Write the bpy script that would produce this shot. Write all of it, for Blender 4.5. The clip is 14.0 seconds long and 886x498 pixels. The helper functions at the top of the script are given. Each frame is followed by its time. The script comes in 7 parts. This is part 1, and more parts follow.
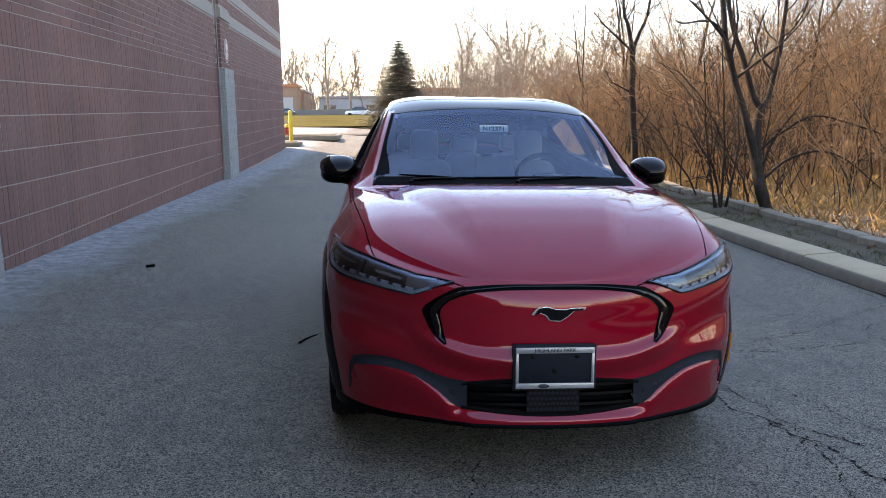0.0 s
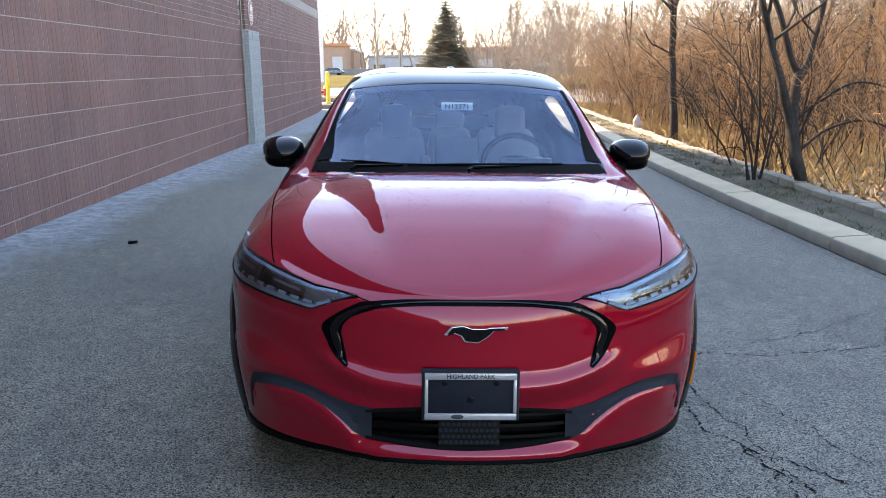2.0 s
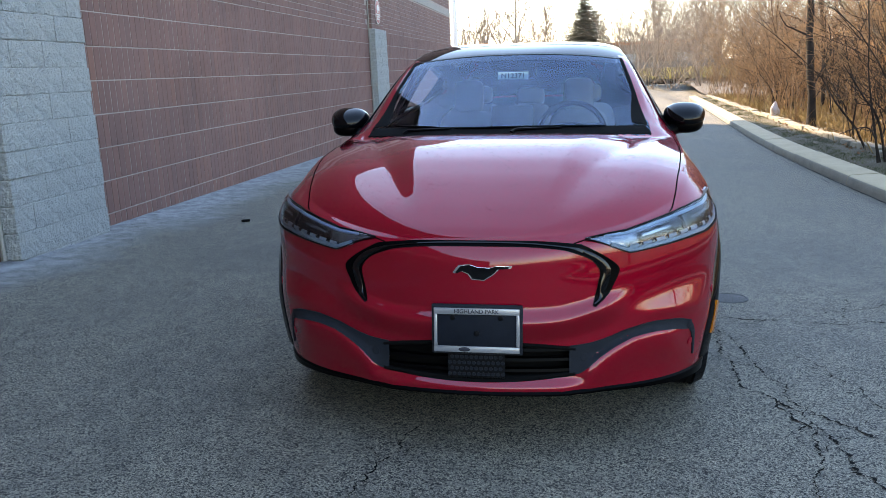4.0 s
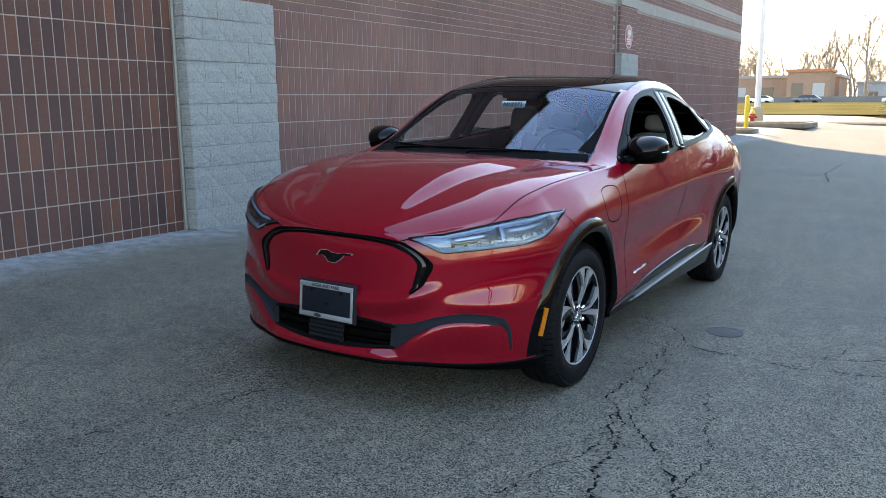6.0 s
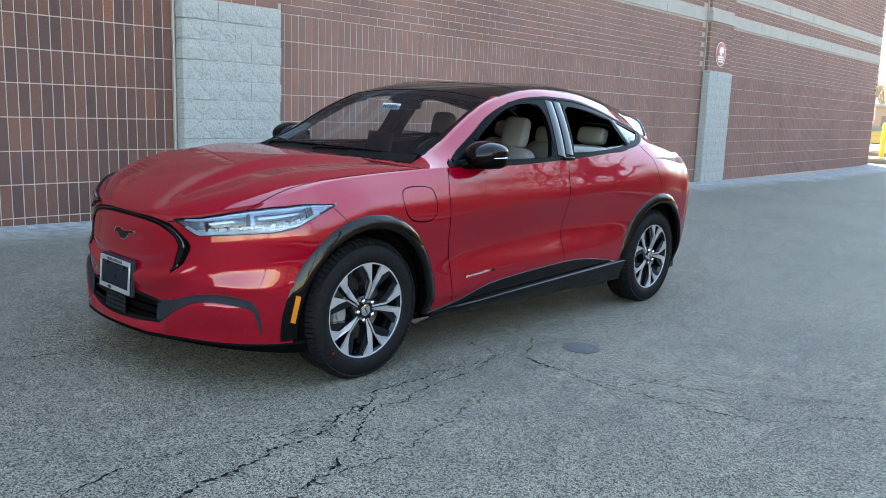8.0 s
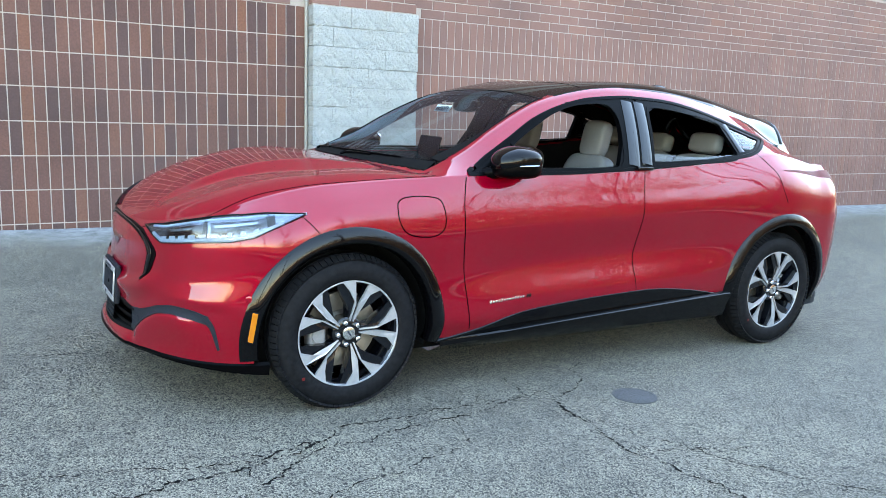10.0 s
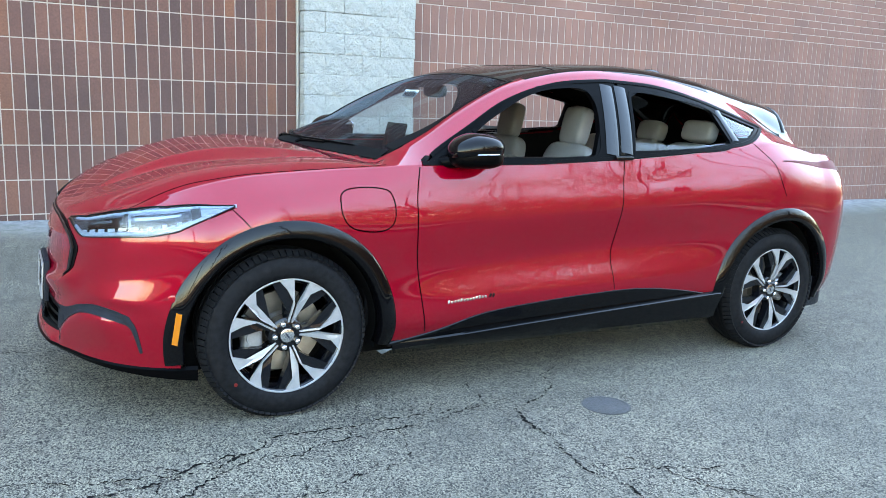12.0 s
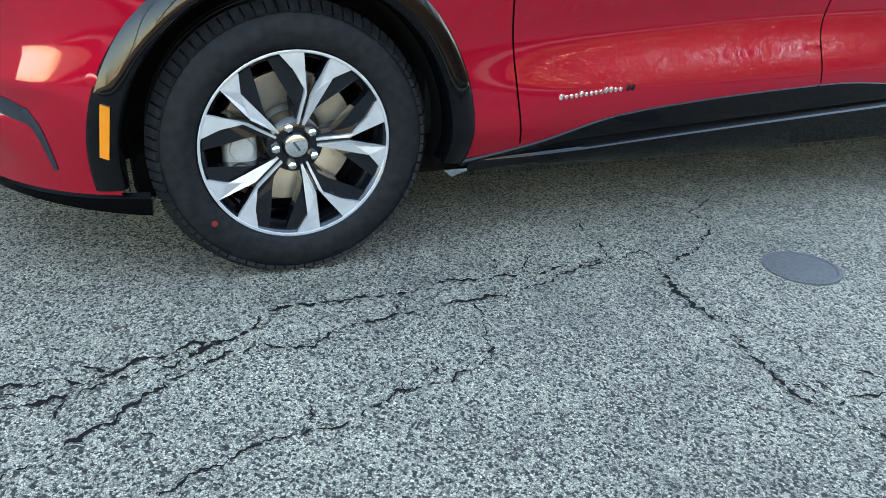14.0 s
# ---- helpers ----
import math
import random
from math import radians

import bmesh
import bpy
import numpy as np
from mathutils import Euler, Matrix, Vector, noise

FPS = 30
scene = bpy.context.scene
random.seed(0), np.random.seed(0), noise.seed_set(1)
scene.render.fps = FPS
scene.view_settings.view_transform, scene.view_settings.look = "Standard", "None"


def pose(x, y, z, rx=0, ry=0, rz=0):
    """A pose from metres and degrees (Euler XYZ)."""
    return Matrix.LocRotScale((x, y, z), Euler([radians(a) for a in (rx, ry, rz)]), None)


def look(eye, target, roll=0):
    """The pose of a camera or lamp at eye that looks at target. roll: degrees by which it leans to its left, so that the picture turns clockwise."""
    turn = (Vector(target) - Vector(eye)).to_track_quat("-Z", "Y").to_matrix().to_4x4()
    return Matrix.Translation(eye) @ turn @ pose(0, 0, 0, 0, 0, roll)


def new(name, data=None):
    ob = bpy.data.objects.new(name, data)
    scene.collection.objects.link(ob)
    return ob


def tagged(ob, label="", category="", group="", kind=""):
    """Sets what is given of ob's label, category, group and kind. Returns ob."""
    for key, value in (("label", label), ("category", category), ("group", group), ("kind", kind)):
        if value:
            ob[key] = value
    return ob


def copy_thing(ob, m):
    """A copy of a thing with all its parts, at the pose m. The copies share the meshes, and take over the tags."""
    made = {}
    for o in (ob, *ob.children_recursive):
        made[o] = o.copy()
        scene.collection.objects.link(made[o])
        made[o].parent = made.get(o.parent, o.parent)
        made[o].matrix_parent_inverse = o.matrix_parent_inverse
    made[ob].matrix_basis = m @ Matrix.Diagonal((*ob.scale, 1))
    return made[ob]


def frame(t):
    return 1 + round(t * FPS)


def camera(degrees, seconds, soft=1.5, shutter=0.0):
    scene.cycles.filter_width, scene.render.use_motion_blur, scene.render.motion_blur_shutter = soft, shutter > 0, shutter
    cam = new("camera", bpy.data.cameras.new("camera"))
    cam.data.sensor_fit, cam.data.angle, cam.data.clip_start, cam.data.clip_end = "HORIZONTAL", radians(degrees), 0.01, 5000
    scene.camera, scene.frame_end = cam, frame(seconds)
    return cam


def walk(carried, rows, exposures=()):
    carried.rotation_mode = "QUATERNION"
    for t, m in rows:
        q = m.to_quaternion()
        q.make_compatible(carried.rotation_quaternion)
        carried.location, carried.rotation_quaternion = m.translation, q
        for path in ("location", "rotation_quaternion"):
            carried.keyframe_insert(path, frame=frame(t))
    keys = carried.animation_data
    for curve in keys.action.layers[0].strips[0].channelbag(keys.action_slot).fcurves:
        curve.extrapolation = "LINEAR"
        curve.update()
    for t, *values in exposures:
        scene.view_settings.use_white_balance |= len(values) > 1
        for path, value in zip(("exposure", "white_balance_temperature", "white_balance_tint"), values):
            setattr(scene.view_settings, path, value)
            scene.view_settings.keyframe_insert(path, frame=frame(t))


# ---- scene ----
cam = camera(57.5, 14.0, 0.7)

PATH = [
    (0, (-0.644, -3.916, 1.466), (-0.499, -1.948, 1.144), -0.77),
    (0.5, (-0.351, -3.713, 1.469), (-0.360, -1.740, 1.141), -0.19),
    (1, (-0.146, -3.559, 1.505), (-0.212, -1.593, 1.145), -0.34),
    (1.5, (-0.096, -3.489, 1.529), (-0.097, -1.531, 1.124), -0.26),
    (2, (-0.098, -3.480, 1.552), (-0.079, -1.523, 1.135), -0.80),
    (2.5, (-0.114, -3.442, 1.553), (-0.082, -1.486, 1.139), -1.37),
    (3, (-0.088, -3.362, 1.482), (-0.042, -1.405, 1.074), -1.39),
    (3.5, (0.089, -3.517, 1.391), (0.022, -1.562, 0.975), -1.86),
    (3.7, (0.186, -3.620, 1.380), (0.009, -1.672, 0.967), -2.17),
    (5.8, (2.218, -3.825, 1.391), (1.265, -2.101, 1.042), -0.95),
    (6, (2.408, -3.724, 1.370), (1.371, -2.049, 1.027), -0.18),
    (6.5, (2.862, -3.456, 1.391), (1.625, -1.924, 1.041), -0.29),
    (7, (3.200, -3.154, 1.372), (1.935, -1.649, 1.006), 0.82),
    (7.5, (3.533, -2.902, 1.359), (2.267, -1.394, 1.010), 1.69),
    (8, (3.924, -2.739, 1.330), (2.595, -1.279, 1.011), 2.41),
    (8.5, (4.094, -2.429, 1.309), (2.669, -1.057, 1.009), 2.50),
    (9, (4.207, -2.039, 1.313), (2.656, -0.811, 1.021), 2.09),
    (9.2, (4.230, -1.907, 1.321), (2.630, -0.743, 1.030), 2.02),
    (11.5, (4.140, -1.084, 1.310), (2.412, -0.133, 0.980), 2.38),
    (12, (4.124, -1.029, 1.302), (2.396, -0.080, 0.967), 2.35),
    (12.5, (4.125, -1.001, 1.284), (2.391, -0.060, 0.955), 2.27),
    (13, (3.950, -0.858, 1.219), (2.204, 0.032, 0.821), 2.12),
    (13.5, (3.511, -0.623, 1.021), (1.786, 0.155, 0.375), 1.88),
    (14, (2.916, -0.442, 0.963), (1.240, 0.284, 0.149), 2.41),
]
EXPOSURES = [(0, 2.5, 7850, 20), (2, 3.13, 7700, 17.5), (3.7, 2.93, 7500, 13), (6, 2.83, 7900, 11.0), (6.5, 3.13, 8100, 11.0), (7, 3.51, 8300, 11.0), (8, 3.51, 8400, 9.5), (9, 3.97, 8400, 8.5), (11.5, 4.17, 8200, 7.5), (13, 4.17, 8200, 7.5), (14, 4.13, 8700, 7.5)]
walk(cam, [(t, look(eye, target, roll)) for t, eye, target, roll in PATH], EXPOSURES)

# ---- daylight: a low winter sun ahead and to the left, behind the brick building ----
SUN_EL, SUN_DIR = radians(38), Vector((-0.74, 0.68))
world = bpy.data.worlds.new("sky")
scene.world = world
world.use_nodes = True
wn = world.node_tree.nodes
sky = wn.new("ShaderNodeTexSky")
sky.sky_type, sky.sun_disc = "NISHITA", False
sky.sun_elevation, sky.sun_rotation = SUN_EL, math.atan2(SUN_DIR.x, SUN_DIR.y)
sky.dust_density, sky.air_density, sky.ozone_density = 0.25, 1.4, 2.5
flat_blue = wn.new("ShaderNodeMix")  # a constant blue mixed in evens the clear sky out and deepens it
flat_blue.data_type = "RGBA"
flat_blue.inputs[0].default_value = 0.36
flat_blue.inputs[7].default_value = (0.95, 1.7, 3.4, 1)
world.node_tree.links.new(sky.outputs[0], flat_blue.inputs[6])
world.node_tree.links.new(flat_blue.outputs[2], wn["Background"].inputs[0])
wn["Background"].inputs[1].default_value = 0.15
lamp = bpy.data.lights.new("sun", "SUN")
lamp.energy, lamp.angle, lamp.color = 3.8, radians(0.6), (1.0, 0.83, 0.64)
sun = new("sun", lamp)
toward = Vector((SUN_DIR.x * math.cos(SUN_EL), SUN_DIR.y * math.cos(SUN_EL), math.sin(SUN_EL)))
sun.matrix_world = look(toward * 60, (0, 0, 0))

# ---- materials ----
def material(name, base, rough=0.5, metal=0.0, **extra):
    m = bpy.data.materials.new(name)
    m.use_nodes = True
    b = m.node_tree.nodes["Principled BSDF"]
    b.inputs["Base Color"].default_value = (*base, 1)
    b.inputs["Roughness"].default_value = rough
    b.inputs["Metallic"].default_value = metal
    for k, v in extra.items():
        b.inputs[k.replace("_", " ")].default_value = v
    return m


def nodes_of(m):
    t = m.node_tree
    def add(kind, **sets):
        n = t.nodes.new(kind)
        for k, v in sets.items():
            if k in n.inputs.keys():
                n.inputs[k].default_value = v
            else:
                setattr(n, k, v)
        return n
    return t, t.nodes["Principled BSDF"], add


def ramp(add, stops):
    r = add("ShaderNodeValToRGB")
    e = r.color_ramp.elements
    while len(e) < len(stops):
        e.new(0.5)
    for el, (p, c) in zip(e, stops):
        el.position, el.color = p, (*c, 1) if len(c) == 3 else c
    return r


def mottled(name, dark, light, scale, rough=(0.5, 0.9), bump=0.2, fine=8.0, metal=0.0, dist=0.01):
    """A surface with coarse stains and fine grain, in object space metres."""
    m = material(name, light, rough[1], metal)
    t, b, add = nodes_of(m)
    co = add("ShaderNodeTexCoord")
    n1 = add("ShaderNodeTexNoise", Scale=scale, Detail=5.0, Roughness=0.6)
    n2 = add("ShaderNodeTexNoise", Scale=scale * fine, Detail=4.0, Roughness=0.65)
    for n in (n1, n2):
        t.links.new(co.outputs["Object"], n.inputs["Vector"])
    mix = add("ShaderNodeMath", operation="MULTIPLY_ADD")
    mix.inputs[1].default_value = 0.5
    t.links.new(n1.outputs[0], mix.inputs[0])
    half = add("ShaderNodeMath", operation="MULTIPLY")
    half.inputs[1].default_value = 0.5
    t.links.new(n2.outputs[0], half.inputs[0])
    t.links.new(half.outputs[0], mix.inputs[2])
    r = ramp(add, [(0.33, dark), (0.67, light)])
    t.links.new(mix.outputs[0], r.inputs[0])
    t.links.new(r.outputs[0], b.inputs["Base Color"])
    rr = add("ShaderNodeMapRange")
    rr.inputs["To Min"].default_value, rr.inputs["To Max"].default_value = rough
    t.links.new(n1.outputs[0], rr.inputs[0])
    t.links.new(rr.outputs[0], b.inputs["Roughness"])
    bp = add("ShaderNodeBump", Strength=bump, Distance=dist)
    t.links.new(n2.outputs[0], bp.inputs["Height"])
    t.links.new(bp.outputs[0], b.inputs["Normal"])
    return m


# ---- building helpers ----
from mathutils.bvhtree import BVHTree


def mesh_of(name, verts, faces, smooth=False):
    me = bpy.data.meshes.new(name)
    me.from_pydata([tuple(v) for v in verts], [], faces)
    if smooth:
        me.polygons.foreach_set("use_smooth", [True] * len(me.polygons))
    me.update()
    return me


def place(name, me, mat, parent=None, label="", m=None):
    ob = new(name, me)
    for one in mat if isinstance(mat, (list, tuple)) else [mat]:
        me.materials.append(one)
    if parent is not None:
        ob.parent = parent
    if m is not None:
        ob.matrix_basis = m
    if label:
        ob["label"] = label
    return ob


def part(name, bm, mat, parent=None, label="", smooth=True, m=None):
    bmesh.ops.recalc_face_normals(bm, faces=bm.faces)
    me = bpy.data.meshes.new(name)
    bm.to_mesh(me)
    bm.free()
    if smooth:
        me.polygons.foreach_set("use_smooth", [True] * len(me.polygons))
        me.set_sharp_from_angle(angle=radians(38))
    return place(name, me, mat, parent, label, m)


def empty(name, m=None):
    ob = new(name)
    ob.empty_display_size = 0.2
    if m is not None:
        ob.matrix_basis = m
    return ob


def rbox(bm, c, s, r=0.01, turn=None, seg=2):
    """A box of size s round c with rounded edges."""
    g = bmesh.ops.create_cube(bm, size=1.0)
    vs = g["verts"]
    for v in vs:
        v.co = Vector((v.co.x * s[0], v.co.y * s[1], v.co.z * s[2]))
    if r > 0:
        es = list({e for v in vs for e in v.link_edges})
        vs = list({v for v in bmesh.ops.bevel(bm, geom=es, offset=min(r, min(s) * 0.49), segments=seg, profile=0.5, affect="EDGES")["verts"]} | {v for v in vs if v.is_valid})
    mm = Matrix.Translation(c) @ (turn or Matrix())
    for v in vs:
        v.co = mm @ v.co
    return vs


def blob(bm, c, s, e1=0.5, e2=0.5, nu=18, nv=24, turn=None):
    """A superellipsoid: soft cushions, housings."""
    def pw(a, e):
        return math.copysign(abs(a) ** e, a)
    rows = []
    mm = Matrix.Translation(c) @ (turn or Matrix())
    for i in range(nu + 1):
        a = -math.pi / 2 + math.pi * i / nu
        row = []
        for k in range(nv):
            b = 2 * math.pi * k / nv
            row.append(bm.verts.new(mm @ Vector((s[0] / 2 * pw(math.cos(a), e1) * pw(math.cos(b), e2), s[1] / 2 * pw(math.cos(a), e1) * pw(math.sin(b), e2), s[2] / 2 * pw(math.sin(a), e1)))))
        rows.append(row)
    for r0, r1 in zip(rows, rows[1:]):
        for k in range(nv):
            bm.faces.new((r0[k], r0[(k + 1) % nv], r1[(k + 1) % nv], r1[k]))
    bmesh.ops.remove_doubles(bm, verts=[v for r in (rows[0], rows[-1]) for v in r], dist=1e-5)


def tube(bm, path, radius, sides=6, cap=True):
    """A tube along a path; radius: one number or one for each point."""
    n = len(path)
    rad = radius if isinstance(radius, (list, tuple)) else [radius] * n
    path = [Vector(p) for p in path]
    rings = []
    ref = Vector((0, 0, 1))
    for i, p in enumerate(path):
        d = (path[min(i + 1, n - 1)] - path[max(i - 1, 0)]).normalized()
        if abs(d.dot(ref)) > 0.95:
            ref = Vector((1, 0.1, 0)).normalized()
        a = d.cross(ref).normalized()
        b = d.cross(a)
        ref = -b if abs(b.dot(d)) < 0.1 else ref
        rings.append([bm.verts.new(p + (a * math.cos(2 * math.pi * k / sides) + b * math.sin(2 * math.pi * k / sides)) * rad[i]) for k in range(sides)])
    for r0, r1 in zip(rings, rings[1:]):
        for k in range(sides):
            bm.faces.new((r0[k], r0[(k + 1) % sides], r1[(k + 1) % sides], r1[k]))
    if cap and sides > 2:
        bm.faces.new(rings[0][::-1])
        bm.faces.new(rings[-1])


def sheet(bm, rows, close=False):
    """A skin over rows of points."""
    vs = [[bm.verts.new(p) for p in r] for r in rows]
    for r0, r1 in zip(vs, vs[1:]):
        for k in range(len(r0) - 1 + close):
            k2 = (k + 1) % len(r0)
            bm.faces.new((r0[k], r0[k2], r1[k2], r1[k]))
    return vs


def lathe(bm, profile, n=48, axis="x", centre=(0, 0, 0), close=False):
    """Spins (along, radius) pairs round an axis."""
    rows = []
    for a, r in profile:
        row = []
        for k in range(n):
            c, s = r * math.cos(2 * math.pi * k / n), r * math.sin(2 * math.pi * k / n)
            p = {"x": (a, c, s), "y": (c, a, s), "z": (c, s, a)}[axis]
            row.append(Vector(p) + Vector(centre))
        rows.append(row)
    if close:
        rows.append(rows[0])
    return sheet(bm, rows, True)


def curve_through(*pairs):
    """A smooth function through (position, value) knots."""
    xs, ys = [p[0] for p in pairs], [p[1] for p in pairs]
    n = len(xs)
    dl = [(ys[i + 1] - ys[i]) / (xs[i + 1] - xs[i]) for i in range(n - 1)]
    tg = [dl[0]] + [0 if dl[i - 1] * dl[i] <= 0 else 2 * dl[i - 1] * dl[i] / (dl[i - 1] + dl[i]) for i in range(1, n - 1)] + [dl[-1]]
    def f(x):
        if x <= xs[0]:
            return ys[0]
        if x >= xs[-1]:
            return ys[-1]
        i = next(k for k in range(n - 1) if x <= xs[k + 1])
        h = xs[i + 1] - xs[i]
        u = (x - xs[i]) / h
        return ((2 * u ** 3 - 3 * u ** 2 + 1) * ys[i] + (u ** 3 - 2 * u ** 2 + u) * h * tg[i] + (-2 * u ** 3 + 3 * u ** 2) * ys[i + 1] + (u ** 3 - u ** 2) * h * tg[i + 1])
    return f


def inside(poly, a, b):
    """Whether the point (a, b) lies in a polygon."""
    hit = False
    for (a0, b0), (a1, b1) in zip(poly, poly[1:] + poly[:1]):
        if (b0 > b) != (b1 > b) and a < (a1 - a0) * (b - b0) / (b1 - b0) + a0:
            hit = not hit
    return hit


def resample(path, n):
    """n points at even steps along a path."""
    path = [Vector(p) for p in path]
    ls = [0.0]
    for p, q in zip(path, path[1:]):
        ls.append(ls[-1] + (q - p).length)
    out = []
    for i in range(n):
        s = ls[-1] * i / (n - 1)
        k = min(next((j for j in range(1, len(ls)) if ls[j] >= s - 1e-9), len(ls) - 1), len(path) - 1)
        u = (s - ls[k - 1]) / max(ls[k] - ls[k - 1], 1e-9)
        out.append(path[k - 1].lerp(path[k], u))
    return out


def smoothed(path, n):
    """n points on a smooth curve through a path."""
    pts = [Vector(p) for p in path]
    out = []
    m = len(pts) - 1
    for i in range(n):
        s = m * i / (n - 1)
        k = min(int(s), m - 1)
        u = s - k
        p0, p1, p2, p3 = pts[max(k - 1, 0)], pts[k], pts[k + 1], pts[min(k + 2, m)]
        out.append(0.5 * (2 * p1 + (p2 - p0) * u + (2 * p0 - 5 * p1 + 4 * p2 - p3) * u * u + (3 * p1 - p0 - 3 * p2 + p3) * u ** 3))
    return out


# ---- the red crossover: the skin of its body ----
CAR_POSE = pose(0, 0, 0, -0.159, 1.335, 0)
car = empty("car", CAR_POSE)
tagged(car, "glossy deep red electric crossover with black roof, beaded with water", "car")
AXLE_F, AXLE_R, HUB_Z = 0.0, 2.984, 0.36
NOSE_Y, TAIL_Y = -0.30, 3.35

# half widths and heights of the seven level lines from sill to belt, along the car
WIDTH = [
    curve_through((-0.3, 0.885), (0.5, 0.875), (1.2, 0.872), (2.4, 0.875), (3.0, 0.88), (3.35, 0.86)),
    curve_through((-0.3, 0.905), (0.5, 0.918), (1.2, 0.915), (2.4, 0.918), (3.0, 0.925), (3.35, 0.90)),
    curve_through((-0.3, 0.918), (0.5, 0.918), (1.0, 0.924), (1.8, 0.926), (2.4, 0.925), (3.0, 0.935), (3.35, 0.915)),
    curve_through((-0.3, 0.925), (0.45, 0.915), (0.9, 0.897), (1.6, 0.888), (2.2, 0.900), (2.6, 0.928), (3.0, 0.945), (3.35, 0.925)),
    curve_through((-0.3, 0.922), (0.0, 0.938), (0.5, 0.928), (1.2, 0.922), (2.0, 0.925), (2.6, 0.945), (3.0, 0.955), (3.35, 0.93)),
    curve_through((-0.3, 0.875), (0.0, 0.893), (0.5, 0.896), (1.2, 0.897), (2.0, 0.897), (2.6, 0.910), (3.0, 0.920), (3.35, 0.893)),
    curve_through((-0.3, 0.800), (0.0, 0.825), (0.3, 0.84), (0.6, 0.858), (1.2, 0.872), (2.0, 0.868), (2.6, 0.850), (3.0, 0.825), (3.35, 0.80)),
]
HEIGHT = [
    curve_through((-0.3, 0.25), (3.35, 0.28)),
    curve_through((-0.3, 0.36), (0.6, 0.36), (3.35, 0.40)),
    curve_through((-0.3, 0.50), (0.6, 0.47), (1.6, 0.49), (3.35, 0.54)),
    curve_through((-0.3, 0.66), (0.6, 0.62), (1.6, 0.66), (3.35, 0.70)),
    curve_through((-0.3, 0.80), (0.0, 0.86), (0.6, 0.84), (1.6, 0.87), (2.8, 0.93), (3.35, 0.88)),
    curve_through((-0.3, 0.905), (0.0, 0.965), (0.6, 0.985), (1.6, 1.01), (2.4, 1.05), (2.9, 1.09), (3.35, 1.04)),
    curve_through((-0.815, 0.812), (-0.78, 0.82), (-0.6, 0.895), (-0.5, 0.935), (-0.3, 0.995), (-0.13, 1.028), (0.1, 1.05), (0.36, 1.068), (0.6, 1.082), (1.25, 1.094), (1.78, 1.12), (2.18, 1.15), (2.54, 1.184), (2.75, 1.21), (2.9, 1.225), (3.15, 1.20), (3.35, 1.165)),
]
NOSE = [(-0.888, 0.25), (-0.884, 0.325), (-0.874, 0.43), (-0.866, 0.54), (-0.856, 0.65), (-0.848, 0.735), (-0.815, 0.812)]
TAIL = [(3.77, 0.32), (3.82, 0.41), (3.845, 0.53), (3.85, 0.67), (3.83, 0.83), (3.80, 0.97), (3.74, 1.06)]
CENTRE = curve_through((-0.815, 0.812), (-0.78, 0.848), (-0.68, 0.915), (-0.5, 0.995), (-0.37, 1.04), (-0.2, 1.072), (0.08, 1.095), (0.286, 1.107), (0.5, 1.200), (0.75, 1.308), (1.0, 1.418), (1.25, 1.53), (1.45, 1.574), (1.7, 1.602), (2.0, 1.615), (2.3, 1.602), (2.6, 1.572), (3.0, 1.510), (3.3, 1.455), (3.37, 1.43), (3.43, 1.36), (3.6, 1.235), (3.74, 1.06))
RAIL_Z = curve_through((0.30, 1.088), (0.45, 1.09), (0.56, 1.105), (0.66, 1.175), (0.8, 1.265), (1.02, 1.39), (1.2, 1.468), (1.4, 1.52), (1.6, 1.553), (1.8, 1.567), (2.15, 1.558), (2.55, 1.505), (2.95, 1.40), (3.2, 1.29), (3.4, 1.19), (3.6, 1.11), (3.74, 1.06))
RAIL_Q = curve_through((-0.815, 0.70), (0.25, 0.72), (0.45, 0.88), (0.8, 0.815), (1.2, 0.74), (1.6, 0.705), (2.2, 0.69), (2.6, 0.69), (3.0, 0.69), (3.4, 0.72), (3.74, 0.72))
RING_SEG, SIDE_SEG, ROOF_SEG = 12, 18, 28


def step(a, b, v):
    t = max(0.0, min(1.0, (v - a) / (b - a)))
    return t * t * (3 - 2 * t)


DUCT_TOP = curve_through((0.338, 0.418), (0.414, 0.427), (0.475, 0.444), (0.559, 0.472), (0.665, 0.488), (0.734, 0.484), (0.80, 0.464))
DUCT_LOW = curve_through((0.338, 0.305), (0.374, 0.313), (0.454, 0.375), (0.515, 0.413), (0.588, 0.442), (0.664, 0.450), (0.711, 0.447), (0.80, 0.425))


def nose_relief(x, z):
    """How far the bumper stands out: a ledge under the shield, the duct's hollow, the lip below."""
    ax = abs(x)
    zl = 0.505 + 0.18 * (math.sqrt((ax - 0.32) ** 2 + 0.006) + ax - 0.32)
    ledge = 0.024 * step(zl + 0.050, zl, z) * (1 - step(zl, zl - 0.085, z)) * (1 - step(0.44, 0.58, ax))
    lip = 0.026 * step(0.302, 0.268, z) * (1 - step(0.32, 0.42, ax))
    if ax > 0.36:
        a, b = DUCT_TOP(min(ax, 0.8)), DUCT_LOW(min(ax, 0.8))
        lip += 0.020 * step(b + 0.022, b - 0.012, z) * (1 - step(b - 0.03, b - 0.16, z)) * step(0.36, 0.42, ax) * (1 - step(0.70, 0.80, ax))
    # the upward-facing triangle at the bumper's corner, between two creases
    if ax > 0.48:
        zt, zb = 0.545 + 0.23 * (ax - 0.50), 0.528
        out = (zt - z) / (zt - zb) if z > zb else 1 - step(zb, zb - 0.05, z)
        lip += 0.014 * max(0.0, out) * step(0.50, 0.76, ax) * (1 - step(0.82, 0.90, ax))
    return ledge + lip


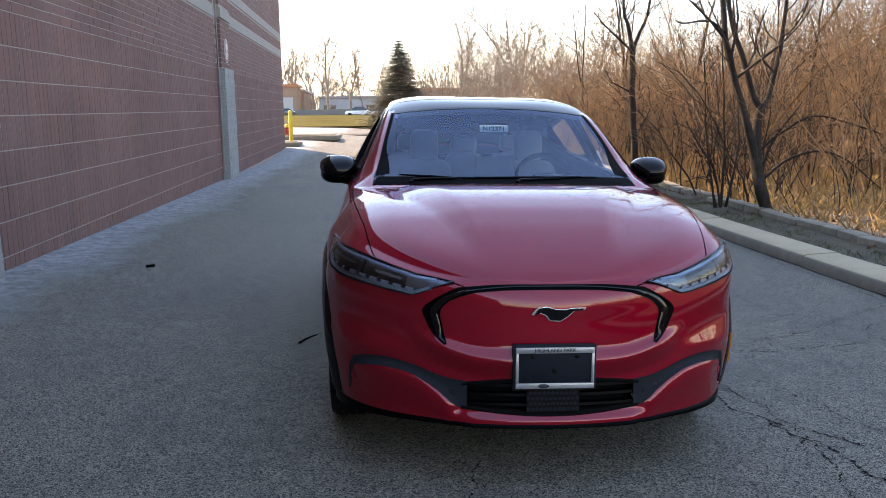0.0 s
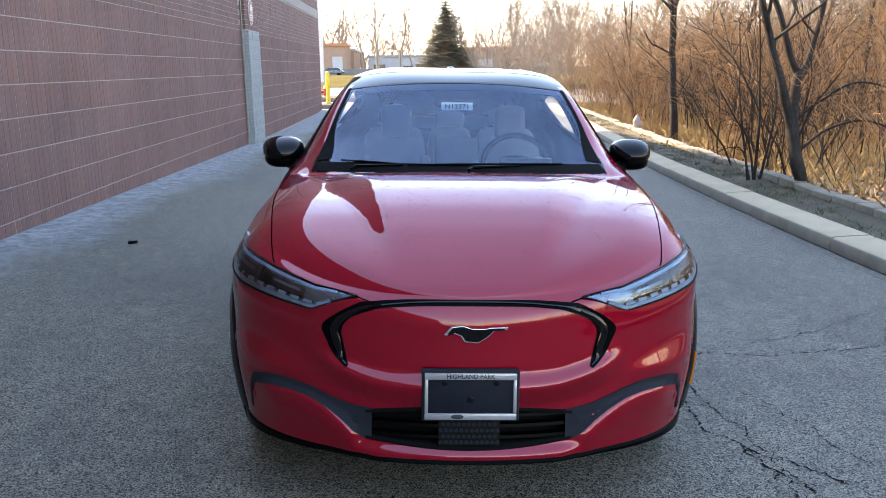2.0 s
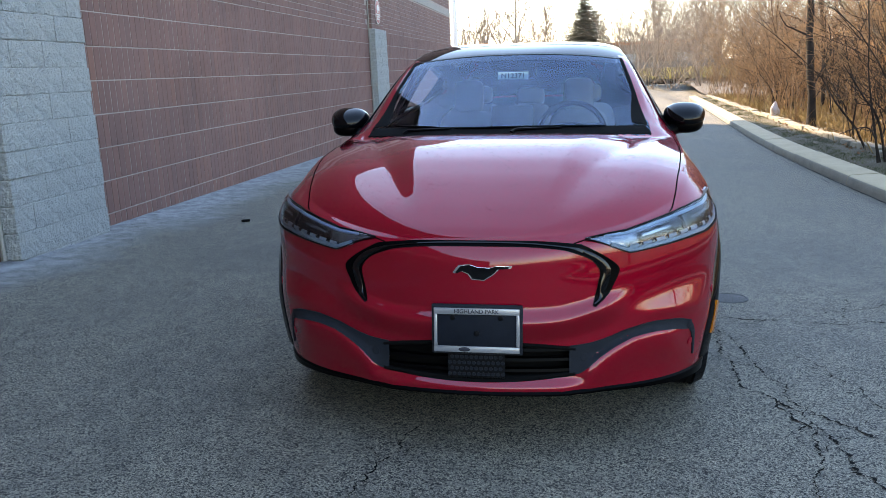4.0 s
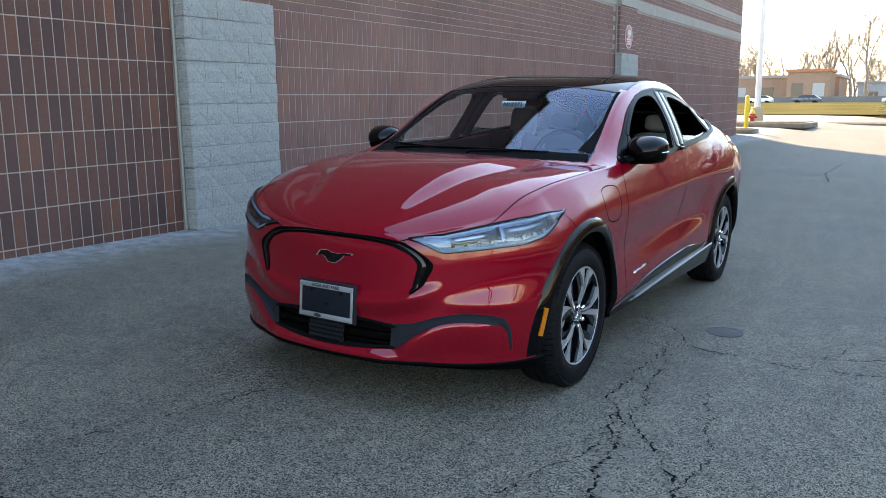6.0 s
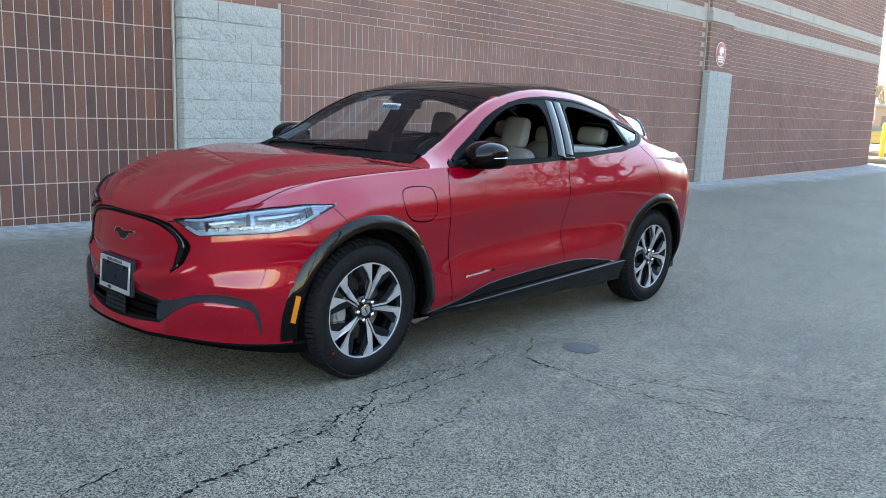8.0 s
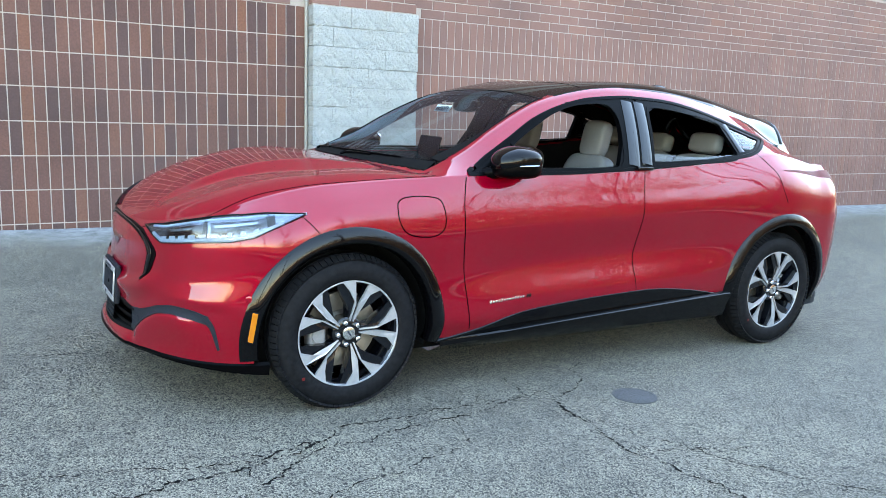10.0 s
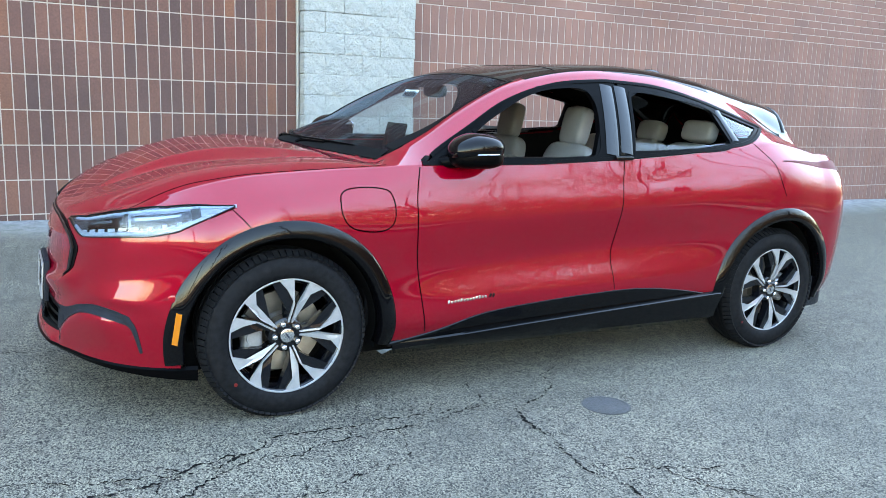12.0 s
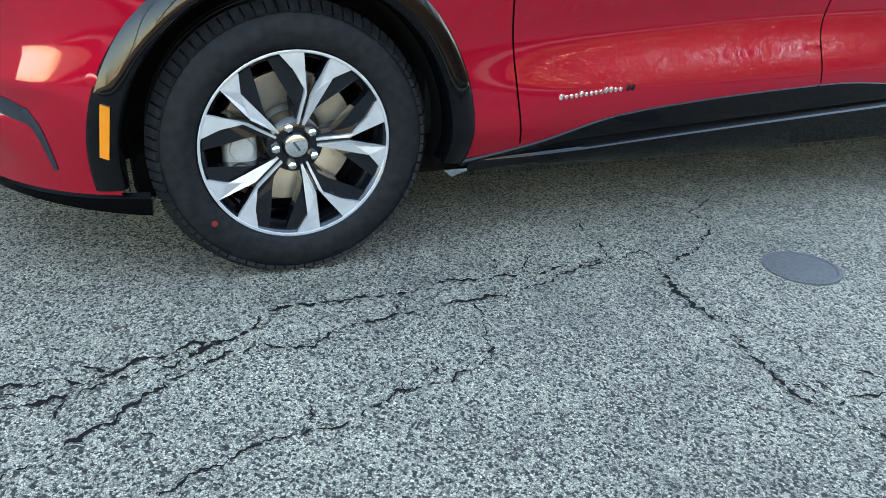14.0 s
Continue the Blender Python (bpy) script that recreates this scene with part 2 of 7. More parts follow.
def hood_relief(x, y):
    """The raised middle of the hood between two soft creases."""
    edge = 0.40 + 0.33 * (y + 0.3)
    wide = 0.033 + 0.062 * step(-0.65, 0.1, y) - 0.055 * step(-0.12, 0.28, y)
    fall = max(0.0, min(1.0, (abs(x) - edge + wide) / (2 * wide)))
    return (0.46 + 0.14 * step(0.0, -0.5, y)) * wide * (1 - fall) * step(-0.76, -0.50, y) * (1 - step(0.22, 0.32, y))


def hood_z(x, y):
    return 1.108 + 0.035 * (y - 0.3) - 0.033 * (x / 0.75) ** 2


def glass_z(x, y):
    return 1.107 + 0.44 * (y - 0.286 - 0.18 * (abs(x) / 0.745) ** 2) - 0.012 * (abs(x) / 0.7) ** 2


def edge_point(j, kind, u):
    """The level line j: in the nose (u = angle), along the side (u = y) or round the tail."""
    if kind == "side":
        return Vector((WIDTH[j](u), u, HEIGHT[j](u)))
    y0, (end, zc) = (NOSE_Y, NOSE[j]) if kind == "nose" else (TAIL_Y, TAIL[j])
    n = 2.12 if kind == "nose" else 2.7
    s, c = math.sin(u) ** (2 / n), max(math.cos(u), 0.0) ** (2 / n)
    y = y0 + (end - y0) * c
    x = WIDTH[j](y0) * s
    if j == 6 and kind == "nose":
        return Vector((x, y, HEIGHT[6](y)))
    k = s ** 1.6
    if kind == "nose":
        # the bumper's corner: a hollow above a ledge
        cut = max(0.0, min(1.0, (u - 0.45) / 0.45)) * max(0.0, min(1.0, (1.50 - u) / 0.18)) * (0.0, 0.003, 0.008, -0.007, -0.003, 0.0, 0.0)[j]
        x, y = x + cut * 0.75, y - cut * 0.65
    return Vector((x, y, zc + (HEIGHT[j](y0) - zc) * k))


def section(kind, u):
    ring = [edge_point(j, kind, u) for j in range(7)]
    pts = smoothed(ring, 6 * RING_SEG + 1)
    e = ring[6]
    y, x6, z6 = e.y, e.x, e.z
    zc = CENTRE(y)
    xr = x6 * RAIL_Q(y)
    if y < 0.3:
        h = max(0.0, min(1.0, (0.3 - y) / 0.3))
        zr = (RAIL_Z(0.3)) * (1 - h) + (z6 + (zc - z6) * 0.82) * h if y > 0.0 else z6 + (zc - z6) * 0.82
    elif y < 0.9:
        w = step(0.50, 0.85, y)
        zr = max(hood_z(xr, y), glass_z(xr, y) * (1 - w) + RAIL_Z(y) * w)
    else:
        zr = RAIL_Z(y)
    a, b = Vector((x6, y, z6)), Vector((xr, y, zr))
    out = Vector((b.z - a.z, 0, a.x - b.x))
    mid = (a + b) / 2 + out * (0.07 - 0.075 * step(2.1, 2.8, y) if y > 0.5 else 0.10)
    for k in range(1, SIDE_SEG + 1):
        t = k / SIDE_SEG
        pts.append(a * (1 - t) ** 2 + mid * 2 * t * (1 - t) + b * t * t)
    for k in range(1, ROOF_SEG + 1):
        q = k / ROOF_SEG
        x, z = xr * (1 - q), zr + (zc - zr) * (1 - (1 - q) ** (2.1 + 6.5 * step(1.1, 2.2, y)))
        if 0.24 < y < 0.9:
            w = step(0.50, 0.85, y)
            h = step(0.24, 0.30, y)
            z = z * (1 - h) + h * max(hood_z(x, y), glass_z(x, y) * (1 - w) + z * w)
        pts.append(Vector((x, y, z + hood_relief(x, y))))
    if kind == "nose" and y < -0.40:
        for p in pts[:6 * RING_SEG]:
            p.y -= nose_relief(p.x, p.z)
    return pts


ROWS = [("nose", math.pi / 2 * i / 60) for i in range(0, 60)] + [("side", NOSE_Y + (TAIL_Y - NOSE_Y) * i / 220) for i in range(221)] + [("tail", math.pi / 2 * (1 - i / 30)) for i in range(1, 31)]
half = [section(k, u) for k, u in ROWS]
HALF_N = len(half[0])
skin_v, skin_f = [], []
for row in half:
    skin_v += [Vector((-p.x, p.y, p.z)) for p in row] + [p for p in reversed(row[:-1])]
COLS = 2 * HALF_N - 1
for i in range(len(half) - 1):
    for k in range(COLS - 1):
        skin_f.append((i * COLS + k, i * COLS + k + 1, (i + 1) * COLS + k + 1, (i + 1) * COLS + k))
skin = BVHTree.FromPolygons(skin_v, skin_f)
whole = mesh_of("whole", skin_v, skin_f)
vn = [tuple(v.normal) for v in whole.vertices]
if vn[(len(half) // 2) * COLS + HALF_N - 1][2] < 0:
    vn = [tuple(-c for c in n) for n in vn]
    skin_f = [f[::-1] for f in skin_f]
bpy.data.meshes.remove(whole)
for r in (0, len(half) - 1):
    for k in range(COLS):
        n = vn[r * COLS + k]
        vn[r * COLS + k] = tuple(Vector((0, n[1], n[2])).normalized())


def on_side(y, z, sx=1, off=0.0):
    """The point of the body's flank at (y, z), off metres proud of it."""
    p, n, _, _ = skin.ray_cast(Vector((2.0 * sx, y, z)), Vector((-sx, 0, 0)))
    if p is None:
        p, n, _, _ = skin.find_nearest(Vector((0.9 * sx, y, z)))
    if n.x * sx < 0:
        n = -n
    return p + n * off


def on_front(x, z, off=0.0):
    p, n, _, _ = skin.ray_cast(Vector((x, -3, z)), Vector((0, 1, 0)))
    if p is None:
        p, n, _, _ = skin.find_nearest(Vector((x, -0.87, z)))
    if n.y > 0:
        n = -n
    return p + n * off


def on_skin(q, off=0.0):
    p, n, _, _ = skin.find_nearest(Vector(q))
    if n.dot(p - Vector((0, p.y * 0.6 + 0.6, 0.6))) < 0:
        n = -n
    return p + n * off


BELT = [(0.627, 1.087), (0.931, 1.092), (1.25, 1.098), (1.598, 1.115), (1.784, 1.128), (2.184, 1.159), (2.536, 1.192), (2.753, 1.227), (2.90, 1.285)]
WINTOP = [(2.941, 1.307), (2.867, 1.337), (2.701, 1.388), (2.496, 1.443), (2.301, 1.483), (2.108, 1.509), (1.874, 1.517), (1.759, 1.516), (1.529, 1.495), (1.376, 1.464), (1.228, 1.419), (1.082, 1.356), (0.902, 1.251), (0.733, 1.154)]
DLO = BELT + WINTOP
HEADER_Y, COWL = 1.23, lambda x: 0.286 + 0.18 * (abs(x) / 0.745) ** 2
PANELS = {}
for f_i, f in enumerate(skin_f):
    k = f_i % (COLS - 1)
    kk = k if k < HALF_N - 1 else COLS - 2 - k
    c = sum((skin_v[v] for v in f), Vector()) / 4
    ax = abs(c.x)
    ring = kk < 6 * RING_SEG
    if ring:
        if min(math.hypot(c.y - AXLE_F, c.z - HUB_Z), math.hypot(c.y - AXLE_R, c.z - HUB_Z)) < 0.445 and ax > 0.7:
            continue
        if 0.40 < c.y < 0.62 and c.z < 0.285 and ax > 0.7:
            continue
        if c.y < -0.7 and ax < 0.350 and 0.294 + 0.02 * (ax / 0.36) ** 2 < c.z < 0.433 - 0.025 * (ax / 0.36) ** 2:
            continue
        if c.y < -0.42 - 0.25 * max(0.0, c.z - 0.86):
            name = "front_bumper"
        elif c.y < 0.60:
            name = "fender_left" if c.x > 0 else "fender_right"
        elif c.y < 1.76:
            name = "front_door_left" if c.x > 0 else "front_door_right"
        elif c.y < 2.55 or (c.y < 2.9 and math.hypot(c.y - AXLE_R, c.z - HUB_Z) > 0.55 and c.y < 2.5 + 0.5 * (c.z - 0.4)):
            name = "rear_door_left" if c.x > 0 else "rear_door_right"
        elif c.y > 3.30 and c.z < 0.80:
            name = "rear_bumper"
        else:
            name = "rear_quarter_left" if c.x > 0 else "rear_quarter_right"
    else:
        top_k = kk - 6 * RING_SEG
        if top_k < SIDE_SEG + (2 if c.y < 1.3 else 0) and c.y > 0.6:
            if c.y < 3.0 and inside(DLO, c.y, c.z):
                continue
            name = "roof_rail_left" if c.x > 0 else "roof_rail_right"
        elif c.y < COWL(c.x):
            name = "hood"
        elif c.y < HEADER_Y:
            if top_k < SIDE_SEG + 1:
                name = "roof_rail_left" if c.x > 0 else "roof_rail_right"
            else:
                name = "windshield"
        elif c.y < 2.62:
            name = "roof"
        elif 2.80 < c.y < 3.60 and ax < 0.47:
            name = "rear_window"
        elif c.y < 3.40:
            name = "hatch_frame"
        else:
            name = "tailgate"
    PANELS.setdefault(name, []).append(f)


def panel(name, faces, mat, parent=car, plain="", thick=0.0):
    ids = sorted({v for f in faces for v in f})
    at = {v: i for i, v in enumerate(ids)}
    me = mesh_of(name, [skin_v[v] for v in ids], [tuple(at[v] for v in f) for f in faces], True)
    me.normals_split_custom_set_from_vertices([vn[v] for v in ids])
    ob = place(plain or name, me, mat, parent)
    return ob


# ---- materials of the car ----
def car_paint():
    m = material("red_paint", (0.15, 0.001, 0.006), 0.46, 0.42, Coat_Weight=1.0, Coat_Roughness=0.004, Coat_IOR=1.5, Specular_IOR_Level=0.0)
    t, b, add = nodes_of(m)
    co = add("ShaderNodeTexCoord")
    n = add("ShaderNodeTexNoise", Scale=900.0, Detail=1.0)
    t.links.new(co.outputs["Object"], n.inputs["Vector"])
    r = ramp(add, [(0.35, (0.140, 0.0003, 0.0060)), (0.7, (0.235, 0.0005, 0.0118))])
    t.links.new(n.outputs[0], r.inputs[0])
    t.links.new(r.outputs[0], b.inputs["Base Color"])
    n2 = add("ShaderNodeTexNoise", Scale=14.0, Detail=2.0)
    t.links.new(co.outputs["Object"], n2.inputs["Vector"])
    bp = add("ShaderNodeBump", Strength=0.008, Distance=0.01)
    t.links.new(n2.outputs[0], bp.inputs["Height"])
    t.links.new(bp.outputs[0], b.inputs["Coat Normal"])
    return m


def pane(name, tint, ior=1.5, reflect_tint=(1.0, 1.0, 1.0)):
    m = bpy.data.materials.new(name)
    m.use_nodes = True
    t = m.node_tree
    t.nodes.remove(t.nodes["Principled BSDF"])
    tr, gl, fr, mx = (t.nodes.new("ShaderNode" + k) for k in ("BsdfTransparent", "BsdfGlossy", "Fresnel", "MixShader"))
    tr.inputs[0].default_value = (*tint, 1)
    gl.inputs["Color"].default_value = (*reflect_tint, 1)
    gl.inputs["Roughness"].default_value = 0.005
    fr.inputs[0].default_value = ior
    t.links.new(fr.outputs[0], mx.inputs[0])
    t.links.new(tr.outputs[0], mx.inputs[1])
    t.links.new(gl.outputs[0], mx.inputs[2])
    t.links.new(mx.outputs[0], t.nodes["Material Output"].inputs[0])
    return m


red_paint = car_paint()
gloss_black = material("gloss_black", (0.0012, 0.0012, 0.0016), 0.02, IOR=1.38)
arch_black = material("arch_black", (0.0012, 0.0012, 0.0016), 0.03, IOR=1.31)
roof_glass = material("roof_glass", (0.0015, 0.0015, 0.002), 0.03, IOR=1.15)
mirror_black = material("mirror_black", (0.0012, 0.0013, 0.0018), 0.03, IOR=1.27)
pillar_gloss = material("pillar_gloss", (0.0012, 0.0012, 0.0016), 0.02, IOR=1.42)
trim_black = material("trim_black", (0.0010, 0.0010, 0.0012), 0.30, IOR=1.10)
satin_black = mottled("satin_black", (0.0026, 0.0026, 0.00286), (0.0052, 0.0052, 0.00572), 8, (0.34, 0.5), 0.1, 60)
matte_black = mottled("matte_black", (0.009, 0.0105, 0.0135), (0.016, 0.0185, 0.023), 6, (0.5, 0.7), 0.25, 70)
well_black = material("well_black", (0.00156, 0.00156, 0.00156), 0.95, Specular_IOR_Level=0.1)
# windshield: sky blue put into the reflection colour, which also dims the mirrored sky
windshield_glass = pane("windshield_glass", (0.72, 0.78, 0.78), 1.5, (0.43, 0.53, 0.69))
side_glass = pane("side_glass", (0.62, 0.68, 0.66), 1.5)
hatch_black = material("hatch_black", (0.004, 0.0055, 0.006), 0.06, IOR=1.45)
lens_glass = pane("lens_glass", (0.90, 0.95, 0.98), 1.5)
mirror_silver = material("mirror_silver", (0.9, 0.9, 0.9), 0.01, 1.0)
chrome = material("chrome", (0.75, 0.76, 0.78), 0.12, 1.0)
machined = mottled("machined_alloy", (0.25, 0.255, 0.27), (0.34, 0.345, 0.36), 30, (0.26, 0.40), 0.05, 20, 0.5)
dark_alloy = material("dark_alloy", (0.0025, 0.003, 0.0045), 0.12, 0.0, IOR=1.42)
disc_steel = mottled("disc_steel", (0.20, 0.18, 0.155), (0.30, 0.275, 0.245), 25, (0.28, 0.5), 0.1, 30, 0.9)
caliper_grey = mottled("caliper_grey", (0.20, 0.205, 0.215), (0.30, 0.305, 0.315), 30, (0.35, 0.55), 0.1, 10, 0.6)
amber = material("amber_lens", (0.36, 0.105, 0.002), 0.18, 0.0, Coat_Weight=1.0)
plate_blue = mottled("plate_insert", (0.006, 0.0075, 0.011), (0.010, 0.0125, 0.018), 20, (0.4, 0.6), 0.2, 20)
plate_silver = mottled("plate_frame", (0.26, 0.27, 0.28), (0.32, 0.325, 0.335), 20, (0.22, 0.4), 0.05, 10, 0.5)
seat_leather = mottled("seat_leather", (0.135, 0.136, 0.132), (0.178, 0.179, 0.174), 9, (0.42, 0.6), 0.15, 30)
cabin_dark = mottled("cabin_dark", (0.00312, 0.00312, 0.00364), (0.0078, 0.0078, 0.00884), 8, (0.55, 0.8), 0.15, 40)
lining = mottled("lining", (0.052, 0.052, 0.052), (0.070, 0.070, 0.068), 8, (0.8, 0.95), 0.0, 20)
tail_red = material("tail_red", (0.085, 0.010, 0.010), 0.4, 0.0, IOR=1.15)
lamp_inner = mottled("lamp_inner", (0.012, 0.015, 0.020), (0.24, 0.28, 0.33), 55, (0.1, 0.3), 0.1, 5, 0.85)
lamp_white = mottled("lamp_white", (0.16, 0.21, 0.29), (0.29, 0.37, 0.47), 30, (0.3, 0.5), 0.05, 5)
lamp_bright = material("lamp_bright", (0.22, 0.26, 0.30), 0.2, 0.8)
sticker_pale = material("sticker_pale", (0.3224, 0.416, 0.416), 0.6)
ink = material("ink", (0.0052, 0.0078, 0.0156), 0.6)


def tyre_rubber():
    """Rubber with tread grooves across the crown and fine rings on the sidewall."""
    m = material("tyre_rubber", (0.00936, 0.00936, 0.00988), 0.62, Specular_IOR_Level=0.3)
    t, b, add = nodes_of(m)
    co = add("ShaderNodeTexCoord")
    n = add("ShaderNodeTexNoise", Scale=45.0, Detail=4.0)
    t.links.new(co.outputs["Object"], n.inputs["Vector"])
    r = ramp(add, [(0.3, (0.0035, 0.0037, 0.0044)), (0.7, (0.0085, 0.0088, 0.0100))])
    t.links.new(n.outputs[0], r.inputs[0])
    t.links.new(r.outputs[0], b.inputs["Base Color"])
    sx = add("ShaderNodeSeparateXYZ")
    t.links.new(co.outputs["Object"], sx.inputs[0])
    rad = add("ShaderNodeVectorMath", operation="LENGTH")
    flat = add("ShaderNodeVectorMath", operation="MULTIPLY")
    flat.inputs[1].default_value = (0, 1, 1)
    t.links.new(co.outputs["Object"], flat.inputs[0])
    t.links.new(flat.outputs[0], rad.inputs[0])
    w = add("ShaderNodeMath", operation="SINE")
    k = add("ShaderNodeMath", operation="MULTIPLY")
    k.inputs[1].default_value = 900.0
    t.links.new(rad.outputs["Value"], k.inputs[0])
    t.links.new(k.outputs[0], w.inputs[0])
    bp = add("ShaderNodeBump", Strength=0.05, Distance=0.002)
    t.links.new(w.outputs[0], bp.inputs["Height"])
    t.links.new(bp.outputs[0], b.inputs["Normal"])
    return m


tyre_m = tyre_rubber()
for dull in (satin_black, matte_black, tyre_m, cabin_dark, plate_blue):
    dull.node_tree.nodes["Principled BSDF"].inputs["Specular IOR Level"].default_value = 0.06

# ---- panels ----
PLAIN = {"fender_left": "front_fender", "fender_right": "front_fender", "front_door_left": "front_door", "front_door_right": "front_door", "rear_door_left": "rear_door", "rear_door_right": "rear_door",
         "rear_quarter_left": "rear_quarter", "rear_quarter_right": "rear_quarter", "roof_rail_left": "roof_rail", "roof_rail_right": "roof_rail"}
made = {}
for nm, fs in PANELS.items():
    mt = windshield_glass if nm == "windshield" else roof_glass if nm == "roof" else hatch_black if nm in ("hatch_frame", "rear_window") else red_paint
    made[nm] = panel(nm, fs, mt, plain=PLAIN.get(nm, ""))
made["windshield"]["label"] = "clear laminated windshield with stock sticker"
made["roof"]["label"] = "black panoramic glass roof"

# dark trim behind the doors and under the roof
def inner_skin(name, names, depth, mat):
    fs = [f for n in names for f in PANELS[n]]
    ids = sorted({v for f in fs for v in f})
    at = {v: i for i, v in enumerate(ids)}
    place(name, mesh_of(name, [skin_v[v] - Vector(vn[v]) * depth for v in ids], [tuple(at[v] for v in f) for f in fs], True), mat, car)


for side in ("left", "right"):
    inner_skin("door_trim", ["front_door_" + side, "rear_door_" + side], 0.022, cabin_dark)
    inner_skin("pillar_trim", ["roof_rail_" + side], 0.025, cabin_dark)
    inner_skin("quarter_trim", ["rear_quarter_" + side], 0.022, cabin_dark)
inner_skin("tailgate_trim", ["tailgate"], 0.02, cabin_dark)
inner_skin("headliner", ["roof"], 0.03, lining)


def strip(name, path, width, mat, off=0.003, thick=0.006, n=None, label="", parent=car, proj=on_skin):
    """A band with a slight crown laid along a path on the body."""
    pts = resample(path, n or max(8, int(sum((Vector(b) - Vector(a)).length for a, b in zip(path, path[1:])) / 0.02)))
    wd = width if callable(width) else (lambda s: width)
    base = [proj(p, 0.0) for p in pts]
    rows = []
    for i, p in enumerate(base):
        d = (base[min(i + 1, len(base) - 1)] - base[max(i - 1, 0)]).normalized()
        nn = (proj(pts[i], 0.02) - proj(pts[i], 0.0)).normalized()
        lat = d.cross(nn).normalized()
        w = wd(i / (len(base) - 1)) / 2
        q = [proj(p + lat * w * k, 0.0) for k in (-1, -0.6, 0.6, 1)]
        rows.append([q[0] + nn * (off - thick), q[0] + nn * off * 0.6, q[1] + nn * off, q[2] + nn * off, q[3] + nn * off * 0.6, q[3] + nn * (off - thick)])
    bm = bmesh.new()
    sheet(bm, rows)
    return part(name, bm, mat, parent, label)


def side_path(pairs, sx, n=0):
    pts = [on_side(y, z, sx) for y, z in pairs]
    return smoothed(pts, n) if n else pts


gap = material("panel_gap", (0.0015, 0.0005, 0.0006), 0.9, Specular_IOR_Level=0.0)
DOOR_F = [(0.612, 1.075), (0.590, 0.988), (0.582, 0.89), (0.593, 0.687), (0.62, 0.501), (0.655, 0.32)]
DOOR_B = [(1.785, 1.114), (1.770, 1.011), (1.757, 0.869), (1.745, 0.724), (1.730, 0.606), (1.75, 0.45)]
DOOR_R = [(2.76, 1.222), (2.822, 1.166), (2.881, 1.104), (2.915, 1.01), (2.955, 0.93)]
PORT = [(0.218, 0.94), (0.221, 0.884), (0.254, 0.829), (0.32, 0.804), (0.412, 0.802), (0.462, 0.83), (0.474, 0.88), (0.466, 0.94), (0.441, 0.977), (0.35, 0.989), (0.259, 0.982), (0.225, 0.962), (0.218, 0.94)]
for sx in (1, -1):
    for pth in (DOOR_F, DOOR_B, DOOR_R):
        strip("panel_gap", side_path(pth, sx, 40), 0.0055, gap, 0.0006, 0.003)
strip("charge_flap_gap", side_path(PORT, 1, 70), 0.0055, gap, 0.0006, 0.003)
# hood outline: up over the headlamps and back along the fenders
for sx in (1, -1):
    hood_line = [skin.ray_cast(Vector((x * sx, y, 3)), Vector((0, 0, -1)))[0] for x, y in ((0.702, -0.615), (0.715, -0.585), (0.735, -0.50), (0.752, -0.40), (0.770, -0.30), (0.785, -0.20), (0.803, -0.06), (0.816, 0.10), (0.824, 0.28), (0.828, 0.46))]
    strip("hood_gap", smoothed(hood_line, 60), 0.005, gap, 0.0008, 0.004)
    strip("hood_gap", [(sx * 0.392, -0.787, 0.806), (sx * 0.372, -0.795, 0.799), (sx * 0.350, -0.802, 0.793)], 0.005, gap, 0.0008, 0.004)
    strip("bumper_gap", side_path([(-0.235, 0.905), (-0.20, 0.87), (-0.165, 0.83)], sx, 12), 0.004, gap, 0.0006, 0.003)

# ---- windows and their black surrounds ----
def dlo_ring(pairs, w_in, w_out, name, mat, sx, off=0.006, closed=True):
    """A moulding that follows a window outline on the flank."""
    n = len(pairs)
    cy, cz = sum(p[0] for p in pairs) / n, sum(p[1] for p in pairs) / n
    path = smoothed([(0, y, z) for y, z in pairs + pairs[:1]], 150)
    rows = []
    for i, p in enumerate(path):
        d = path[(i + 1) % 149] - path[(i - 1) % 149]
        q = Vector((0, d.z, -d.y)).normalized()
        if q.dot(Vector((0, p.y - cy, (p.z - cz) * 4))) < 0:
            q = -q
        o, c = p + q * w_out, p - q * w_in
        a, b = on_side(o.y, o.z, sx, off), on_side(c.y, c.z, sx, off)
        rows.append([on_side(o.y, o.z, sx, -0.004), a, b, b + Vector((-0.035 * sx, 0, 0))])
    bm = bmesh.new()
    sheet(bm, rows)
    return part(name, bm, mat, car)


GLASS_F = [(0.80, 1.115), (1.25, 1.12), (1.60, 1.135), (1.665, 1.27), (1.680, 1.386), (1.654, 1.45), (1.588, 1.472), (1.405, 1.454), (1.262, 1.412), (1.135, 1.352), (0.95, 1.243)]
GLASS_R = [(1.862, 1.16), (2.225, 1.175), (2.59, 1.215), (2.545, 1.39), (2.202, 1.452), (2.005, 1.468), (1.936, 1.44), (1.90, 1.30)]
QUARTER = [(2.665, 1.248), (2.755, 1.248), (2.88, 1.305), (2.70, 1.36), (2.625, 1.382)]


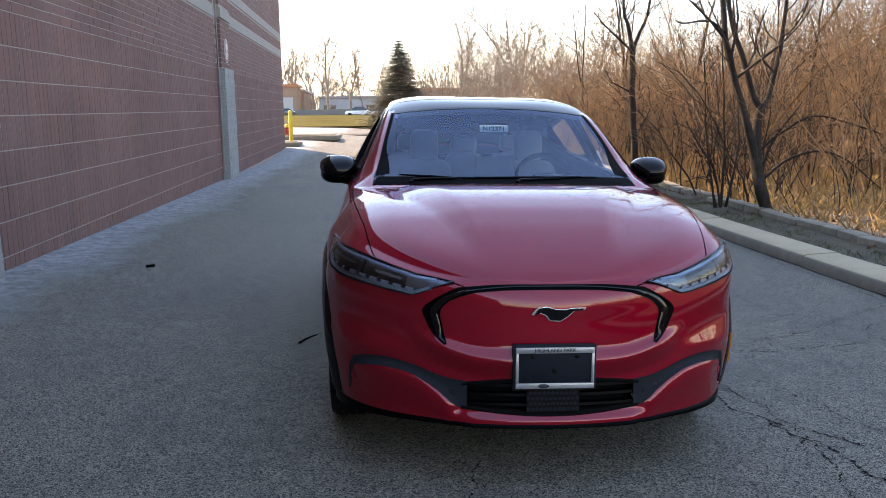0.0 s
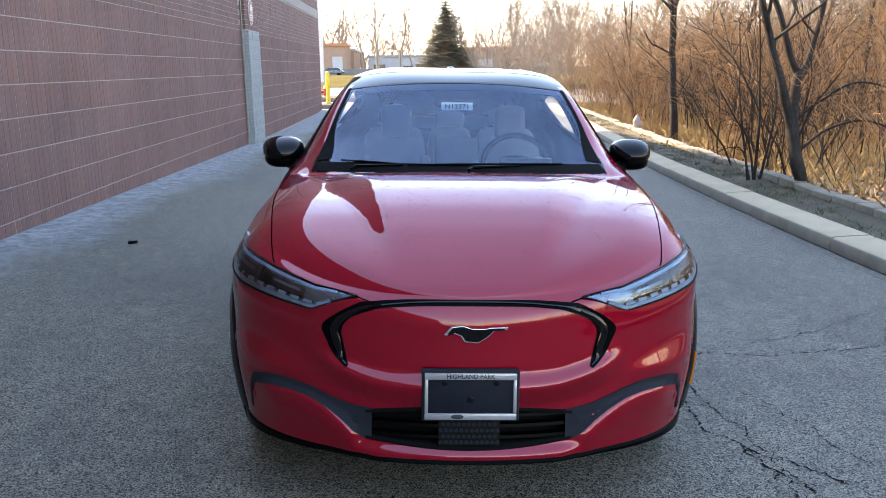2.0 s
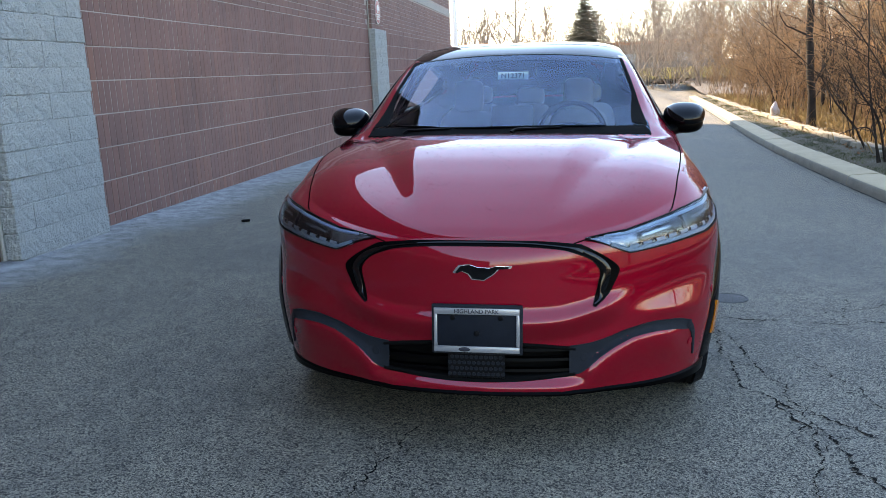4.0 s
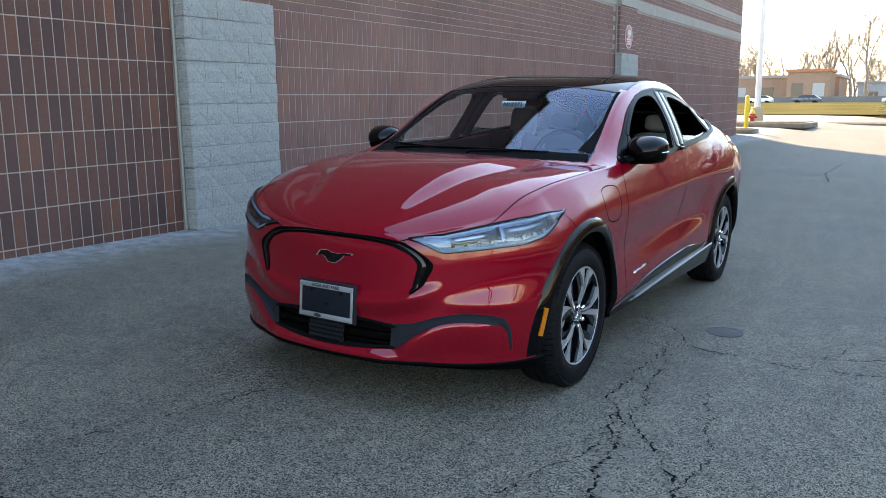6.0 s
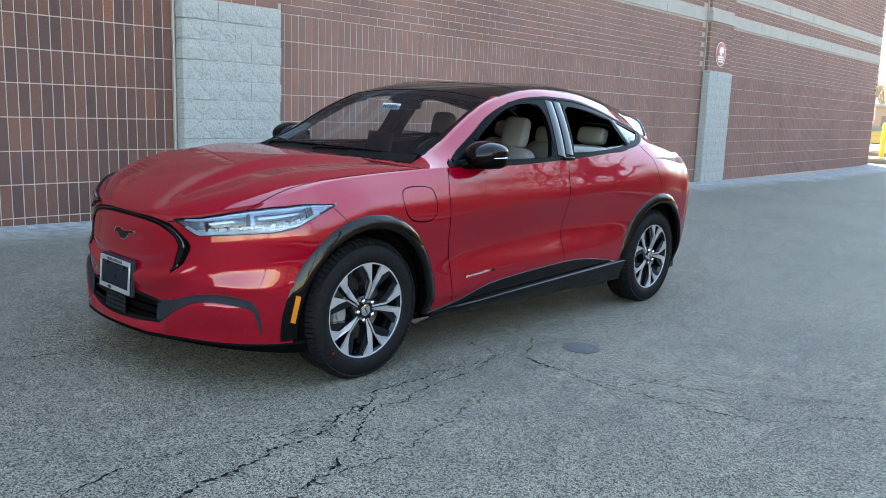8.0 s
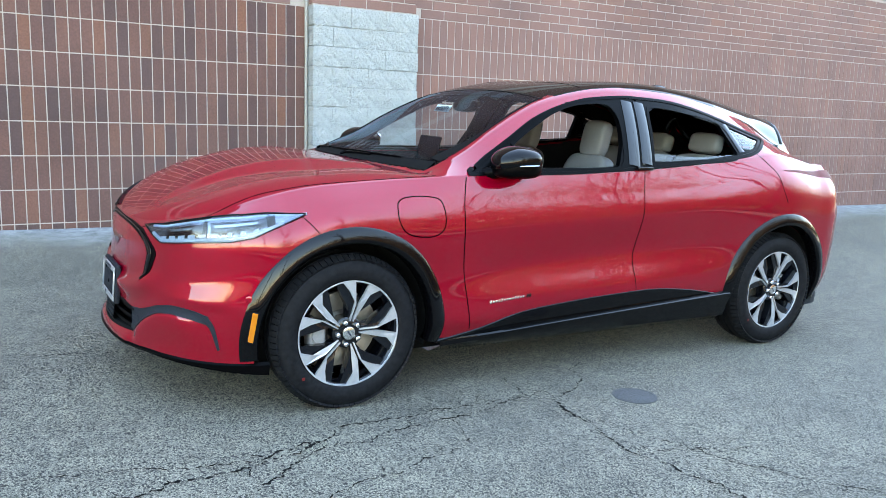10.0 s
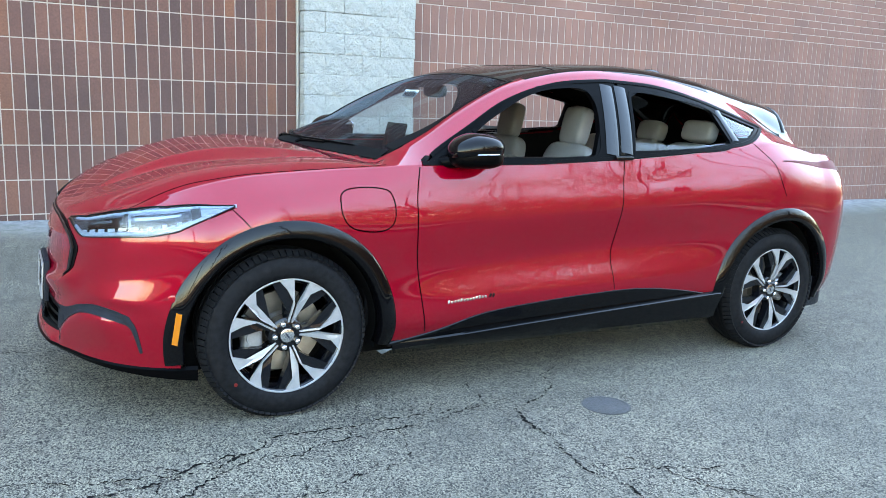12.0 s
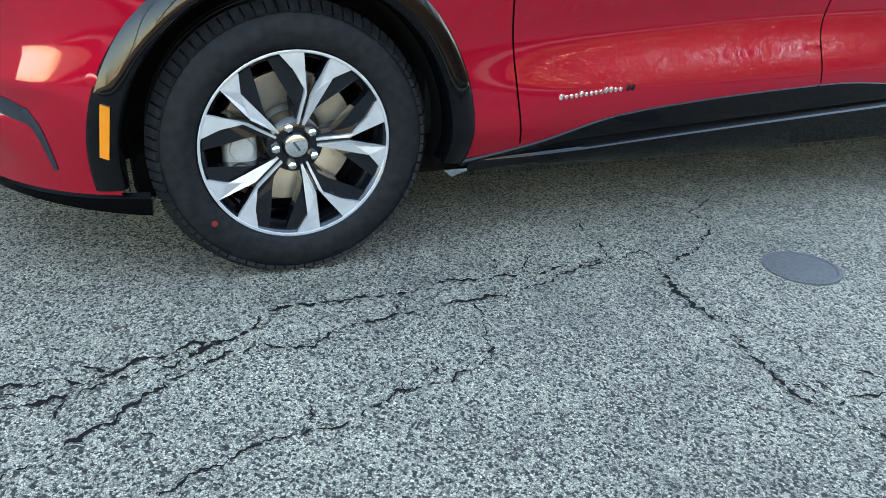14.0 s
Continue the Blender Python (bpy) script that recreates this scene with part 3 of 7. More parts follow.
def flank_patch(name, outer, hole, mat, sx, off, label=""):
    """Fills the strip between an outline and the opening in it."""
    n = 90
    def loop(pairs):
        c = Vector((0, sum(p[0] for p in pairs) / len(pairs), sum(p[1] for p in pairs) / len(pairs)))
        pts = resample([(0, y, z) for y, z in pairs + pairs[:1]], n * 4 + 1)[:-1]
        return pts, c
    po_, _ = loop(outer)
    pi_, c = loop(hole)
    rows = []
    for k in range(n + 1):
        a = 2 * math.pi * k / n
        def pick(pts):
            best = min(pts, key=lambda p: abs((math.atan2((p.z - c.z) * 2, p.y - c.y) - a + math.pi) % (2 * math.pi) - math.pi))
            return best
        o, i = pick(po_), pick(pi_)
        rows.append([on_side(*(o.lerp(i, u)).yz, sx, off) for u in (0, 0.25, 0.5, 0.75, 1)] + [on_side(i.y, i.z, sx, off) + Vector((-0.03 * sx, 0, 0))])
    bm = bmesh.new()
    sheet(bm, rows)
    return part(name, bm, mat, car, label)


def flank_pane(name, outline, mat, sx, off):
    """A pane cut to an outline on the flank."""
    c = (sum(p[0] for p in outline) / len(outline), sum(p[1] for p in outline) / len(outline))
    pts = resample([(0, y, z) for y, z in outline + outline[:1]], 60)
    rows = [[on_side(c[0] + (p.y - c[0]) * u, c[1] + (p.z - c[1]) * u, sx, off) for u in (0.02, 0.35, 0.7, 1.0)] for p in pts]
    bm = bmesh.new()
    sheet(bm, rows)
    ob = part(name, bm, mat, car)
    return ob


DLO_F = [(0.64, 1.09)] + [p for p in BELT if 0.7 < p[0] < 1.74] + [(1.766, 1.125), (1.775, 1.20), (1.862, 1.514)] + [p for p in WINTOP if 0.7 < p[0] < 1.86]
DLO_R = [(1.79, 1.13)] + [p for p in BELT if 1.8 < p[0] < 2.62] + [(2.60, 1.205), (2.60, 1.42)] + [p for p in WINTOP if 1.88 < p[0] < 2.58] + [(1.876, 1.515), (1.80, 1.20)]
DLO_Q = [(2.61, 1.205)] + [p for p in BELT if 2.65 < p[0]] + [p for p in WINTOP if p[0] > 2.65] + [(2.61, 1.41)]
for sx in (1, -1):
    dlo_ring(DLO, 0.010, 0.005, "window_moulding", trim_black, sx)
    flank_patch("window_frame", DLO_F, GLASS_F, trim_black, sx, 0.002)
    flank_patch("window_frame", DLO_R, GLASS_R, trim_black, sx, 0.002)
    flank_patch("window_frame", DLO_Q, QUARTER, trim_black, sx, 0.002)
    dlo_ring(GLASS_F, 0.004, 0.016, "window_seal", trim_black, sx, 0.005)
    dlo_ring(GLASS_R, 0.004, 0.016, "window_seal", trim_black, sx, 0.005)
    flank_pane("quarter_window", QUARTER, side_glass, sx, -0.004)
    flank_pane("rear_side_window", [(1.862, 1.15), (2.225, 1.165), (2.59, 1.20), (2.585, 1.225), (2.25, 1.20), (1.88, 1.215)], side_glass, sx, -0.012)
    for (y0, z0), (y1, z1), w in (((1.712, 1.142), (1.782, 1.492), 0.078), ((1.808, 1.150), (1.875, 1.488), 0.074), ((2.632, 1.228), (2.602, 1.392), 0.050)):
        strip("pillar_cover", [on_side(y0 + (y1 - y0) * k / 12, z0 + (z1 - z0) * k / 12, sx) for k in range(13)], w, pillar_gloss, 0.008, 0.008, 24, "gloss black pillar cover", proj=lambda p, o=0.0, q=sx: on_side(p[1], p[2], q, o))
    # black trim plate where the rear door handle hides
    bm = bmesh.new()
    rbox(bm, on_side(1.775, 1.125, sx, 0.012), (0.026, 0.115, 0.022), 0.008)
    part("door_pull", bm, gloss_black, car)

# ---- windshield surround, cowl and wipers ----
top_on = lambda x, y, off=0.0: (lambda h: h[0] + Vector((0, 0, off)))(skin.ray_cast(Vector((x, y, 3)), Vector((0, 0, -1))))
glass_at = lambda x, up, off=0.0: top_on(x, COWL(x) + up, off)
strip("cowl", [glass_at(0.71 * k / 20, 0.048) for k in range(-20, 21)], 0.085, well_black, 0.003, 0.008, 70)
for sx in (1, -1):
    edge = []
    for i in range(30):
        y = 0.54 + (HEADER_Y - 0.54) * i / 29
        edge.append(top_on(sx * WIDTH[6](y) * RAIL_Q(y) * (0.900 + 0.040 * step(0, 14, i)), y))
    strip("pillar_seal", edge, lambda u: 0.020 + 0.058 * (1 - step(0.0, 0.5, u)), well_black, 0.003, 0.006, 50)
strip("windshield_header", [top_on(0.60 * k / 10, HEADER_Y - 0.012) for k in range(-10, 11)], 0.014, trim_black, 0.002, 0.006, 40)
strip("frit_band", [top_on(0.575 * k / 10, HEADER_Y - 0.055) for k in range(-10, 11)], 0.080, well_black, -0.004, 0.002, 40)
strip("roof_joint", [top_on(0.56 * k / 10, 1.52) for k in range(-10, 11)], 0.007, gap, 0.001, 0.003, 30)
for x0, x1, u0, u1, hub in ((-0.58, -0.27, 0.050, 0.018, -0.50), (-0.25, 0.50, 0.018, 0.030, 0.06)):
    bm = bmesh.new()
    a = [glass_at(x0 + (x1 - x0) * k / 14, u0 + 0.045 + (u1 - u0) * k / 14, 0.009) for k in range(15)]
    tube(bm, a, [0.004 + 0.003 * math.sin(math.pi * k / 14) for k in range(15)], 6)
    c = glass_at(hub, 0.040, 0.010)
    tube(bm, [glass_at(hub - 0.02, 0.018, 0.006), c, glass_at(hub + 0.10, 0.050, 0.010), glass_at(hub + 0.22, 0.058, 0.009)], [0.010, 0.009, 0.006, 0.005], 6)
    part("wiper", bm, trim_black, car)
bm = bmesh.new()
hd = [[top_on(sx_, 1.20 - 0.15 * v, -0.006) for sx_ in [(-0.21 + 0.42 * k / 8) * (1 - 0.45 * v) for k in range(9)]] for v in (0, 0.5, 1)]
sheet(bm, hd)
part("sensor_shade", bm, well_black, car)
bm = bmesh.new()
blob(bm, (0.0, 1.12, 1.42), (0.25, 0.05, 0.075), 0.6, 0.7)
part("rearview_mirror", bm, satin_black, car)
bm = bmesh.new()
st = [[Vector((x, 0.955 + 0.025 * v, 1.378 + 0.040 * v)) for x in (-0.085, 0.085)] for v in (0, 1)]
sheet(bm, st)
part("stock_sticker", bm, sticker_pale, car, "pale sticker printed N12371")


def lettering(name, words, size, mat, m, parent=car, depth=0.0006):
    cu = bpy.data.curves.new(name, "FONT")
    cu.body, cu.size, cu.align_x, cu.align_y, cu.extrude = words, size, "CENTER", "CENTER", depth
    cu.offset = size * 0.018
    cu.materials.append(mat)
    ob = new(name, cu)
    ob.parent, ob.matrix_basis = parent, m
    return ob


lettering("sticker_print", "N12371", 0.042, ink, pose(0, 0.963, 1.396, 58, 0, 0))

# ---- nose: shield outline, lower grille, ducts, splitter ----
def front_band(name, outer, inner, mat, off, thick=0.02, mirror=True, label=""):
    """A band between two outlines on the nose."""
    ob = None
    for sx in (1, -1) if mirror else (1,):
        a, b = smoothed([(x, 0, z) for x, z in outer], 60), smoothed([(x, 0, z) for x, z in inner], 60)
        rows = []
        for p, q in zip(a, b):
            mid = [p.lerp(q, u) for u in (0, 0.33, 0.66, 1)]
            row = [on_front(m_.x * sx, m_.z, o) for m_, o in zip(mid, (off, off * 0.35, off * 0.35, off))]
            rows.append([on_front(p.x * sx, p.z, -thick)] + row + [on_front(q.x * sx, q.z, -thick)])
        bm = bmesh.new()
        sheet(bm, rows)
        ob = part(name, bm, mat, car, label)
    return ob


SHIELD_O = [(0.0, 0.803), (0.20, 0.801), (0.353, 0.790), (0.388, 0.783), (0.452, 0.750), (0.504, 0.712), (0.514, 0.687), (0.498, 0.648), (0.474, 0.602), (0.431, 0.563)]
SHIELD_I = [(0.0, 0.783), (0.18, 0.781), (0.300, 0.771), (0.345, 0.760), (0.402, 0.738), (0.432, 0.712), (0.445, 0.685), (0.439, 0.650), (0.428, 0.600), (0.420, 0.568)]
front_band("shield_outline", SHIELD_O, SHIELD_I, trim_black, 0.003, label="black outline of the closed shield nose")
for sx in (1, -1):
    mid = [((a_[0] + b_[0]) / 2 * sx, -0.82, (a_[1] + b_[1]) / 2 + 0.002) for a_, b_ in zip(SHIELD_O, SHIELD_I)]
    strip("shield_bead", smoothed(mid, 60), lambda u: 0.007 + 0.022 * step(0.45, 0.8, u) * (1 - step(0.85, 1.0, u)), gloss_black, 0.006, 0.008, 60)
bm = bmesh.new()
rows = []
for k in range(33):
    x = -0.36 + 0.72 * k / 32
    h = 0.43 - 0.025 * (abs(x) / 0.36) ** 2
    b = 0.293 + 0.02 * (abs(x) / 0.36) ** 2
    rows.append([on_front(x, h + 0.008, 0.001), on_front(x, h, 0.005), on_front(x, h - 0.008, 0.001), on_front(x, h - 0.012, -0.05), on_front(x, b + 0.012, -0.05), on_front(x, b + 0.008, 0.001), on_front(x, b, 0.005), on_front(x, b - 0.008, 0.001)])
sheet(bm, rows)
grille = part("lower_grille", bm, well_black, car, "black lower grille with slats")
for z in (0.325, 0.365, 0.402):
    bm = bmesh.new()
    sheet(bm, [[on_front(-0.34 + 0.68 * k / 24, z + d, o) for d, o in ((0.009, -0.03), (0.007, -0.006), (-0.004, -0.004), (-0.007, -0.03))] for k in range(25)])
    part("slat", bm, trim_black, grille)
bm = bmesh.new()
sheet(bm, [[on_front(-0.105 + 0.21 * k / 14, z, o) for z, o in ((0.42, -0.01), (0.415, 0.012), (0.30, 0.012), (0.296, -0.01))] for k in range(15)])
radar = part("sensor_panel", bm, satin_black, car)
for r in range(5):
    for c in range(12):
        x = -0.098 + 0.0178 * c + (0.0089 if r % 2 else 0)
        z = 0.315 + 0.021 * r
        bm = bmesh.new()
        g = bmesh.ops.create_circle(bm, segments=6, radius=0.0075, cap_ends=True)
        f = bm.faces[:]
        ex = bmesh.ops.extrude_face_region(bm, geom=f)
        bmesh.ops.translate(bm, verts=[v for v in ex["geom"] if isinstance(v, bmesh.types.BMVert)], vec=(0, 0, 0.003))
        pp = on_front(x, z, 0.0115)
        part("stud", bm, matte_black, radar, smooth=False, m=Matrix.Translation(pp) @ pose(0, 0, 0, 90, 0, 0)) if abs(x) < 0.1 else bm.free()
DUCT_XS = [0.338 + 0.46 * k / 24 for k in range(25)]
front_band("bumper_duct", [(x, DUCT_TOP(x)) for x in DUCT_XS], [(x, DUCT_LOW(x)) for x in DUCT_XS], matte_black, 0.003, label="dark grey textured duct trim")
for sx in (1, -1):
    strip("duct_leg", smoothed([(sx * 0.785, -0.63, 0.455), (sx * 0.800, -0.60, 0.42), (sx * 0.806, -0.585, 0.37), (sx * 0.812, -0.575, 0.315)], 24), curve_through((0, 0.034), (0.4, 0.022), (1, 0.012)), matte_black, 0.005, 0.012, 24)
    bm = bmesh.new()
    rows = []
    for i in range(37):
        p = edge_point(0, "nose", math.pi / 2 * i / 38.5)
        o = Vector((p.x * 0.9, p.y + 0.3, 0)).normalized()
        drop = 0.010 + 0.044 * (i / 37) ** 2.2
        lip_ = nose_relief(p.x, p.z)
        p = p - Vector((0, lip_, 0))
        row = [p - o * 0.004 + Vector((0, 0, 0.010)), p + o * 0.004 + Vector((0, 0, 0.001)), p + o * 0.007 - Vector((0, 0, 0.003)), p + o * 0.002 - Vector((0, 0, drop)), p - o * 0.12 - Vector((0, 0, drop + 0.004))]
        rows.append([Vector((v.x * sx, v.y, v.z)) for v in row])
    sheet(bm, rows)
    part("splitter", bm, trim_black, car)
    for x, y, z in ((0.79, -0.60, 0.375), (0.875, -0.46, 0.55), (0.40, -0.86, 0.375)):
        bm = bmesh.new()
        lathe(bm, [(-0.006, 0.0155), (0.002, 0.0155), (0.003, 0.012), (0.002, 0.0)], 16, "z")
        p = on_skin((x * sx, y, z), 0.0)
        nn = (on_skin((x * sx, y, z), 0.02) - p).normalized()
        part("parking_sensor", bm, red_paint if z != 0.375 or y > -0.8 else matte_black, car, m=Matrix.Translation(p) @ nn.to_track_quat("Z", "Y").to_matrix().to_4x4())

# running-animal emblem, as a plain silhouette
bm = bmesh.new()
EMBLEM = [(-0.110, -0.004), (-0.088, 0.022), (-0.050, 0.026), (-0.018, 0.016), (0.030, 0.014), (0.052, 0.020), (0.108, 0.021), (0.104, 0.012), (0.062, 0.009), (0.040, -0.012), (0.006, -0.034), (-0.040, -0.030), (-0.054, -0.010), (-0.082, 0.002), (-0.104, -0.009)]
for scale, off in ((1.0, 0.004), (0.90, 0.0065)):
    vs = [bm.verts.new(on_front(x * scale + 0.022, 0.695 + z * scale, off)) for x, z in EMBLEM]
    lo = [bm.verts.new(on_front(x * scale + 0.022, 0.695 + z * scale, -0.002)) for x, z in EMBLEM]
    f = bm.faces.new(vs)
    f.material_index = 0 if scale == 1.0 else 1
    for i in range(len(vs)):
        bm.faces.new((vs[i], vs[(i + 1) % len(vs)], lo[(i + 1) % len(vs)], lo[i]))
bmesh.ops.triangulate(bm, faces=[f for f in bm.faces if len(f.verts) > 4])
part("emblem", bm, [chrome, gloss_black], car, "dark emblem with bright rim", smooth=False)

# licence plate holder
PL = pose(0.003, -0.892, 0.484, 90 - 3, 0, 0)
bm = bmesh.new()
rbox(bm, (0, 0, -0.012), (0.335, 0.185, 0.022), 0.006)
part("plate_bracket", bm, matte_black, car, m=PL)
bm = bmesh.new()
for c, s in (((0, 0.0705, 0), (0.314, 0.023, 0.008)), ((0, -0.0715, 0), (0.314, 0.022, 0.008)), ((-0.151, 0, 0), (0.012, 0.12, 0.0075)), ((0.151, 0, 0), (0.012, 0.12, 0.0075))):
    rbox(bm, (c[0], c[1], c[2] + 0.006), s, 0.002)
pf = part("plate_frame", bm, plate_silver, car, "silver dealer plate frame", m=PL)
bm = bmesh.new()
rbox(bm, (0, 0, 0.001), (0.298, 0.140, 0.006), 0.002)
pi_ = part("plate_insert", bm, plate_blue, car, "blank dark plate insert", m=PL)
for x, y, r in ((-0.088, 0.047, 0.010), (0.088, 0.047, 0.010), (0.0, -0.012, 0.011)):
    bm = bmesh.new()
    lathe(bm, [(0.003, r), (0.007, r), (0.0085, r * 0.6), (0.0085, 0.0)], 14, "z", (x, y, 0))
    part("screw", bm, satin_black, pi_)
lettering("frame_print", "HIGHLAND PARK", 0.021, ink, Matrix.Translation((0, 0.0705, 0.0104)), pf)
bm = bmesh.new()
lathe(bm, [(0.0098, 0.016), (0.0108, 0.014), (0.0108, 0.0)], 20, "z")
for v in bm.verts:
    v.co = Vector((v.co.x * 1.4 - 0.045, v.co.y * 0.55 - 0.0715, v.co.z))
part("frame_oval", bm, ink, pf)

# ---- headlamps ----
HL_TOP = [(0.39, -0.787, 0.806), (0.54, -0.735, 0.830), (0.623, -0.686, 0.851), (0.709, -0.622, 0.875), (0.768, -0.56, 0.892), (0.83, -0.47, 0.906), (0.888, -0.215, 0.917)]
HL_BOT = [(0.39, -0.787, 0.803), (0.452, -0.781, 0.790), (0.55, -0.751, 0.750), (0.676, -0.682, 0.768), (0.736, -0.636, 0.777), (0.84, -0.53, 0.793), (0.883, -0.442, 0.815), (0.897, -0.38, 0.847), (0.888, -0.215, 0.914)]
for sx in (1, -1):
    a, b = resample([(x * sx, y, z) for x, y, z in HL_TOP], 48), resample([(x * sx, y, z) for x, y, z in HL_BOT], 48)
    bm = bmesh.new()
    sheet(bm, [[on_skin(p.lerp(q, u), 0.002) for u in (0, 0.2, 0.4, 0.6, 0.8, 1)] for p, q in zip(a, b)])
    head = part("headlight", bm, lamp_inner, car, "slim headlamp with clear lens and bright reflectors")
    bm = bmesh.new()
    sheet(bm, [[on_skin(p.lerp(q, u), o) for u, o in ((-0.02, 0.0), (0, 0.008), (0.25, 0.0125), (0.5, 0.0135), (0.75, 0.0125), (1, 0.008), (1.02, 0.0))] for p, q in zip(a, b)])
    part("lens", bm, lens_glass, head, "clear lens reflecting the sky")
    def lamp_plate(name, u0, u1, v0, v1, mat, o0, label=""):
        bm = bmesh.new()
        rows = []
        for i in range(9):
            u = u0 + (u1 - u0) * i / 8
            p, q = a[int(u * 47)], b[int(u * 47)]
            rows.append([on_skin(p.lerp(q, v0 + (v1 - v0) * w), o) for w, o in ((0, 0.001), (0.08, o0), (0.5, o0 + 0.001), (0.92, o0), (1, 0.001))])
        sheet(bm, rows)
        part(name, bm, mat, head, label)
    for u0, u1 in ((0.24, 0.47), (0.52, 0.80)):
        lamp_plate("chamber", u0, u1, 0.24, 0.74, gloss_black, 0.003)
        lamp_plate("reflector", u0 + 0.03, u1 - 0.05, 0.34, 0.46, lamp_bright, 0.0055, "bright metal reflector")
        lamp_plate("separator", u1, u1 + 0.035, 0.06, 0.98, satin_black, 0.006)
    strip("light_blade", [p.lerp(q, 0.88) for p, q in zip(a[5:42], b[5:42])], 0.017, lamp_white, 0.008, 0.008, 40, parent=head)
    strip("light_blade", [p.lerp(q, 0.14) for p, q in zip(a[4:], b[4:])], 0.012, lamp_white, 0.006, 0.006, 40, parent=head)
    for k in range(9):
        lamp_plate("led_segment", 0.20 + 0.066 * k, 0.235 + 0.066 * k, 0.66, 0.80, lamp_white, 0.0065)
    strip("light_rim", a + b[::-1][1:], 0.004, satin_black, 0.012, 0.014, 110, parent=head)

# ---- arches, sills ----
def arch(cy, sx):
    bm = bmesh.new()
    rows = []
    for i in range(61):
        t = radians(-11) + radians(202) * i / 60
        row = []
        for r, o in ((0.502, -0.004), (0.500, 0.001), (0.491, 0.0065), (0.478, 0.0125), (0.463, 0.0178), (0.448, 0.0215), (0.437, 0.0215), (0.429, 0.015), (0.424, 0.004), (0.424, -0.06)):
            y, z = cy - r * math.cos(t), HUB_Z + r * math.sin(t)
            p = on_side(y, max(z, 0.262), sx, o)
            row.append(Vector((p.x, y, max(z, 0.245))))
        rows.append(row)
    sheet(bm, rows)
    return part("wheel_arch", bm, arch_black, car, "gloss black wheel arch trim reflecting branches")


for sx in (1, -1):
    for cy in (AXLE_F, AXLE_R):
        arch(cy, sx)
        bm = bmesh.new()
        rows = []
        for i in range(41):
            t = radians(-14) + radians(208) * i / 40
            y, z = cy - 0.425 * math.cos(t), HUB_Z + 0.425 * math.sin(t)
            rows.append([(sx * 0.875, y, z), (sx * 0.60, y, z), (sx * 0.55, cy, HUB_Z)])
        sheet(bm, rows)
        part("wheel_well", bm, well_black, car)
    # black flank trim above the sill and the sill itself
    top = smoothed([(0, 0.47, 0.272), (0, 0.70, 0.318), (0, 0.953, 0.388), (0, 1.274, 0.422), (0, 1.621, 0.442), (0, 1.90, 0.448), (0, 2.17, 0.425), (0, 2.42, 0.385)], 70)
    bm = bmesh.new()
    rows = []
    for p in top:
        low = 0.262 + 0.125 * max(0, min(1, (p.y - 0.45) / 2.05)) ** 0.8
        low = min(low, p.z - 0.002)
        rows.append([on_side(p.y, p.z, sx, -0.003), on_side(p.y, p.z - 0.004, sx, 0.006), on_side(p.y, (p.z + low) / 2, sx, 0.006), on_side(p.y, low - 0.01, sx, 0.006)])
    sheet(bm, rows)
    part("flank_trim", bm, arch_black, car)
    bm = bmesh.new()
    rows = []
    for i in range(61):
        y = 0.50 + 2.02 * i / 60
        z = 0.262 + 0.125 * max(0, min(1, (y - 0.45) / 2.05)) ** 0.8
        x, k = on_side(y, z, 1).x, 0.2 + 0.8 * step(0, 12, i)
        rows.append([Vector((sx * q, y, w)) for q, w in ((x - 0.01, z + 0.004), (x + 0.022 * k, z), (x + 0.030 * k, z - 0.008), (x + 0.024 * k, z - 0.03), (x - 0.01, 0.235), (x - 0.10, 0.185), (x - 0.3, 0.18))])
    sheet(bm, rows)
    part("sill", bm, arch_black, car)
bm = bmesh.new()
rows = [[on_side(y, z, 1, o) for o in (0.004, top_o)] for y, z, top_o in ((-0.466, 0.37, 0.0200), (-0.452, 0.50, 0.0200), (-0.432, 0.495, 0.0245), (-0.446, 0.365, 0.0245), (-0.466, 0.37, 0.0200))]
sheet(bm, rows)
f = bm.verts[:]
bm.faces.new([f[1], f[3], f[5], f[7]])
part("side_marker", bm, amber, car, "amber side marker", smooth=False)
# product lettering on the door, as plain bright bars
for k in range(13):
    y0, tall = 0.765 + 0.0165 * k, 0.017 if k in (0, 4, 9, 10) else 0.012
    bm = bmesh.new()
    c = on_side(y0, 0.452 + (y0 - 0.765) * 0.085 + tall / 2 - 0.006, 1, 0.002)
    rbox(bm, c, (0.004, 0.010, tall), 0.001, Matrix.Rotation(radians(-16), 4, "X"))
    part("badge_bar", bm, chrome, car)
for k in range(2):
    bm = bmesh.new()
    rbox(bm, on_side(0.990 + 0.016 * k, 0.472, 1, 0.002), (0.004, 0.010, 0.019), 0.001, Matrix.Rotation(radians(-16), 4, "X"))
    part("badge_bar", bm, gloss_black, car)

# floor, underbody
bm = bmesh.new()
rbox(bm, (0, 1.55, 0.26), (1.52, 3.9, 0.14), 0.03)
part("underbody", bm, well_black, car)

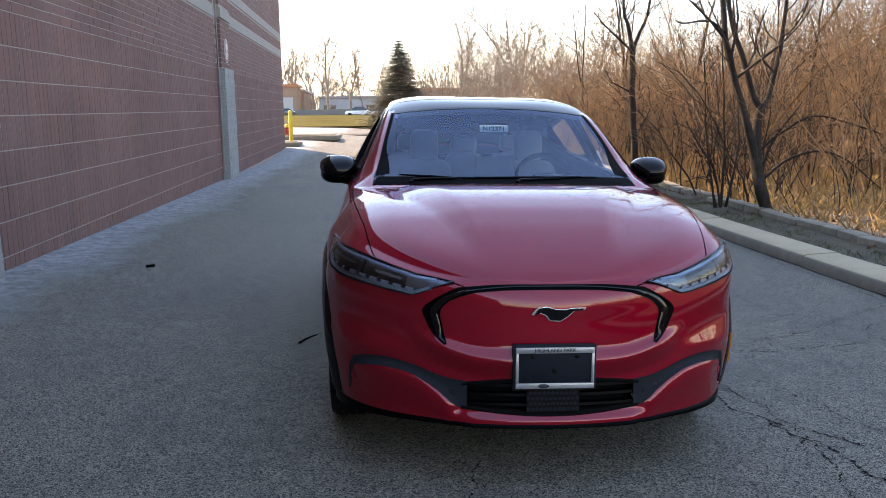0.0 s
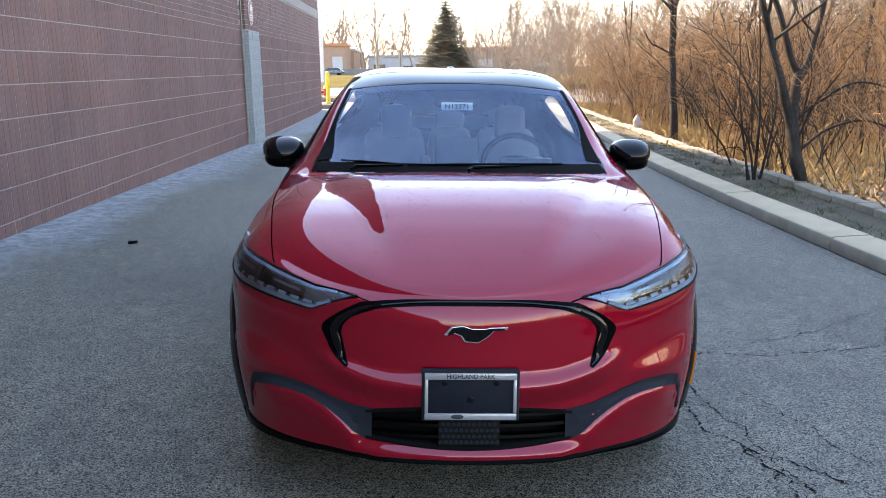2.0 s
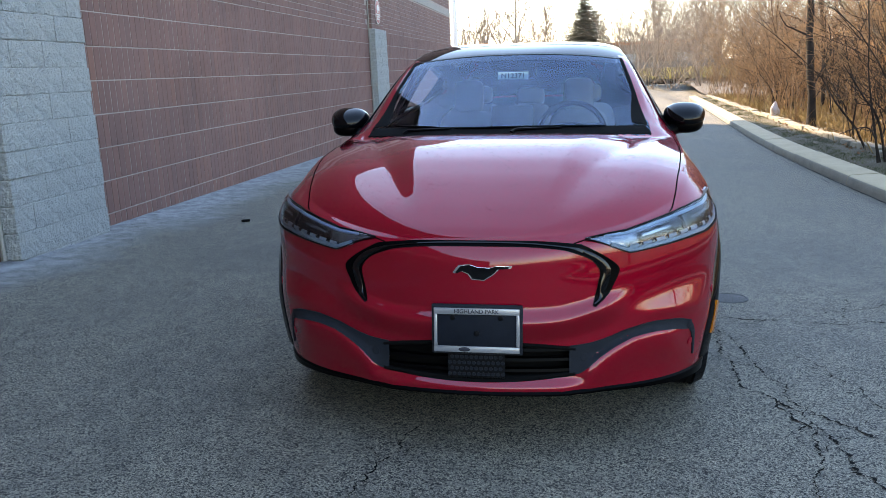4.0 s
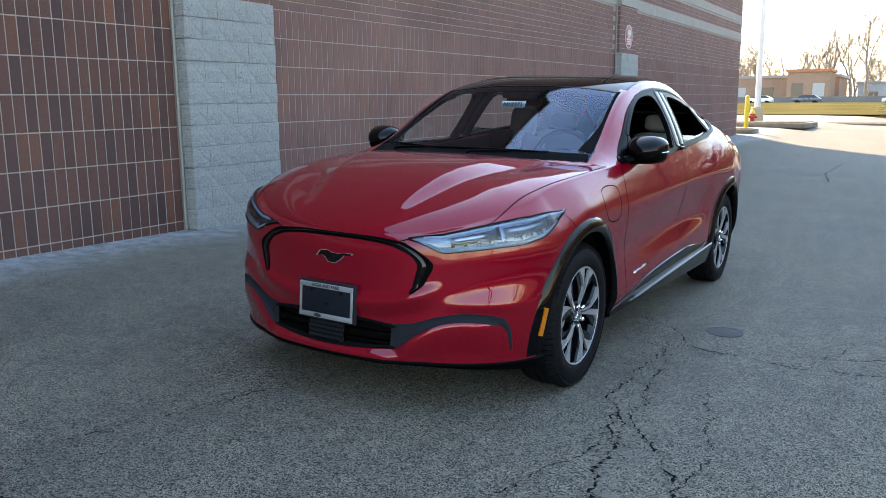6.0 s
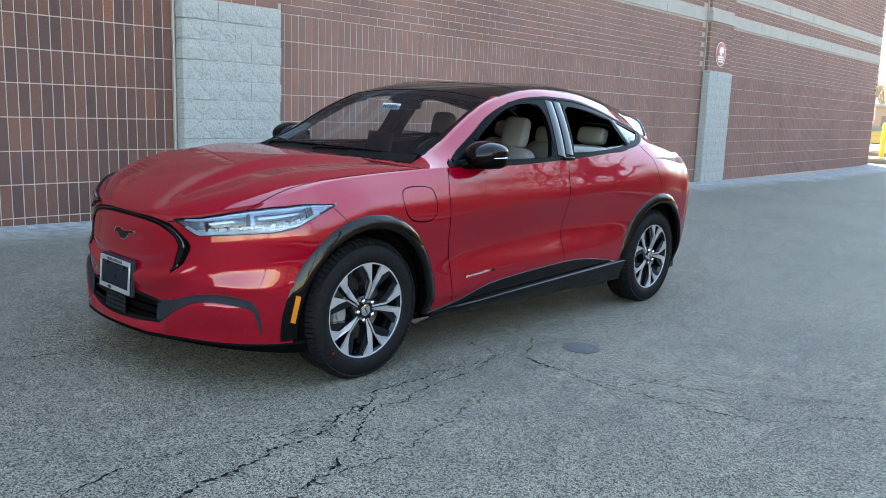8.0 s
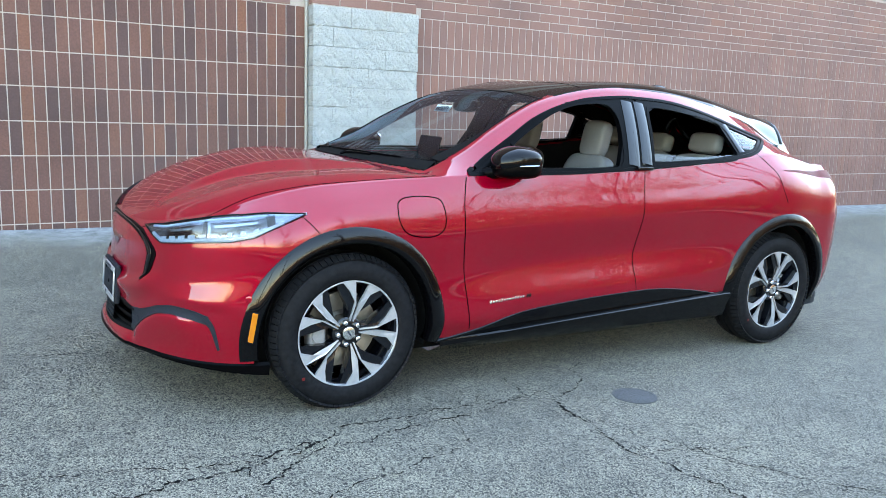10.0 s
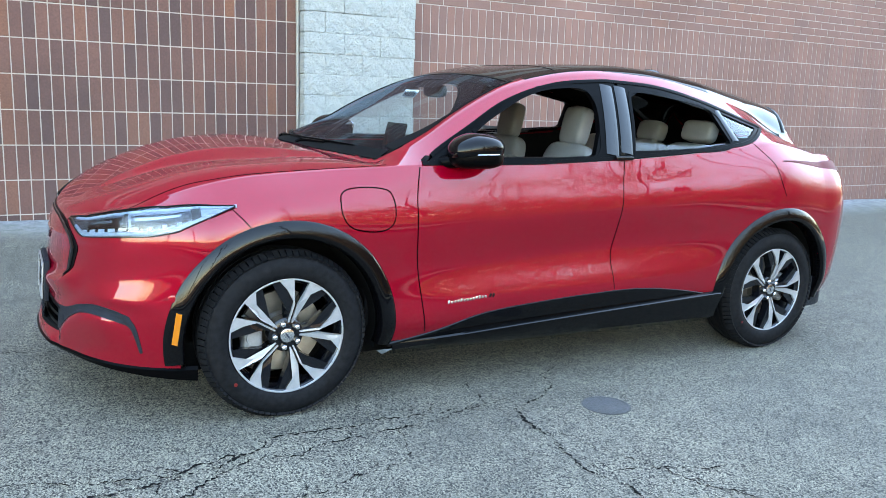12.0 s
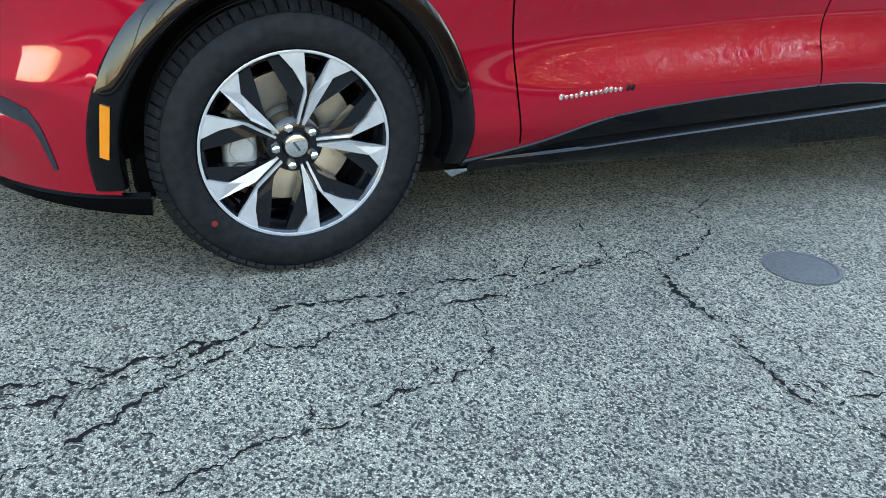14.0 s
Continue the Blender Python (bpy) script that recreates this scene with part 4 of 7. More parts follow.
# ---- wheels: five pairs of machined blades over dark alloy ----
def blade_mesh(sign):
    """One blade of a pair, pointing along +z, outer face towards +x. Returns dark body and bright face."""
    inner = [(0.052, 0.002), (0.145, 0.003), (0.238, 0.036)]
    outer = [(0.052, 0.0145), (0.098, 0.024), (0.122, 0.042), (0.165, 0.084), (0.206, 0.122)]
    def depth(r):
        return 0.012 - 0.016 * max(0, min(1, (0.13 - r) / 0.09))
    body = bmesh.new()
    ring = [(r, l) for r, l in inner] + [(r, l) for r, l in reversed(outer)]
    front = [body.verts.new((depth(r) - 0.009, sign * l, r)) for r, l in ring]
    back = [body.verts.new((depth(r) - 0.055, sign * (l * 0.9 + 0.004), r)) for r, l in ring]
    body.faces.new(front)
    body.faces.new(back[::-1])
    for i in range(len(ring)):
        k = (i + 1) % len(ring)
        body.faces.new((front[i], front[k], back[k], back[i]))
    bmesh.ops.triangulate(body, faces=[f for f in body.faces if len(f.verts) > 4])
    face = bmesh.new()
    shine = [(0.056, 0.0045), (0.140, 0.0050), (0.2420, 0.0355), (0.2260, 0.0990), (0.193, 0.0520), (0.150, 0.0130), (0.056, 0.0105)]
    f1 = [face.verts.new((depth(r) + 0.001, sign * l, r)) for r, l in shine]
    f0 = [face.verts.new((depth(r) - 0.012, sign * l, r)) for r, l in shine]
    face.faces.new(f1)
    for i in range(len(shine)):
        k = (i + 1) % len(shine)
        face.faces.new((f1[i], f1[k], f0[k], f0[i]))
    bmesh.ops.triangulate(face, faces=[f for f in face.faces if len(f.verts) > 4])
    return body, face


def wheel(cy, sx, turn):
    """Origin in the hub, outer face towards +x; sx = -1 turns it to the other flank."""
    m = Matrix.Translation((sx * 0.895, cy, HUB_Z)) @ (Matrix() if sx > 0 else Matrix.Rotation(math.pi, 4, "Z")) @ Matrix.Rotation(radians(turn), 4, "X")
    bm = bmesh.new()
    lathe(bm, [(-0.20, 0.225), (-0.19, 0.243), (-0.16, 0.232), (-0.08, 0.222), (-0.02, 0.226), (0.004, 0.238), (0.012, 0.246), (0.016, 0.252), (0.012, 0.255), (-0.004, 0.250)], 72)
    w = part("wheel", bm, dark_alloy, car, "two-tone alloy wheel, machined blades on dark paint", m=m)
    bm = bmesh.new()
    lathe(bm, [(0.0125, 0.2425), (0.0150, 0.2440), (0.0155, 0.248), (0.0145, 0.2515), (0.012, 0.2530)], 72)
    part("rim_edge", bm, machined, w)
    bm = bmesh.new()
    R = 0.363
    lathe(bm, [(-0.19, 0.245), (-0.205, 0.262), (-0.212, 0.30), (-0.205, 0.335), (-0.185, R - 0.006), (-0.15, R), (-0.148, R - 0.007), (-0.142, R - 0.007), (-0.140, R), (-0.105, R + 0.001), (-0.103, R - 0.007), (-0.096, R - 0.007), (-0.094, R + 0.001),
               (-0.06, R), (-0.058, R - 0.007), (-0.052, R - 0.007), (-0.050, R), (-0.018, R - 0.006), (0.004, R - 0.016), (0.014, 0.335), (0.022, 0.318), (0.0255, 0.300), (0.026, 0.285), (0.021, 0.268), (0.016, 0.257), (0.006, 0.248)], 96)
    ty = part("tyre", bm, tyre_m, w, "black tyre with a small red paint dot")
    bm = bmesh.new()
    for k in range(80):
        a = 2 * math.pi * k / 80
        mm = Matrix.Rotation(a, 4, "X")
        vs = rbox(bm, (0, 0, 0), (0.046, 0.0225, 0.010), 0)
        for v in vs:
            v.co = mm @ (Vector((0, 0, R - 0.008)) + Matrix.Rotation(radians(28), 3, "Y") @ v.co + Vector((-0.004, 0, 0)))
    part("tread", bm, tyre_m, ty)["kind"] = "stuff"
    bm = bmesh.new()
    lathe(bm, [(0.0262, 0.0), (0.0268, 0.006), (0.0258, 0.0085)], 12, "x", (0, 0.17, -0.235))
    part("paint_dot", bm, tail_red, ty)
    for s in (1, -1):
        body, face = blade_mesh(s)
        b0 = part("blade", body, dark_alloy, w, smooth=False)
        f0 = part("blade_face", face, machined, w, smooth=False)
        for k in range(5):
            mm = Matrix.Rotation(2 * math.pi * k / 5, 4, "X")
            if k == 0:
                continue
            for o in (b0, f0):
                c = o.copy()
                scene.collection.objects.link(c)
                c.matrix_basis = mm
    bm = bmesh.new()
    lathe(bm, [(-0.06, 0.078), (-0.012, 0.074), (-0.006, 0.066), (-0.006, 0.036), (0.004, 0.033), (0.006, 0.028), (0.007, 0.0)], 40)
    part("hub", bm, dark_alloy, w)
    bm = bmesh.new()
    lathe(bm, [(0.004, 0.031), (0.008, 0.030), (0.0095, 0.026), (0.0095, 0.0)], 32)
    cap = part("hub_cap", bm, chrome, w)
    bm = bmesh.new()
    rbox(bm, (0.0102, 0, 0), (0.002, 0.030, 0.007), 0.001, Matrix.Rotation(radians(30), 4, "X"))
    part("cap_mark", bm, ink, cap)
    bm = bmesh.new()
    lathe(bm, [(-0.006, 0.0125), (0.010, 0.0125), (0.014, 0.010), (0.016, 0.006), (0.016, 0.0)], 6)
    lug = part("lug_nut", bm, chrome, w, m=Matrix.Rotation(math.pi / 5, 4, "X") @ Matrix.Translation((0, 0, 0.054)))
    for k in range(1, 5):
        c = lug.copy()
        scene.collection.objects.link(c)
        c.matrix_basis = Matrix.Rotation(math.pi / 5 + 2 * math.pi * k / 5, 4, "X") @ Matrix.Translation((0, 0, 0.054))
    return w


def brake(cy, sx, front):
    bm = bmesh.new()
    lathe(bm, [(-0.01, 0.09), (-0.006, 0.10), (-0.004, 0.178), (-0.028, 0.178), (-0.030, 0.09), (-0.01, 0.07), (0.012, 0.068), (0.014, 0.0)], 64)
    m = Matrix.Translation((sx * 0.815, cy, HUB_Z)) @ (Matrix() if sx > 0 else Matrix.Rotation(math.pi, 4, "Z"))
    d = part("brake_disc", bm, disc_steel, car, m=m)
    bm = bmesh.new()
    fy = -sx if front else sx
    for dy, dz, s in ((0.135, -0.01, (0.075, 0.085, 0.125)), (0.16, 0.055, (0.06, 0.04, 0.05)), (0.16, -0.07, (0.06, 0.04, 0.05))):
        rbox(bm, (0.008, fy * dy, dz), s, 0.018, seg=3)
    lathe(bm, [(0.045, 0.032), (0.052, 0.030), (0.052, 0.0)], 20, "x", (0, fy * 0.135, -0.01))
    part("caliper", bm, caliper_grey, d)


for cy, turn_l, turn_r in ((AXLE_F, 86.0, 40.0), (AXLE_R, 88.0, 10.0)):
    wheel(cy, 1, -turn_l)
    wheel(cy, -1, turn_r)
    for sx in (1, -1):
        brake(cy, sx, cy == AXLE_F)

# ---- door mirrors ----
for sx in (1, -1):
    turn = Matrix.Rotation(radians(-10 * sx), 4, "Z")
    bm = bmesh.new()
    blob(bm, (sx * 0.957, 0.858, 1.172), (0.216, 0.264, 0.132), 0.85, 0.85, 20, 28, turn)
    for v in bm.verts:
        if v.co.z < 1.146:
            v.co.z = 1.146
        v.co.z -= 0.22 * max(0.0, 0.83 - v.co.y)
    mr = part("door_mirror", bm, mirror_black, car, "gloss black door mirror housing")
    bm = bmesh.new()
    blob(bm, (sx * 0.954, 0.864, 1.130), (0.208, 0.248, 0.105), 0.7, 0.8, 16, 26, turn)
    for v in bm.verts:
        if v.co.z > 1.146:
            v.co.z = 1.146
        v.co.z -= 0.10 * max(0.0, 0.83 - v.co.y)
        v.co.z += 0.10 * max(0.0, 0.90 - abs(v.co.x))
    part("mirror_base", bm, trim_black, mr)
    bm = bmesh.new()
    tube(bm, [(sx * 0.845, 0.715, 1.085), (sx * 0.875, 0.75, 1.096), (sx * 0.93, 0.80, 1.112)], [0.032, 0.030, 0.034], 10)
    part("mirror_arm", bm, trim_black, mr)
    bm = bmesh.new()
    blob(bm, (sx * 0.958, 0.966, 1.160), (0.160, 0.02, 0.092), 0.5, 0.5, 12, 20, turn)
    part("mirror_glass", bm, mirror_silver, mr)
    bm = bmesh.new()
    tube(bm, [(sx * 1.030, 0.78, 1.142), (sx * 1.055, 0.82, 1.146), (sx * 1.066, 0.87, 1.148), (sx * 1.060, 0.92, 1.149)], 0.0028, 6)
    part("mirror_lamp", bm, chrome, mr)
    mr.matrix_basis = Matrix.Translation((-0.03 * sx, 0, 0))

# roof antenna, tail lamps, spoiler lip
bm = bmesh.new()
blob(bm, (0.0, 2.69, 1.585), (0.075, 0.19, 0.10), 0.8, 0.9)
part("antenna_fin", bm, gloss_black, car)
for sx in (1, -1):
    strip("tail_lamp", smoothed([(sx * 0.90, 2.95, 1.13), (sx * 0.90, 3.15, 1.135), (sx * 0.87, 3.35, 1.12), (sx * 0.80, 3.55, 1.09), (sx * 0.66, 3.68, 1.06)], 30), curve_through((0, 0.005), (0.4, 0.032), (0.75, 0.075), (1, 0.08)), tail_red, 0.003, 0.008, 40)
strip("spoiler", [top_on(0.55 * k / 14, 3.352) for k in range(-14, 15)], 0.034, hatch_black, 0.010, 0.02, 50)
bm = bmesh.new()
sheet(bm, [[edge_point(0, "tail", math.pi / 2 * i / 16) + Vector((0.006, 0.006, d)) for d in (0.13, 0.06, 0.0, -0.06)] for i in range(17)])
sheet(bm, [[Vector((-p.x, p.y, p.z)) for p in [edge_point(0, "tail", math.pi / 2 * i / 16) + Vector((0.006, 0.006, d)) for d in (0.13, 0.06, 0.0, -0.06)]] for i in range(17)])
part("rear_valance", bm, matte_black, car)

# ---- cabin ----
def front_seat(x, y):
    lean = Matrix.Rotation(radians(-17), 4, "X")
    bm = bmesh.new()
    blob(bm, (x, y, 0.58), (0.50, 0.54, 0.20), 0.45, 0.4)
    for s in (1, -1):
        blob(bm, (x + s * 0.22, y, 0.62), (0.10, 0.50, 0.16), 0.6, 0.6)
    seat = part("front_seat", bm, seat_leather, car, "pale grey leather seat")
    bm = bmesh.new()
    blob(bm, (x, y + 0.38, 0.86), (0.40, 0.14, 0.64), 0.4, 0.5, 20, 28, lean)
    for s in (1, -1):
        blob(bm, (x + s * 0.19, y + 0.345, 0.82), (0.10, 0.18, 0.48), 0.6, 0.6, 14, 20, lean)
    part("backrest", bm, seat_leather, seat)
    bm = bmesh.new()
    blob(bm, (x, y + 0.485, 1.264), (0.20, 0.095, 0.225), 0.45, 0.5, 16, 24, Matrix.Rotation(radians(-12), 4, "X"))
    part("headrest", bm, seat_leather, seat)
    bm = bmesh.new()
    for s in (1, -1):
        tube(bm, [(x + s * 0.06, y + 0.445, 1.10), (x + s * 0.06, y + 0.468, 1.20)], 0.007, 6)
    part("headrest_posts", bm, chrome, seat)


front_seat(0.37, 1.36)
front_seat(-0.37, 1.40)
bm = bmesh.new()
blob(bm, (0, 2.28, 0.72), (1.34, 0.55, 0.20), 0.35, 0.25, 16, 40)
rs = part("rear_bench", bm, seat_leather, car, "pale grey rear bench")
bm = bmesh.new()
for x, w in ((-0.42, 0.46), (0.0, 0.34), (0.42, 0.46)):
    blob(bm, (x, 2.64, 0.90), (w, 0.18, 0.60), 0.4, 0.45, 16, 24, Matrix.Rotation(radians(-24), 4, "X"))
part("backrest", bm, seat_leather, rs)
for x in (-0.42, 0.0, 0.42):
    bm = bmesh.new()
    blob(bm, (x, 2.76, 1.262 if x else 1.24), (0.25 if x else 0.22, 0.10, 0.135), 0.5, 0.5, 14, 22, Matrix.Rotation(radians(-16), 4, "X"))
    part("headrest", bm, seat_leather, rs)
bm = bmesh.new()
sheet(bm, [[Vector((x, y, z)) for x in (-0.80, -0.5, -0.2, 0.2, 0.5, 0.80)] for y, z in ((0.40, 1.04), (0.60, 1.055), (0.80, 1.05), (0.90, 1.01), (0.92, 0.90), (0.86, 0.72), (0.80, 0.5))])
part("dashboard", bm, cabin_dark, car)
bm = bmesh.new()
rbox(bm, (0, 0.855, 1.06), (0.235, 0.02, 0.36), 0.01, Matrix.Rotation(radians(-14), 4, "X"))
part("centre_screen", bm, gloss_black, car)
bm = bmesh.new()
rbox(bm, (0.37, 0.82, 1.085), (0.28, 0.02, 0.10), 0.008, Matrix.Rotation(radians(-14), 4, "X"))
part("driver_display", bm, gloss_black, car)
bm = bmesh.new()
tilt = Matrix.Translation((0.33, 1.00, 1.075)) @ Matrix.Rotation(radians(-24), 4, "X") @ Matrix.Rotation(radians(90), 4, "X")
tube(bm, [tilt @ Vector((0.182 * math.cos(2 * math.pi * k / 40), 0.178 * math.sin(2 * math.pi * k / 40), 0)) for k in range(41)], 0.0165, 8, False)
for a in (0, 180, 250, 290):
    tube(bm, [tilt @ Vector((0.05 * math.cos(radians(a)), 0.05 * math.sin(radians(a)), -0.01)), tilt @ Vector((0.18 * math.cos(radians(a)), 0.176 * math.sin(radians(a)), 0))], 0.014, 6)
blob(bm, tilt @ Vector((0, -0.01, -0.01)), (0.17, 0.06, 0.14), 0.6, 0.6, 12, 18, Matrix.Rotation(radians(-24), 4, "X"))
part("steering_wheel", bm, cabin_dark, car)
bm = bmesh.new()
rbox(bm, (0, 1.25, 0.66), (0.26, 0.90, 0.30), 0.03)
part("centre_console", bm, cabin_dark, car)
bm = bmesh.new()
rbox(bm, (0, 1.7, 0.44), (1.55, 2.6, 0.24), 0.02)
rbox(bm, (0, 2.96, 0.86), (1.30, 0.30, 0.60), 0.05)
part("cabin_floor", bm, cabin_dark, car)

# water beads on the hood
random.seed(11)
bm = bmesh.new()
for k in range(2600):
    x, y = random.uniform(-0.74, 0.74), random.uniform(-0.72, 0.30)
    if abs(x) > 0.60 + 0.25 * (y + 0.72) or y > COWL(x) - 0.06:
        continue
    h = skin.ray_cast(Vector((x, y, 3)), Vector((0, 0, -1)))
    if h[0] is None:
        continue
    r = random.choice((0.0010, 0.0012, 0.0014, 0.0018, 0.0022, 0.0034))
    top = bm.verts.new(h[0] + h[1] * r * 0.75)
    ring = [bm.verts.new(h[0] + Vector((r * math.cos(a), r * math.sin(a), 0)) * random.uniform(0.85, 1.15)) for a in [2 * math.pi * i / 7 for i in range(7)]]
    for i in range(7):
        bm.faces.new((top, ring[i], ring[(i + 1) % 7]))
bead = material("water_bead", (0.075, 0.002, 0.008), 0.12, 0.0, IOR=1.33)
wb = part("water_bead", bm, bead, made["hood"])
wb["kind"] = "stuff"


# ---- the site: lot, brick building, kerb ----
def lot_z(x, y):
    """The lot falls gently from the building to the kerb and climbs a little beyond it."""
    xx, yy = max(-9.0, min(7.0, x)), max(-15.0, min(22.0, y))
    rise = max(0.0, min(1.0, (-x - 1.6) / 2.4))
    far = max(0.0, min(1.0, (y - 21.0) / 15.0)) * (1.0 - max(0.0, min(1.0, (x - 1.5) / 3.0)) * max(0.0, min(1.0, (70.0 - y) / 25.0)))
    hill = max(0.0, min(1.0, (y - 76.0) / 55.0))
    return -0.0233 * xx - 0.00277 * yy + 0.115 * rise * rise * (3 - 2 * rise) + 0.42 * far * far * (3 - 2 * far) + 1.3 * hill * hill * (3 - 2 * hill)


def asphalt_mat():
    """Old asphalt: pale stones in a dark binder, with wide stains and a bleached strip by the wall."""
    m = material("asphalt", (0.078, 0.078, 0.078), 0.9, Specular_IOR_Level=0.34)
    t, b, add = nodes_of(m)
    co = add("ShaderNodeTexCoord")
    vo = add("ShaderNodeTexVoronoi", Scale=165.0, feature="F1")
    vo2 = add("ShaderNodeTexVoronoi", Scale=165.0, feature="DISTANCE_TO_EDGE")
    n1 = add("ShaderNodeTexNoise", Scale=0.55, Detail=6.0, Roughness=0.62)
    n2 = add("ShaderNodeTexNoise", Scale=9.0, Detail=5.0, Roughness=0.7)
    n3 = add("ShaderNodeTexNoise", Scale=210.0, Detail=2.0)
    for n in (vo, vo2, n1, n2, n3):
        t.links.new(co.outputs["Object"], n.inputs["Vector"])
    sep = add("ShaderNodeSeparateColor")
    t.links.new(vo.outputs["Color"], sep.inputs[0])
    stones = ramp(add, [(0.0, (0.010, 0.010, 0.010)), (0.15, (0.016, 0.016, 0.015)), (0.21, (0.124, 0.116, 0.096)), (0.55, (0.182, 0.168, 0.137)), (1.0, (0.262, 0.238, 0.186))])
    t.links.new(sep.outputs[0], stones.inputs[0])
    binder = ramp(add, [(0.0, (0.14, 0.145, 0.15)), (0.09, (0.77, 0.77, 0.77)), (0.22, (1.06, 1.06, 1.06))])
    t.links.new(vo2.outputs["Distance"], binder.inputs[0])
    stain = ramp(add, [(0.32, (0.70, 0.715, 0.73)), (0.52, (1, 1, 1)), (0.68, (1.17, 1.165, 1.14))])
    t.links.new(n1.outputs[0], stain.inputs[0])
    blot = ramp(add, [(0.34, (0.78, 0.785, 0.78)), (0.60, (1.02, 1.015, 0.99))])
    t.links.new(n2.outputs[0], blot.inputs[0])
    n4 = add("ShaderNodeTexNoise", Scale=130.0, Detail=3.0, Roughness=0.6)
    t.links.new(co.outputs["Object"], n4.inputs["Vector"])
    pits = ramp(add, [(0.365, (0.08, 0.083, 0.086)), (0.445, (1.04, 1.03, 1.01))])
    t.links.new(n4.outputs[0], pits.inputs[0])
    n5 = add("ShaderNodeTexNoise", Scale=96.0, Detail=2.0, Roughness=0.6)
    t.links.new(co.outputs["Object"], n5.inputs["Vector"])
    clumps = ramp(add, [(0.37, (0.50, 0.503, 0.506)), (0.46, (1.0, 1.0, 1.0)), (0.62, (1.12, 1.11, 1.09))])
    t.links.new(n5.outputs[0], clumps.inputs[0])
    last = stones.outputs[0]
    for o in (binder.outputs[0], pits.outputs[0], clumps.outputs[0], stain.outputs[0], blot.outputs[0]):
        mx = add("ShaderNodeMix", data_type="RGBA", blend_type="MULTIPLY")
        mx.inputs[0].default_value = 1.0
        t.links.new(last, mx.inputs[6])
        t.links.new(o, mx.inputs[7])
        last = mx.outputs[2]
    # salt-bleached dust in a ragged strip beside the wall
    sx = add("ShaderNodeSeparateXYZ")
    t.links.new(co.outputs["Object"], sx.inputs[0])
    edge = add("ShaderNodeMath", operation="MULTIPLY_ADD")
    edge.inputs[1].default_value = 1.5
    t.links.new(n1.outputs[0], edge.inputs[0])
    t.links.new(sx.outputs[0], edge.inputs[2])
    near = add("ShaderNodeMapRange")
    for k, v in (("From Min", -2.35), ("From Max", -2.95), ("To Min", 0.0), ("To Max", 0.78)):
        near.inputs[k].default_value = v
    t.links.new(edge.outputs[0], near.inputs[0])
    dust = add("ShaderNodeMix", data_type="RGBA")
    t.links.new(near.outputs[0], dust.inputs[0])
    t.links.new(last, dust.inputs[6])
    pale = ramp(add, [(0.35, (0.1053, 0.1106, 0.1158)), (0.62, (0.2633, 0.2738, 0.279))])
    t.links.new(n2.outputs[0], pale.inputs[0])
    t.links.new(pale.outputs[0], dust.inputs[7])
    t.links.new(dust.outputs[2], b.inputs["Base Color"])
    rr = add("ShaderNodeMapRange")
    rr.inputs["To Min"].default_value, rr.inputs["To Max"].default_value = 0.62, 0.95
    t.links.new(n1.outputs[0], rr.inputs[0])
    t.links.new(rr.outputs[0], b.inputs["Roughness"])
    hs = add("ShaderNodeMath", operation="MULTIPLY_ADD")
    hs.inputs[1].default_value = 0.4
    t.links.new(n3.outputs[0], hs.inputs[0])
    t.links.new(binder.outputs[0], hs.inputs[2])
    bp = add("ShaderNodeBump", Strength=0.55, Distance=0.004)
    t.links.new(hs.outputs[0], bp.inputs["Height"])
    t.links.new(bp.outputs[0], b.inputs["Normal"])
    return m


